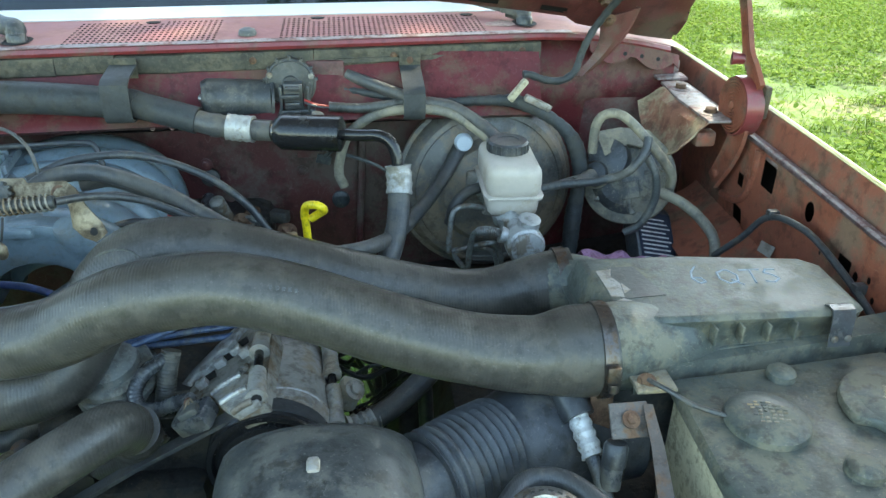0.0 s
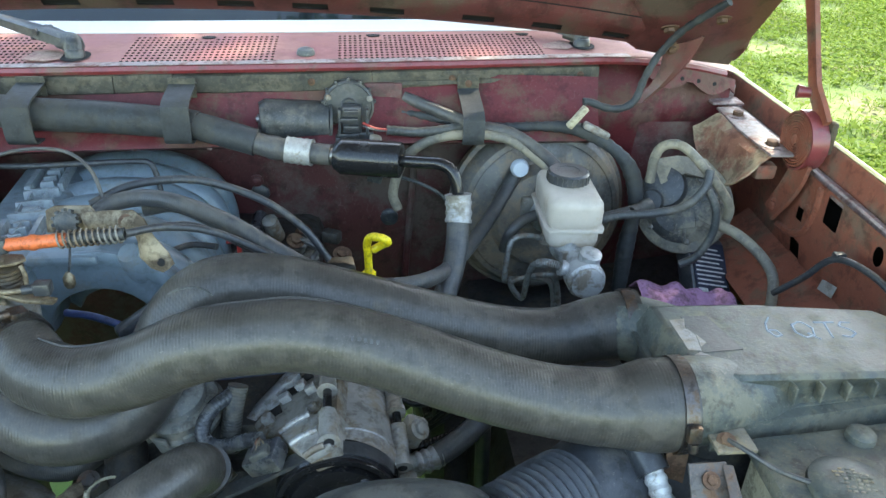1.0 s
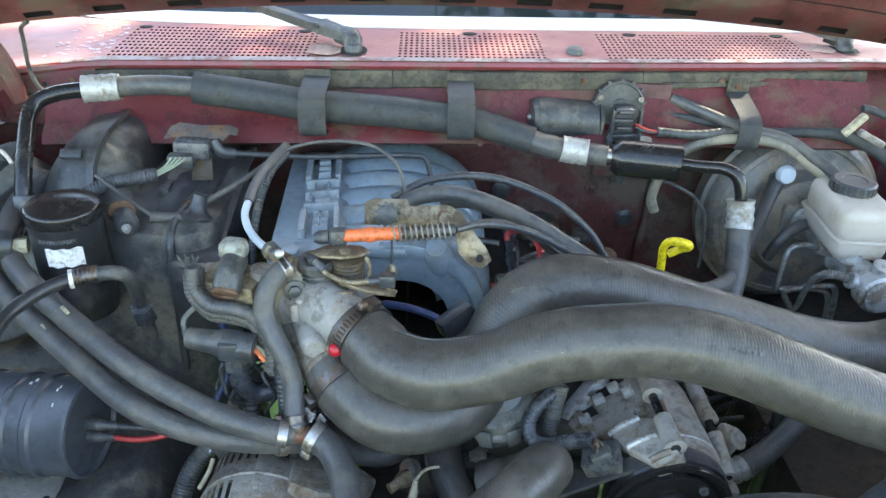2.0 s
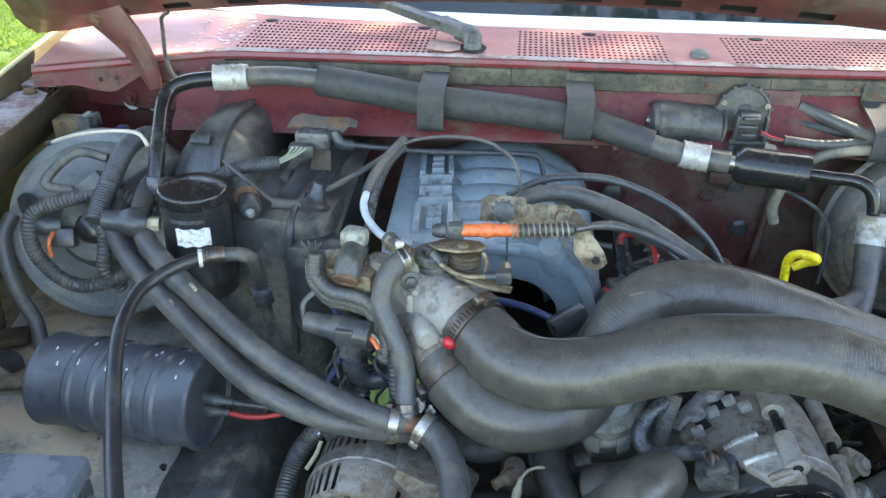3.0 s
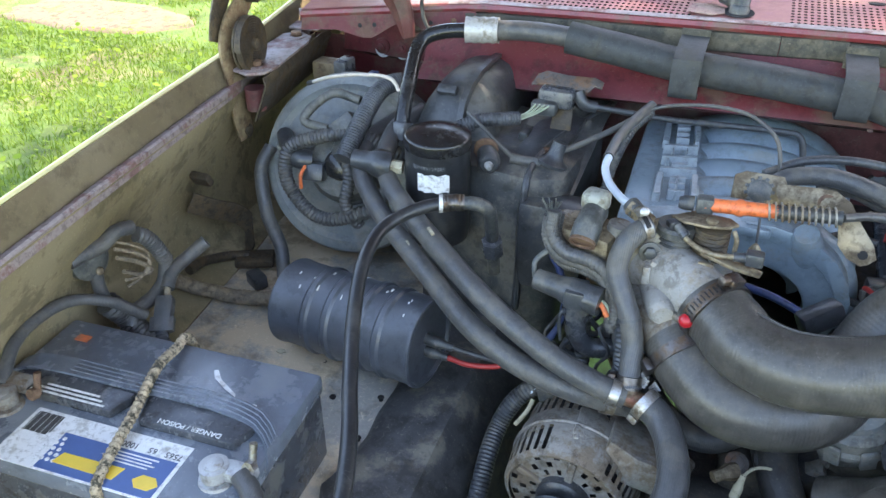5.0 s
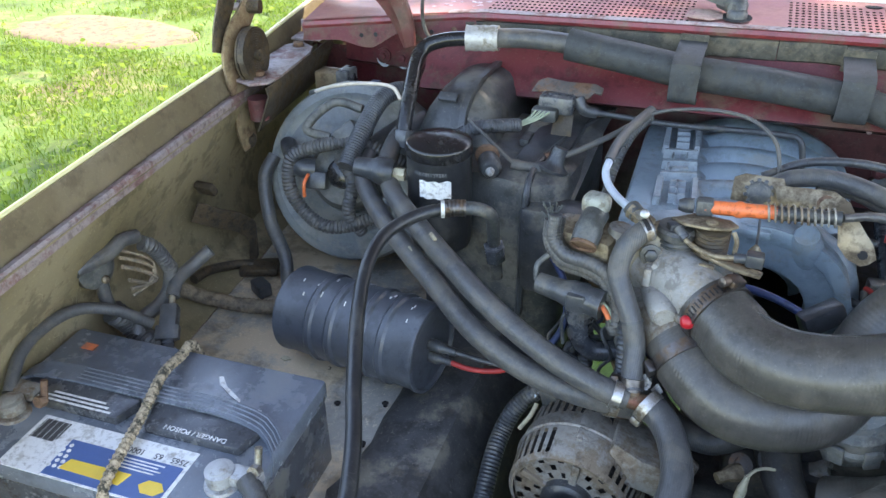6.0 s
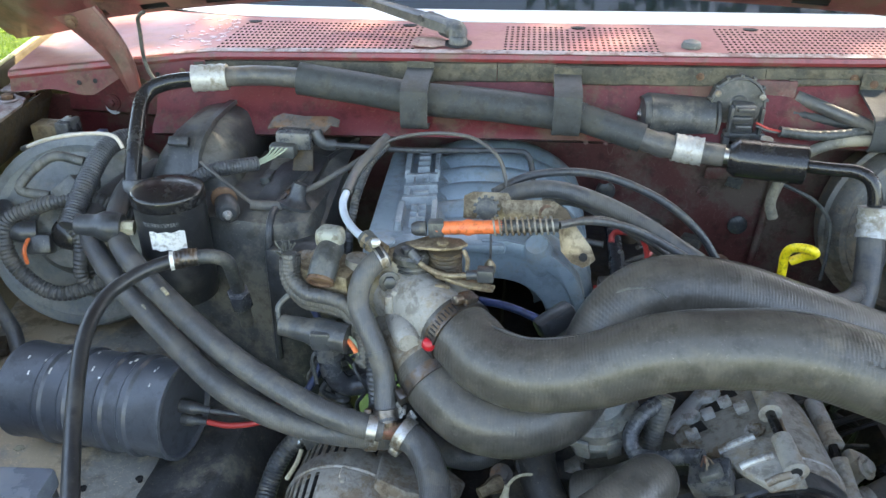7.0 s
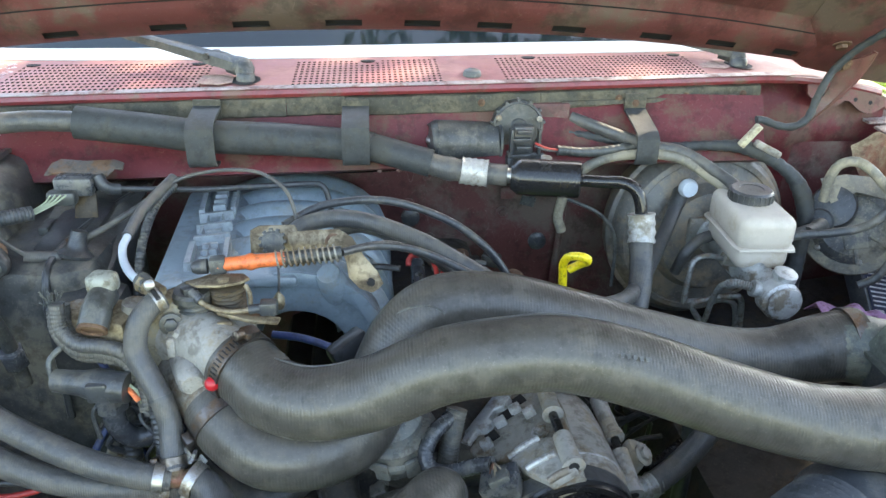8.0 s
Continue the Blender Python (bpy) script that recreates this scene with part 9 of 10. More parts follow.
def build_compressor():
    k = thing("air_conditioning_compressor", (-0.28, 0.62, 0.85), "cast aluminium air-conditioning compressor with a black clutch pulley", "compressor")
    way = Vector((0.0, -1.0, 0.0))
    m = toward((-0.271, 0.715, 0.940), way)
    part("body", lathe([(0.030, 0.0), (0.042, 0.004), (0.047, 0.020), (0.050, 0.050), (0.0515, 0.100), (0.0525, 0.120), (0.0500, 0.138), (0.044, 0.142)], 48, m), M_CAST, k, "smooth grey cast body")
    part("seam_ring", lathe([(0.0524, 0.1165), (0.0535, 0.118), (0.0524, 0.1195)], 48, m), M_ALU, k)
    # the head on the left slopes down from the body: a runs down the slope, b backwards, h up from it
    o, down, up = Vector((-0.29, 0.64, 1.0)), Vector((-0.876, 0, -0.482)), Vector((-0.482, 0, 0.876))
    head = Matrix((down, Vector((0, 1, 0)), up)).transposed().to_4x4()
    head.translation = o

    def slab(name, outline, low, high, mat, parent, label="", bevel=0.002):
        flip = head @ Matrix.Translation((0, 0, low))
        return part(name, prism(outline, high - low, flip, bevel), mat, parent, label)

    base = slab("head", [(-0.012, -0.080), (0.016, -0.084), (0.034, -0.060), (0.050, -0.033), (0.078, -0.012), (0.090, 0.014), (0.024, 0.072), (-0.004, 0.070), (-0.014, 0.03)], -0.045, 0.0, M_ALUDIRT, k, "sloped cast head")
    slab("head_plate", [(0.092, 0.014), (0.096, 0.018), (0.028, 0.078), (0.000, 0.076), (0.004, 0.066), (0.022, 0.066), (0.034, 0.052), (0.030, 0.046), (0.040, 0.038), (0.050, 0.040), (0.058, 0.030), (0.054, 0.024), (0.062, 0.016), (0.074, 0.020), (0.084, 0.010)], -0.01, 0.007, M_ALU, base, "bright machined plate with notches", 0.0012)
    for a, b in ((0.041, 0.031), (0.060, 0.011), (0.024, 0.044)):
        # pocket shade painted as a near-black patch on the head
        slab("pocket", [(a - 0.008, b - 0.006), (a + 0.005, b - 0.008), (a + 0.008, b + 0.004), (a - 0.004, b + 0.007)], -0.002, 0.0012, M_DARK, base, "near-black patch painting a pocket's shade", 0.0)
    for a, b in ((0.047, 0.021), (0.016, 0.016), (0.066, 0.000), (0.029, 0.030)):
        slab("tab", [(a - 0.006, b - 0.004), (a + 0.006, b - 0.005), (a + 0.007, b + 0.004), (a - 0.005, b + 0.005)], -0.002, 0.008, M_ALU, base, "", 0.0015)
    shoulder = slab("shoulder", [(0.049, -0.033), (0.014, -0.026), (-0.004, -0.036), (-0.010, -0.082), (0.016, -0.085), (0.035, -0.060)], -0.004, 0.007, M_CAST, k, "bright raised shoulder", 0.003)
    for a0, b0, a1, b1 in ((0.047, -0.034, 0.014, -0.028), (0.033, -0.058, 0.004, -0.056), (0.017, -0.083, -0.004, -0.081)):
        part("ridge", tube([head @ Vector((a0, b0, 0.007)), head @ Vector(((a0 + a1) / 2, (b0 + b1) / 2, 0.0085)), head @ Vector((a1, b1, 0.0075))], 0.0034, 10, 0.004), M_ALU, shoulder)
    bolt(k, head @ Vector((0.012, -0.017, 0.003)), up, 0.0058, M_STEEL)
    # split clamp posts with their long bolts
    for line in ([head @ Vector(v) for v in ((-0.006, 0.045, 0.006), (-0.006, -0.008, 0.008), (-0.007, -0.040, 0.008), (-0.008, -0.079, 0.006))], [Vector(v) for v in ((-0.222, 0.700, 0.972), (-0.219, 0.645, 0.966), (-0.218, 0.630, 0.962), (-0.216, 0.585, 0.948))]):
        part("post", tube([line[0], line[1]], 0.0086, 18, 0.006, radii=[(0, 1), (0.86, 1), (0.9, 1.22), (1, 1.22)]), M_CAST, k)
        part("long_bolt", tube([line[1], line[2]], 0.0046, 12, 0.006), M_GLOSS, k, "dark long bolt")
        post = part("post", tube([line[2], line[3]], 0.0086, 18, 0.006, radii=[(0, 1), (0.84, 1.05), (0.88, 1.25), (1, 1.25)]), M_CAST, k)
        # recess shade painted as a near-black disc on the post's end
        part("bolt_recess", lathe([(0.0050, -0.001), (0.0050, 0.0008), (0.003, 0.0012)], 18, toward(line[3], line[3] - line[2])), M_DARK, post)
    ear = part("side_ear", rbox(0.026, 0.020, 0.034, 0.006, Matrix.Translation((-0.203, 0.634, 0.950)) @ Matrix.Rotation(radians(25), 4, "Y")), M_CAST, k)
    bolt(ear, (-0.196, 0.624, 0.962), (0.5, -0.4, 0.7), 0.007, M_ALUDIRT)
    part("side_ear", rbox(0.024, 0.020, 0.026, 0.006, Matrix.Translation((-0.212, 0.588, 0.922))), M_ALUDIRT, k)
    q = toward((-0.279, 0.580, 0.934), Vector((0.0, -0.99, -0.03)))
    pul = part("clutch_pulley", lathe([(0.042, -0.008), (0.058, -0.005), (0.0605, 0.0), (0.0605, 0.014), (0.0585, 0.0155), (0.0605, 0.017), (0.0590, 0.020), (0.0605, 0.023), (0.0600, 0.0255), (0.055, 0.026), (0.053, 0.020), (0.049, 0.020), (0.047, 0.026), (0.036, 0.028), (0.033, 0.023), (0.025, 0.023), (0.022, 0.030), (0.012, 0.031), (0.010, 0.036)], 56, q), M_GLOSS, k, "black multi-groove clutch pulley")
    for i in range(3):
        part("clutch_rivet", lathe([(0.005, 0), (0.004, 0.003)], 12, q @ Matrix.Rotation(2.094 * i + 0.9, 4, "Z") @ Matrix.Translation((0.041, 0, 0.027))), M_SATIN, pul)
    b = thing("drive_belt", (-0.38, 0.57, 0.85), "black ribbed drive belt to the compressor pulley", "belt")
    rows = []
    for t in range(-4, 12):
        a = radians(18 + t * 11)
        if t < 10:
            c = q @ Vector((0.0612 * math.cos(a), 0.0612 * math.sin(a), 0.0))
            n1 = (q @ Vector((0.064 * math.cos(a), 0.064 * math.sin(a), 0.0))) - c
        else:
            break
        rows.append((c, n1))
    line = [r[0] for r in rows]
    line = sorted(line, key=lambda v: -v.x)
    line.append(line[-1] + Vector((-0.10, 0.0, -0.055)))
    line.append(line[-1] + Vector((-0.08, 0.0, -0.05)))
    yy = Vector((0, -0.016, 0))
    part("belt", sheet([[v, v + yy] for v in line], 0.004), M_BLACK, b)
    w = thing("wire_harness", (-0.38, 0.63, 0.95), "braided loom and plug on the compressor", "wiring")
    part("loom", tube([(-0.384, 0.650, 0.998), (-0.402, 0.635, 0.992), (-0.411, 0.622, 0.978), (-0.405, 0.612, 0.968), (-0.387, 0.606, 0.969), (-0.366, 0.600, 0.980), (-0.352, 0.592, 0.988)], 0.0075, 12, 0.004, ribs=(0.004, 0.0005)), M_SATIN, w, "dark braided loom in a loop")
    part("loom", tube([(-0.378, 0.655, 1.004), (-0.383, 0.646, 0.985), (-0.387, 0.640, 0.962), (-0.390, 0.630, 0.94)], 0.0098, 12, 0.003, ribs=(0.0035, 0.0007)), M_CASE, w, "ribbed black sleeve")
    part("plug", rbox(0.036, 0.028, 0.020, 0.003, Matrix.Translation((-0.346, 0.577, 0.980)) @ Matrix.Rotation(radians(-29), 4, "Y") @ Matrix.Rotation(radians(-15), 4, "Z")), M_SATIN, w)
    part("plug_latch", rbox(0.020, 0.012, 0.008, 0.002, Matrix.Translation((-0.350, 0.570, 0.992)) @ Matrix.Rotation(radians(-29), 4, "Y")), M_DUSTY, w)
    rng = np.random.RandomState(41)
    for i in range(7):
        s = Vector((-0.352, 0.590, 0.992))
        e = s + Vector((rng.uniform(-0.006, 0.012), rng.uniform(-0.022, -0.008), rng.uniform(-0.004, 0.004)))
        part("bare_strand", tube([s, (s + e) / 2 + Vector((0, 0, 0.003)), e], 0.0009, 5, 0.006), (M_TAPE, M_BLACK, M_COPPER)[i % 3], w)
    part("spring_clip", tube([(-0.398, 0.60, 0.955), (-0.382, 0.588, 0.942)], 0.006, 10, 0.002, ribs=(0.004, 0.0015)), M_STEEL, w)
    f = thing("refrigerant_hose", (-0.15, 0.65, 0.93), "black hose with crimped silver fitting from the compressor", "hose")
    part("crimp", tube([(-0.206, 0.622, 0.914), (-0.190, 0.626, 0.914), (-0.172, 0.632, 0.917)], 0.0115, 16, 0.003, ribs=(0.0095, 0.0024)), M_BAND, f, "crimped silver ferrule")
    part("hose_body", tube([(-0.178, 0.630, 0.916), (-0.15, 0.643, 0.926), (-0.12, 0.66, 0.943), (-0.09, 0.68, 0.965), (-0.06, 0.70, 0.985)], 0.0125, 16, 0.006), M_RUBBER, f)
    part("hose_body", tube([(-0.20, 0.68, 0.88), (-0.15, 0.68, 0.90), (-0.09, 0.70, 0.94), (-0.04, 0.72, 0.97)], 0.0065, 14, 0.004, ribs=(0.005, 0.0014)), M_GLOSS, f)
    part("hose_body", tube([(-0.125, 0.70, 1.0), (-0.12, 0.69, 0.95), (-0.115, 0.69, 0.90), (-0.11, 0.70, 0.8)], 0.009, 12, 0.01), M_BLACK, f)
    g = thing("loose_wires", (-0.19, 0.78, 0.86), "tangle of thin black wires below the booster", "wiring")
    rng = np.random.RandomState(14)
    for i in range(9):
        x = -0.235 + 0.014 * i
        part("wire", tube([(x, 0.80, 0.97), (x + rng.uniform(-0.02, 0.02), 0.79, 0.93), (x + rng.uniform(-0.03, 0.03), 0.80, 0.88), (x + rng.uniform(-0.04, 0.04), 0.82, 0.84), (x + rng.uniform(-0.05, 0.05), 0.84, 0.78)], 0.0032, 8, 0.01), M_BLACK, g)
    for i in range(5):
        z = 0.90 - 0.026 * i
        sag = rng.uniform(-0.035, 0.02)
        part("wire", tube([(-0.27, 0.80, z + rng.uniform(-0.02, 0.02)), (-0.23, 0.79, z + sag), (-0.18, 0.795, z + rng.uniform(-0.03, 0.03)), (-0.13, 0.80, z - sag), (-0.09, 0.81, z + rng.uniform(-0.01, 0.04))], rng.uniform(0.002, 0.0042), 8, 0.008), M_BLACK, g)
    # added dark mass, no known part: it blocks lit grass in the gap
    f = thing("gap_filler", (-0.10, 0.95, 0.60), "added oily black mass that darkens the gap below the booster", "bracket")
    part("plate", prism([(-0.060, -0.10), (0.055, -0.10), (0.060, 0.06), (0.020, 0.10), (-0.025, 0.095), (-0.040, 0.03)], 0.006, toward((-0.085, 0.92, 0.72), (0.1, -0.7, 0.7)), 0.002), M_GREASE, f)
    part("gusset", rbox(0.016, 0.16, 0.10, 0.004, Matrix.Translation((-0.155, 0.99, 0.66))), M_GREASE, f)
    part("gusset", rbox(0.12, 0.016, 0.30, 0.004, Matrix.Translation((-0.085, 0.99, 0.60))), M_GREASE, f)



def build_engine_mass():
    e = thing("engine_block", (-0.46, 0.9, 0.45), "oily dark inline engine block below the manifold", "engine")
    part("block", rbox(0.24, 0.56, 0.36, 0.02, Matrix.Translation((-0.47, 0.90, 0.66))), M_GREASE, e)
    part("head", rbox(0.22, 0.54, 0.08, 0.014, Matrix.Translation((-0.43, 0.90, 0.87))), M_GREASE, e)
    part("valve_cover", rbox(0.15, 0.52, 0.06, 0.022, Matrix.Translation((-0.38, 0.90, 0.935))), M_GREASE, e)
    part("thermostat_housing", joined(tube([(-0.50, 0.66, 0.93), (-0.49, 0.62, 0.915), (-0.47, 0.58, 0.90)], 0.019, 22, 0.008, radii=[(0, 1.2), (0.5, 1.0), (1, 0.9)]), rbox(0.10, 0.03, 0.05, 0.01, Matrix.Translation((-0.50, 0.67, 0.915)))), M_GREASE, e)
    part("water_neck", joined(tube([(-0.455, 0.662, 0.925), (-0.440, 0.668, 0.925), (-0.420, 0.672, 0.928)], 0.021, 20, 0.005, radii=[(0, 0.8), (0.3, 1.0), (1, 1.1)]), rbox(0.034, 0.030, 0.012, 0.004, Matrix.Translation((-0.462, 0.655, 0.905)) @ Matrix.Rotation(radians(-30), 4, "Y"))), M_ALUDIRT, e, "corroded water neck")
    part("brass_fitting", tube([(-0.548, 0.590, 0.922), (-0.535, 0.600, 0.924), (-0.528, 0.604, 0.924)], 0.007, 8, 0.004, radii=[(0, 0.8), (0.5, 0.8), (0.55, 1.2), (1, 1.2)]), M_ZINC, e)
    bolt(e, (-0.528, 0.620, 0.918), (0.1, -0.5, 0.85), 0.007, M_BROWNSTEEL)
    bolt(e, (-0.500, 0.628, 0.925), (0.1, -0.5, 0.85), 0.009, M_GREASE)
    part("sensor_plug", tube([(-0.526, 0.588, 0.905), (-0.524, 0.593, 0.915), (-0.522, 0.598, 0.927)], 0.0040, 10, 0.004, radii=[(0, 1.2), (0.6, 1.2), (0.65, 0.8), (1, 0.7)]), M_PALE, e, "pale sensor plug")
    part("sensor_wire", tube([(-0.522, 0.598, 0.926), (-0.515, 0.606, 0.930), (-0.503, 0.612, 0.930), (-0.488, 0.614, 0.926)], 0.0016, 8, 0.004), M_PALE, e)
    part("front_cover", rbox(0.26, 0.05, 0.30, 0.02, Matrix.Translation((-0.48, 0.625, 0.72))), M_GREASE, e)
    rng = np.random.RandomState(4)
    for i in range(26):
        p = Vector((rng.uniform(-0.40, -0.27), rng.uniform(0.76, 1.05), rng.uniform(0.95, 1.005)))
        if i % 3 == 0:
            bolt(e, p, (rng.uniform(-0.3, 0.3), -0.4, 0.9), 0.008, M_RUST)
        elif i % 3 == 1:
            part("lug", rbox(rng.uniform(0.015, 0.04), rng.uniform(0.015, 0.035), rng.uniform(0.015, 0.03), 0.004, Matrix.Translation(p) @ Matrix.Rotation(rng.uniform(0, 1.5), 4, "Z")), M_GREASE, e)
        else:
            part("boss", lathe([(0.012, -0.03), (0.011, 0.008), (0.007, 0.011)], 14, toward(p, (rng.uniform(-0.3, 0.3), -0.4, 0.9))), M_ALUDIRT, e)
    part("injector_rail", tube([(-0.405, 0.74, 0.985), (-0.40, 0.85, 0.99), (-0.395, 1.06, 0.992)], 0.010, 14, 0.02), M_SATIN, e)
    w = thing("wire_harness", (-0.36, 0.82, 1.0), "red and black wires on the injector side", "wiring")
    part("wire", tube([(-0.437, 0.80, 1.03), (-0.425, 0.78, 1.035), (-0.405, 0.775, 1.04), (-0.390, 0.785, 1.055), (-0.387, 0.80, 1.075), (-0.392, 0.83, 1.085)], 0.0028, 8, 0.005), M_WIRE_RED, w)
    part("wire", tube([(-0.45, 0.82, 1.0), (-0.42, 0.79, 1.01), (-0.39, 0.78, 1.015), (-0.35, 0.79, 1.02)], 0.0045, 8, 0.006), M_BLACK, w)
    part("plug", rbox(0.024, 0.02, 0.032, 0.004, Matrix.Translation((-0.375, 0.80, 1.01))), M_BLACK, w)
    part("plug", rbox(0.022, 0.02, 0.028, 0.004, Matrix.Translation((-0.345, 0.82, 1.015))), M_BLACK, w)
    part("coil_can", lathe([(0.012, 0), (0.013, 0.02), (0.010, 0.022), (0.008, 0.04)], 16, Matrix.Translation((-0.36, 0.78, 0.995))), M_ALUDIRT, w)
    d = thing("distributor", (-0.425, 0.66, 0.92), "grey distributor cap with blue plug wires", "distributor")
    c = Vector((-0.437, 0.668, 0.960))
    tilt = toward(c, (-0.15, -0.25, 0.95))
    part("cap", lathe([(0.041, 0), (0.043, 0.002), (0.043, 0.007), (0.039, 0.009), (0.039, 0.022), (0.036, 0.025), (0.030, 0.026), (0.029, 0.034), (0.022, 0.040), (0.010, 0.042)], 34, tilt), M_DISTCAP, d, "dusty grey cap")
    part("base", lathe([(0.026, -0.08), (0.030, -0.040), (0.036, -0.012), (0.040, 0.0)], 30, tilt), M_DISTCAP, d)
    for t in (-120, -80, -40):
        part("cap_clip", rbox(0.004, 0.014, 0.024, 0.001, tilt @ Matrix.Rotation(radians(t), 4, "Z") @ Matrix.Translation((0.0435, 0, 0.006))), M_DISTCAP, d)
    for i in range(4):
        z = 0.984 + 0.008 * i
        part("plug_wire", tube([c + Vector((-0.020 + 0.012 * i, 0.005, 0.040)), (-0.437 + 0.02 * i, 0.690, z + 0.002), (-0.373, 0.70 + 0.006 * i, z - 0.001), (-0.317, 0.705 + 0.008 * i, z + 0.002), (-0.285, 0.73 + 0.01 * i, z + 0.004), (-0.25, 0.77, z)], 0.0038, 10, 0.006), M_PLUGWIRE, d, "blue spark plug wire")
    part("plug_wire", tube([(-0.56, 0.735, 1.045), (-0.53, 0.725, 1.046), (-0.50, 0.715, 1.040), (-0.48, 0.71, 1.03)], 0.0042, 10, 0.006), M_WIRE_BLUE, d)
    part("boot", rbox(0.042, 0.022, 0.022, 0.005, Matrix.Translation((-0.483, 0.712, 1.042)) @ Matrix.Rotation(radians(-25), 4, "Y") @ Matrix.Rotation(radians(30), 4, "Z")), M_BLACK, d)
    part("plug_wire", tube([(-0.77, 0.80, 1.0), (-0.74, 0.76, 0.985), (-0.73, 0.72, 0.96), (-0.745, 0.69, 0.93), (-0.74, 0.66, 0.90)], 0.0042, 10, 0.006), M_WIRE_BLUE, d)


def build_lower_hoses():
    r = thing("radiator_hose", (-0.45, 0.5, 0.95), "thick black radiator hose with cloth pattern", "hose")
    part("hose_body", tube([(-0.402, 0.560, 0.985), (-0.408, 0.540, 1.004), (-0.428, 0.515, 1.008), (-0.470, 0.480, 1.0), (-0.52, 0.44, 0.985), (-0.58, 0.40, 0.965)], 0.0235, 28, 0.0012, ribs=(0.0034, 0.00016)), M_HOSE, r)
    part("hose_body", tube([(-0.40, 0.565, 0.98), (-0.405, 0.585, 0.955), (-0.42, 0.60, 0.93), (-0.45, 0.61, 0.91)], 0.0235, 24, 0.006), M_HOSE, r)
    part("spring_clamp", tube([(-0.462, 0.575, 0.935), (-0.448, 0.565, 0.945), (-0.430, 0.565, 0.947)], 0.002, 8, 0.004), M_STEEL, r)
    s = thing("intake_snorkel", (-0.22, 0.40, 0.95), "moulded black air intake snorkel with a bellows", "intake duct")
    rows = []
    for k in range(17):
        a = math.pi * (k / 16)
        rows.append([(-0.228 - 0.083 * math.cos(a), y, 0.985 + h * math.sin(a) ** 0.62) for y, h in ((0.485, 0.020), (0.478, 0.060), (0.455, 0.076), (0.42, 0.080), (0.36, 0.078), (0.28, 0.07), (0.2, 0.06))])
    part("cover", sheet(rows, 0.003), M_DUSTY, s, "rounded dusty black duct cover")
    part("rivet", rbox(0.010, 0.015, 0.006, 0.003, Matrix.Translation((-0.229, 0.410, 1.0645))), M_CAST, s, "pale worn peg")
    part("bellows", tube([(-0.138, 0.464, 0.984), (-0.118, 0.476, 0.984), (-0.095, 0.491, 0.983), (-0.072, 0.506, 0.980)], 0.0415, 36, 0.004, ribs=(0.0078, 0.0040)), M_BELLOWS, s, "ribbed rubber bellows")
    part("collar", tube([(-0.180, 0.438, 0.978), (-0.155, 0.453, 0.982), (-0.136, 0.465, 0.984)], 0.040, 34, 0.004, radii=[(0, 1.1), (0.3, 1.0), (0.8, 0.93), (1, 0.96)]), M_BELLOWS, s)
    part("duct", tube([(-0.078, 0.504, 0.975), (-0.03, 0.53, 0.965), (0.02, 0.545, 0.955), (0.07, 0.55, 0.955)], 0.052, 30, 0.01, radii=[(0, 0.86), (0.25, 1.02), (0.5, 1.12), (1, 1.0)]), M_BELLOWS, s)
    a = thing("refrigerant_hose", (0.0, 0.48, 0.95), "black hose with a ribbed pale ferrule and charge port", "hose")
    part("hose_body", tube([(-0.018, 0.56, 1.045), (-0.006, 0.522, 1.024), (0.001, 0.500, 1.011)], 0.0150, 18, 0.006), M_BLACK, a)
    part("ferrule", tube([(0.0, 0.503, 1.013), (0.003, 0.487, 1.003), (0.007, 0.470, 0.992)], 0.0088, 20, 0.002, ribs=(0.0098, 0.0019)), M_FERRULE, a, "ribbed pale ferrule")
    part("pipe", tube([(0.006, 0.472, 0.993), (0.010, 0.455, 0.982), (0.010, 0.43, 0.965), (0.0, 0.40, 0.94)], 0.007, 14, 0.006), M_SATIN, a)
    part("port_cap", lathe([(0.0105, 0), (0.0105, 0.018), (0.0085, 0.021)], 10, toward((0.018, 0.452, 0.998), (0.15, 0.3, 1))), M_BLACK, a, "black port cap")
    part("port_neck", lathe([(0.009, -0.02), (0.010, 0.0)], 14, toward((0.018, 0.452, 0.998), (0.15, 0.3, 1))), M_SATIN, a)
    h = thing("overflow_hose", (-0.04, 0.38, 0.98), "grey-green overflow hose round the radiator cap", "hose")
    part("hose_body", tube([(-0.095, 0.395, 1.0), (-0.080, 0.412, 1.012), (-0.062, 0.425, 1.017), (-0.036, 0.418, 1.020), (-0.015, 0.385, 1.022), (0.005, 0.34, 1.01), (0.02, 0.29, 0.98)], 0.0085, 14, 0.006), M_RUBBER, h)
    m = thing("radiator_support", (-0.4, 0.22, 0.7), "black fan shroud and radiator top in front of the engine", "radiator")
    part("shroud", sheet([[(-0.62 + 0.05 * k, 0.40 - 0.015 * math.sin(math.pi * k / 14), z) for z in (0.6, 0.955, 0.965)] for k in range(15)], 0.004), M_BLACK, m)
    part("shroud_top", sheet([[(-0.62 + 0.05 * k, y - 0.015 * math.sin(math.pi * k / 14), z) for y, z in ((0.40, 0.965), (0.36, 0.968), (0.25, 0.968))] for k in range(15)], 0.004), M_BLACK, m)
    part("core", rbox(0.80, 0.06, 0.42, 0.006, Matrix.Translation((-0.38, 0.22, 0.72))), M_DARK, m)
    k = part("radiator_cap", lathe([(0.028, 0), (0.031, 0.002), (0.031, 0.008), (0.027, 0.011), (0.018, 0.012), (0.017, 0.010), (0.008, 0.010)], 34, Matrix.Translation((-0.060, 0.378, 1.018))), M_STEEL, m, "worn steel cap with stamped rim")
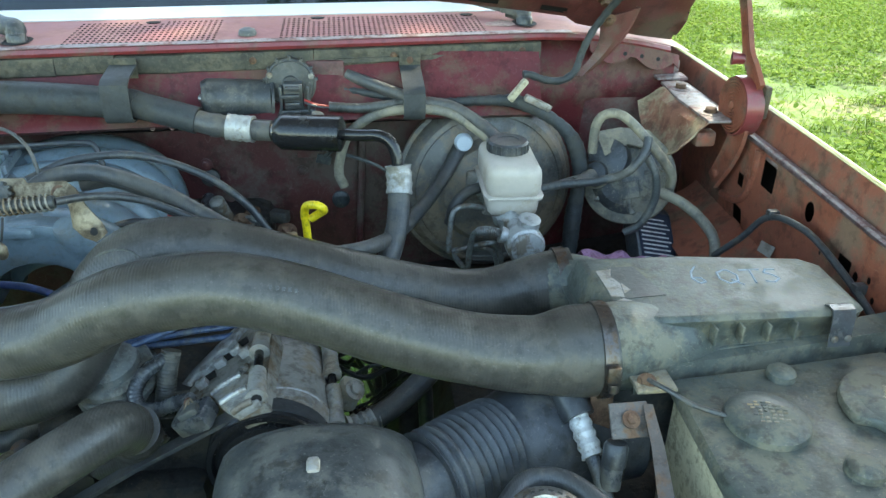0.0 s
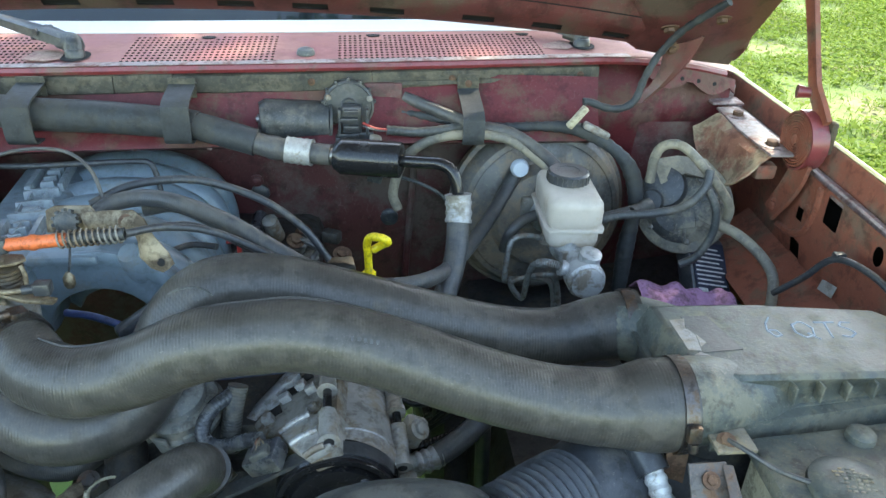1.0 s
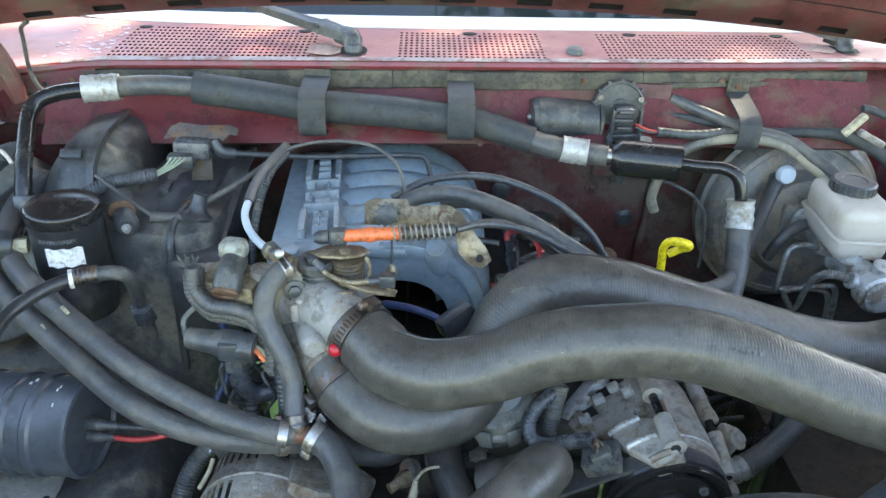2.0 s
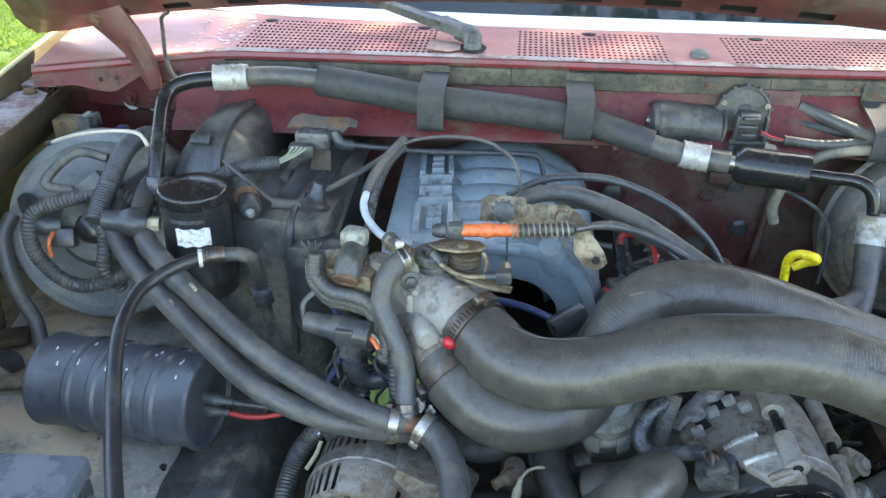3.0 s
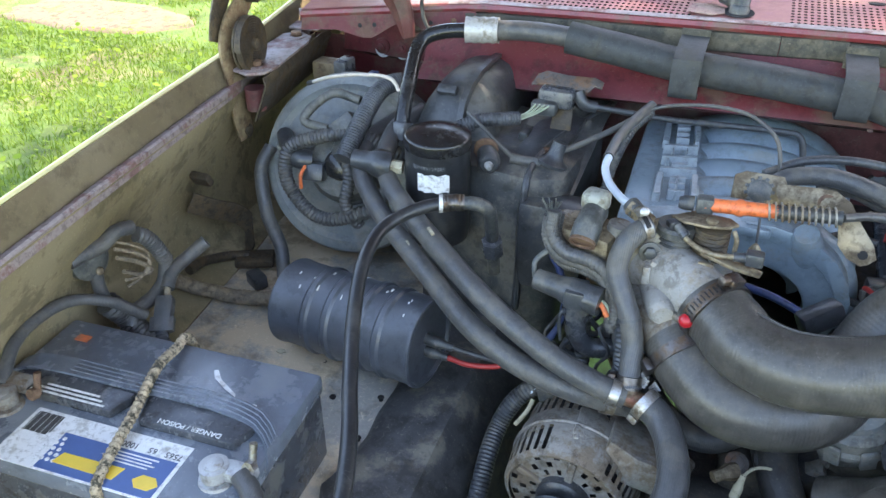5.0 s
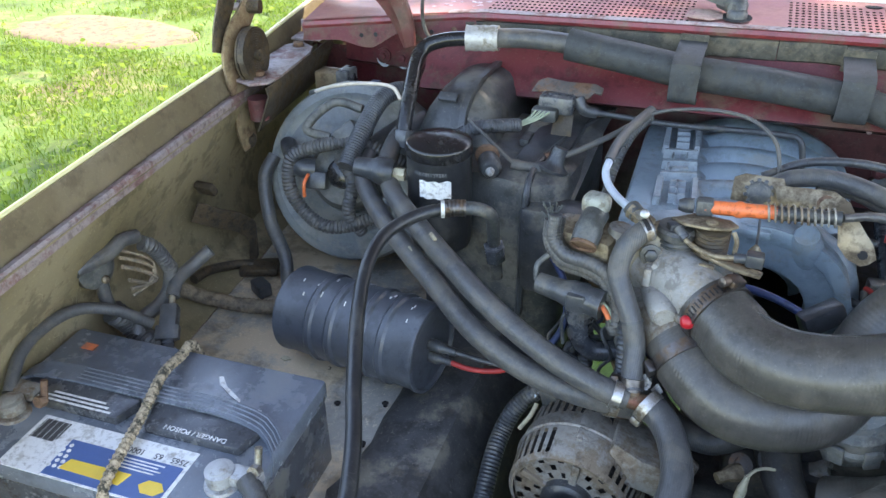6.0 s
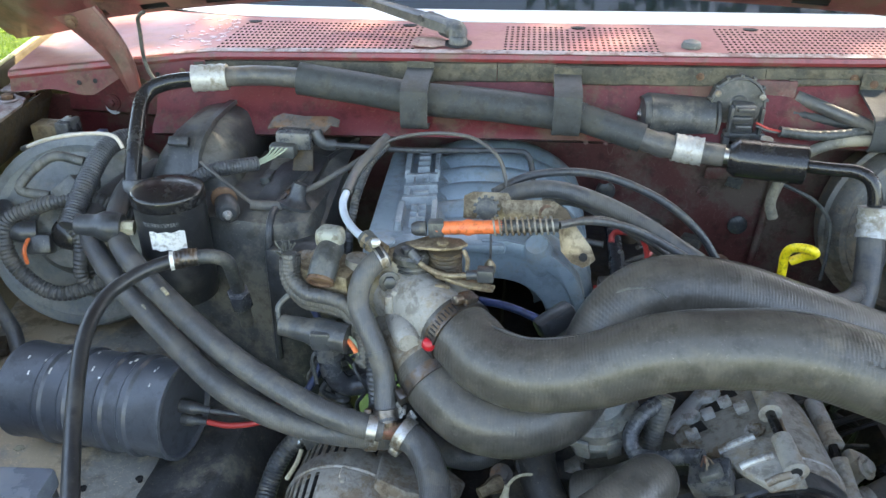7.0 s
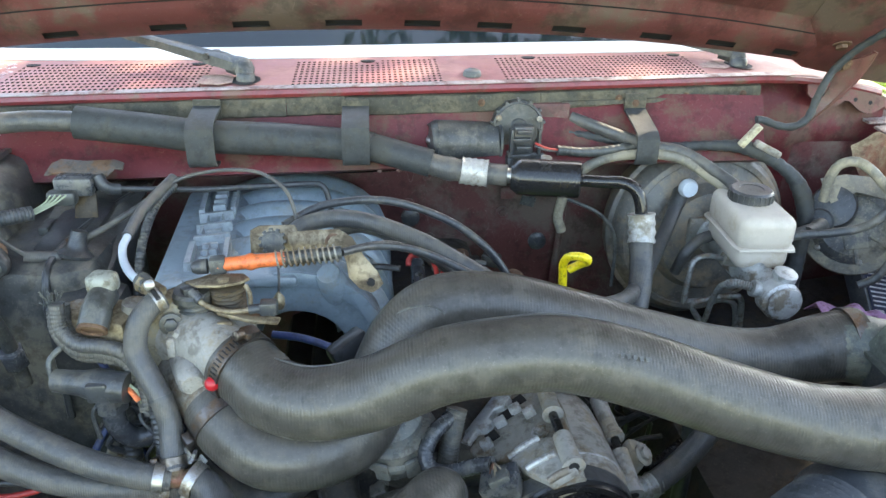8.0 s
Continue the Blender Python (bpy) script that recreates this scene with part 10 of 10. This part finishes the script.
    part("neck", lathe([(0.024, -0.06), (0.024, 0.0)], 28, Matrix.Translation((-0.060, 0.378, 1.018))), M_ALUDIRT, m)
    for i in range(20):
        t = i * 2 * math.pi / 20
        part("stamped_mark", rbox(0.004, 0.0015, 0.0006, 0, Matrix.Translation((-0.060 + 0.0228 * math.cos(t), 0.378 + 0.0228 * math.sin(t), 1.0297)) @ Matrix.Rotation(t + math.pi / 2, 4, "Z")), M_BLACK, k)
    b = thing("support_bracket", (0.045, 0.44, 0.9), "rust-edged steel bracket with a nut", "bracket")
    part("strap", joined(rbox(0.034, 0.003, 0.030, 0.001, Matrix.Translation((0.033, 0.467, 1.033)) @ Matrix.Rotation(radians(-40), 4, "X")), sheet([[(0.046, 0.474, 1.044), (0.053, 0.470, 1.046)], [(0.043, 0.440, 1.028), (0.053, 0.436, 1.028)], [(0.036, 0.40, 1.008), (0.049, 0.396, 1.008)], [(0.028, 0.33, 0.97), (0.042, 0.325, 0.97)]], 0.003)), M_BROWNSTEEL, b)
    bolt(b, (0.033, 0.464, 1.036), (0, -0.6, 0.8), 0.0048, M_RUST)
    part("tab", rbox(0.036, 0.028, 0.004, 0.001, Matrix.Translation((0.060, 0.492, 1.052))), M_THROTPLATE, b)
    bolt(b, (0.054, 0.490, 1.054), (-0.2, -0.3, 0.9), 0.0052, M_RUST)
    part("brace", prism([(-0.01, 0), (0.012, 0), (0.016, 0.12), (-0.006, 0.12)], 0.003, toward((0.02, 0.50, 0.93), (0.1, -1, 0.1)), 0.001), M_RUST, b)


def build_degas_bottle():
    d = thing("coolant_washer_bottle", (0.2, 0.42, 0.85), "dusty grey-black coolant and washer bottle with round caps", "reservoir")
    out = [(0.080, 0.500), (0.160, 0.505), (0.298, 0.519), (0.318, 0.505), (0.325, 0.24), (0.09, 0.22), (0.072, 0.376)]
    part("tank_top", prism(out, 0.020, Matrix.Translation((0, 0, 1.030)), 0.007), M_MUD, d, "mud-stained moulded top")
    part("tank_side", prism([(x + (0.2 - x) * 0.03, y + (0.37 - y) * 0.03) for x, y in out], 0.18, Matrix.Translation((0, 0, 0.855)), 0.006), M_PALE, d, "translucent yellowed tank wall")

    def worn_print(cap, x, y, z, turn, n):
        rng = np.random.RandomState(n)
        for i in range(7):
            for j in range(6):
                if rng.rand() < 0.72 and abs(i - 3) + abs(j - 2.5) < 4.6:
                    m = Matrix.Translation((x, y, z)) @ Matrix.Rotation(radians(turn), 4, "Z") @ Matrix.Translation((-0.0125 + 0.005 * j + rng.uniform(-0.001, 0.001), -0.012 + 0.004 * i, -0.0012 * (abs(i - 3) + abs(j - 2.5)) / 3))
                    part("raised_bar", rbox(rng.uniform(0.0025, 0.0045), 0.0020, 0.0030, 0.0004, m), M_THROTPLATE if rng.rand() < 0.6 else M_MUD, cap)

    cap = part("cap", lathe([(0.033, -0.004), (0.0345, 0.002), (0.0335, 0.006), (0.028, 0.0095), (0.014, 0.0115), (0.004, 0.012)], 40, Matrix.Translation((0.134, 0.432, 1.050))), M_MUD, d, "round cap with worn raised warning")
    worn_print(cap, 0.134, 0.432, 1.0622, -14, 2)
    shape = []
    for a in range(0, 360, 10):
        r = 0.042 if not 196 <= a <= 226 else 0.033
        shape.append((r * 1.34 * math.cos(radians(a)), r * 1.30 * math.sin(radians(a))))
    cap = part("cap", prism(shape, 0.010, Matrix.Translation((0.260, 0.430, 1.050)), 0.003), M_MUD, d, "notched washer cap")
    part("cap_crown", lathe([(0.046, -0.001), (0.040, 0.002), (0.022, 0.0045), (0.010, 0.005)], 36, Matrix.Translation((0.262, 0.432, 1.0597))), M_MUD, cap)
    worn_print(cap, 0.254, 0.436, 1.0652, -30, 3)
    for x, y, r in ((0.178, 0.497, 0.013), (0.180, 0.379, 0.015)):
        part("moulded_boss", lathe([(r, -0.002), (r * 0.95, 0.006), (r * 0.7, 0.009), (r * 0.3, 0.0095)], 22, Matrix.Translation((x, y - 0.008, 1.050))), M_MUD, d)
    part("tether", tube([(0.054, 0.488, 1.058), (0.064, 0.470, 1.060), (0.080, 0.452, 1.057), (0.10, 0.440, 1.055), (0.104, 0.438, 1.054)], 0.0022, 8, 0.004), M_BLACK, d, "black cap tether")


def build_engine_wires():
    w = thing("engine_wiring", (-0.66, 0.68, 0.98), "tangle of dusty engine wires and split loom below the throttle", "wiring")
    part("split_loom", tube([(-0.655, 0.645, 1.035), (-0.652, 0.634, 1.015), (-0.650, 0.628, 0.99), (-0.655, 0.63, 0.965), (-0.665, 0.64, 0.94)], 0.0075, 12, 0.003, ribs=(0.0045, 0.0014)), M_BLACK, w, "ribbed black split loom")
    part("split_loom", tube([(-0.715, 0.70, 1.02), (-0.70, 0.685, 0.985), (-0.695, 0.67, 0.955), (-0.70, 0.66, 0.92)], 0.008, 12, 0.003, ribs=(0.005, 0.0014)), M_DUSTY, w, "dusty ribbed split loom")
    rng = np.random.RandomState(77)
    mats = (M_BLACK, M_RUBBER, M_BLACK, M_DUSTY, M_WIRE_RED, M_TAPE, M_BLACK, M_WIRE_BLUE)
    for k in range(18):
        x, y, z = rng.uniform(-0.73, -0.61), rng.uniform(0.655, 0.74), rng.uniform(0.96, 1.03)
        pts = [Vector((x, y, z))]
        for _ in range(4):
            pts.append(pts[-1] + Vector((rng.uniform(-0.022, 0.022), rng.uniform(-0.018, 0.014), rng.uniform(-0.034, 0.008))))
        part("wire", tube(pts, rng.uniform(0.0016, 0.0036), 8, 0.005), mats[k % 8], w)
    for k in range(7):
        m = Matrix.Translation((rng.uniform(-0.72, -0.62), rng.uniform(0.66, 0.70), rng.uniform(0.93, 1.0))) @ Matrix.Rotation(rng.uniform(0, 3), 4, "Z") @ Matrix.Rotation(rng.uniform(-0.7, 0.7), 4, "X")
        part("connector", rbox(0.018, 0.014, 0.026, 0.003, m), (M_BLACK, M_DUSTY, M_ALT)[k % 3], w)
    for k in range(6):
        p = Vector((rng.uniform(-0.632, -0.615), rng.uniform(0.612, 0.628), rng.uniform(0.985, 1.0)))
        part("foil_scrap", prism([(-0.006, -0.004), (0.003, -0.006), (0.007, 0.002), (-0.001, 0.006)], 0.001, toward(p, (rng.uniform(-1, 1), -0.7, rng.uniform(0, 1)))), M_ALU, w, "torn foil scrap")
    v = thing("injector_wiring", (-0.36, 0.84, 1.03), "black injector wires and plugs beside the plenum", "wiring")
    for k in range(12):
        x, y, z = rng.uniform(-0.43, -0.27), rng.uniform(0.80, 0.95), rng.uniform(1.0, 1.05)
        pts = [Vector((x, y, z))]
        for _ in range(4):
            pts.append(pts[-1] + Vector((rng.uniform(-0.035, 0.035), rng.uniform(-0.03, 0.02), rng.uniform(-0.02, 0.012))))
        part("wire", tube(pts, rng.uniform(0.0018, 0.004), 8, 0.006), M_WIRE_RED if k == 2 else (M_BLACK, M_RUBBER)[k % 2], v)
    for k in range(6):
        m = Matrix.Translation((-0.42 + 0.028 * k, rng.uniform(0.80, 0.86), rng.uniform(1.0, 1.03))) @ Matrix.Rotation(rng.uniform(0, 3), 4, "Z")
        part("injector_plug", rbox(0.020, 0.016, 0.028, 0.003, m), M_BLACK, v)


build_alternator()
build_engine_wires()
build_compressor()
build_engine_mass()
build_lower_hoses()
build_degas_bottle()


def build_right_cable():
    c = thing("fender_cable", (0.32, 0.6, 1.05), "black cable clipped along the inner fender", "cable")
    part("cable", tube([(0.27, 0.80, 1.0), (0.29, 0.78, 1.035), (0.305, 0.755, 1.075), (0.315, 0.70, 1.085), (0.318, 0.64, 1.075), (0.318, 0.57, 1.055), (0.31, 0.50, 1.03)], 0.0042, 10, 0.006), M_BLACK, c)
    part("clip", rbox(0.014, 0.010, 0.012, 0.002, Matrix.Translation((0.309, 0.755, 1.078))), M_BLACK, c)
    part("clip", rbox(0.014, 0.010, 0.012, 0.002, Matrix.Translation((0.322, 0.60, 1.066))), M_BLACK, c)


build_right_cable()
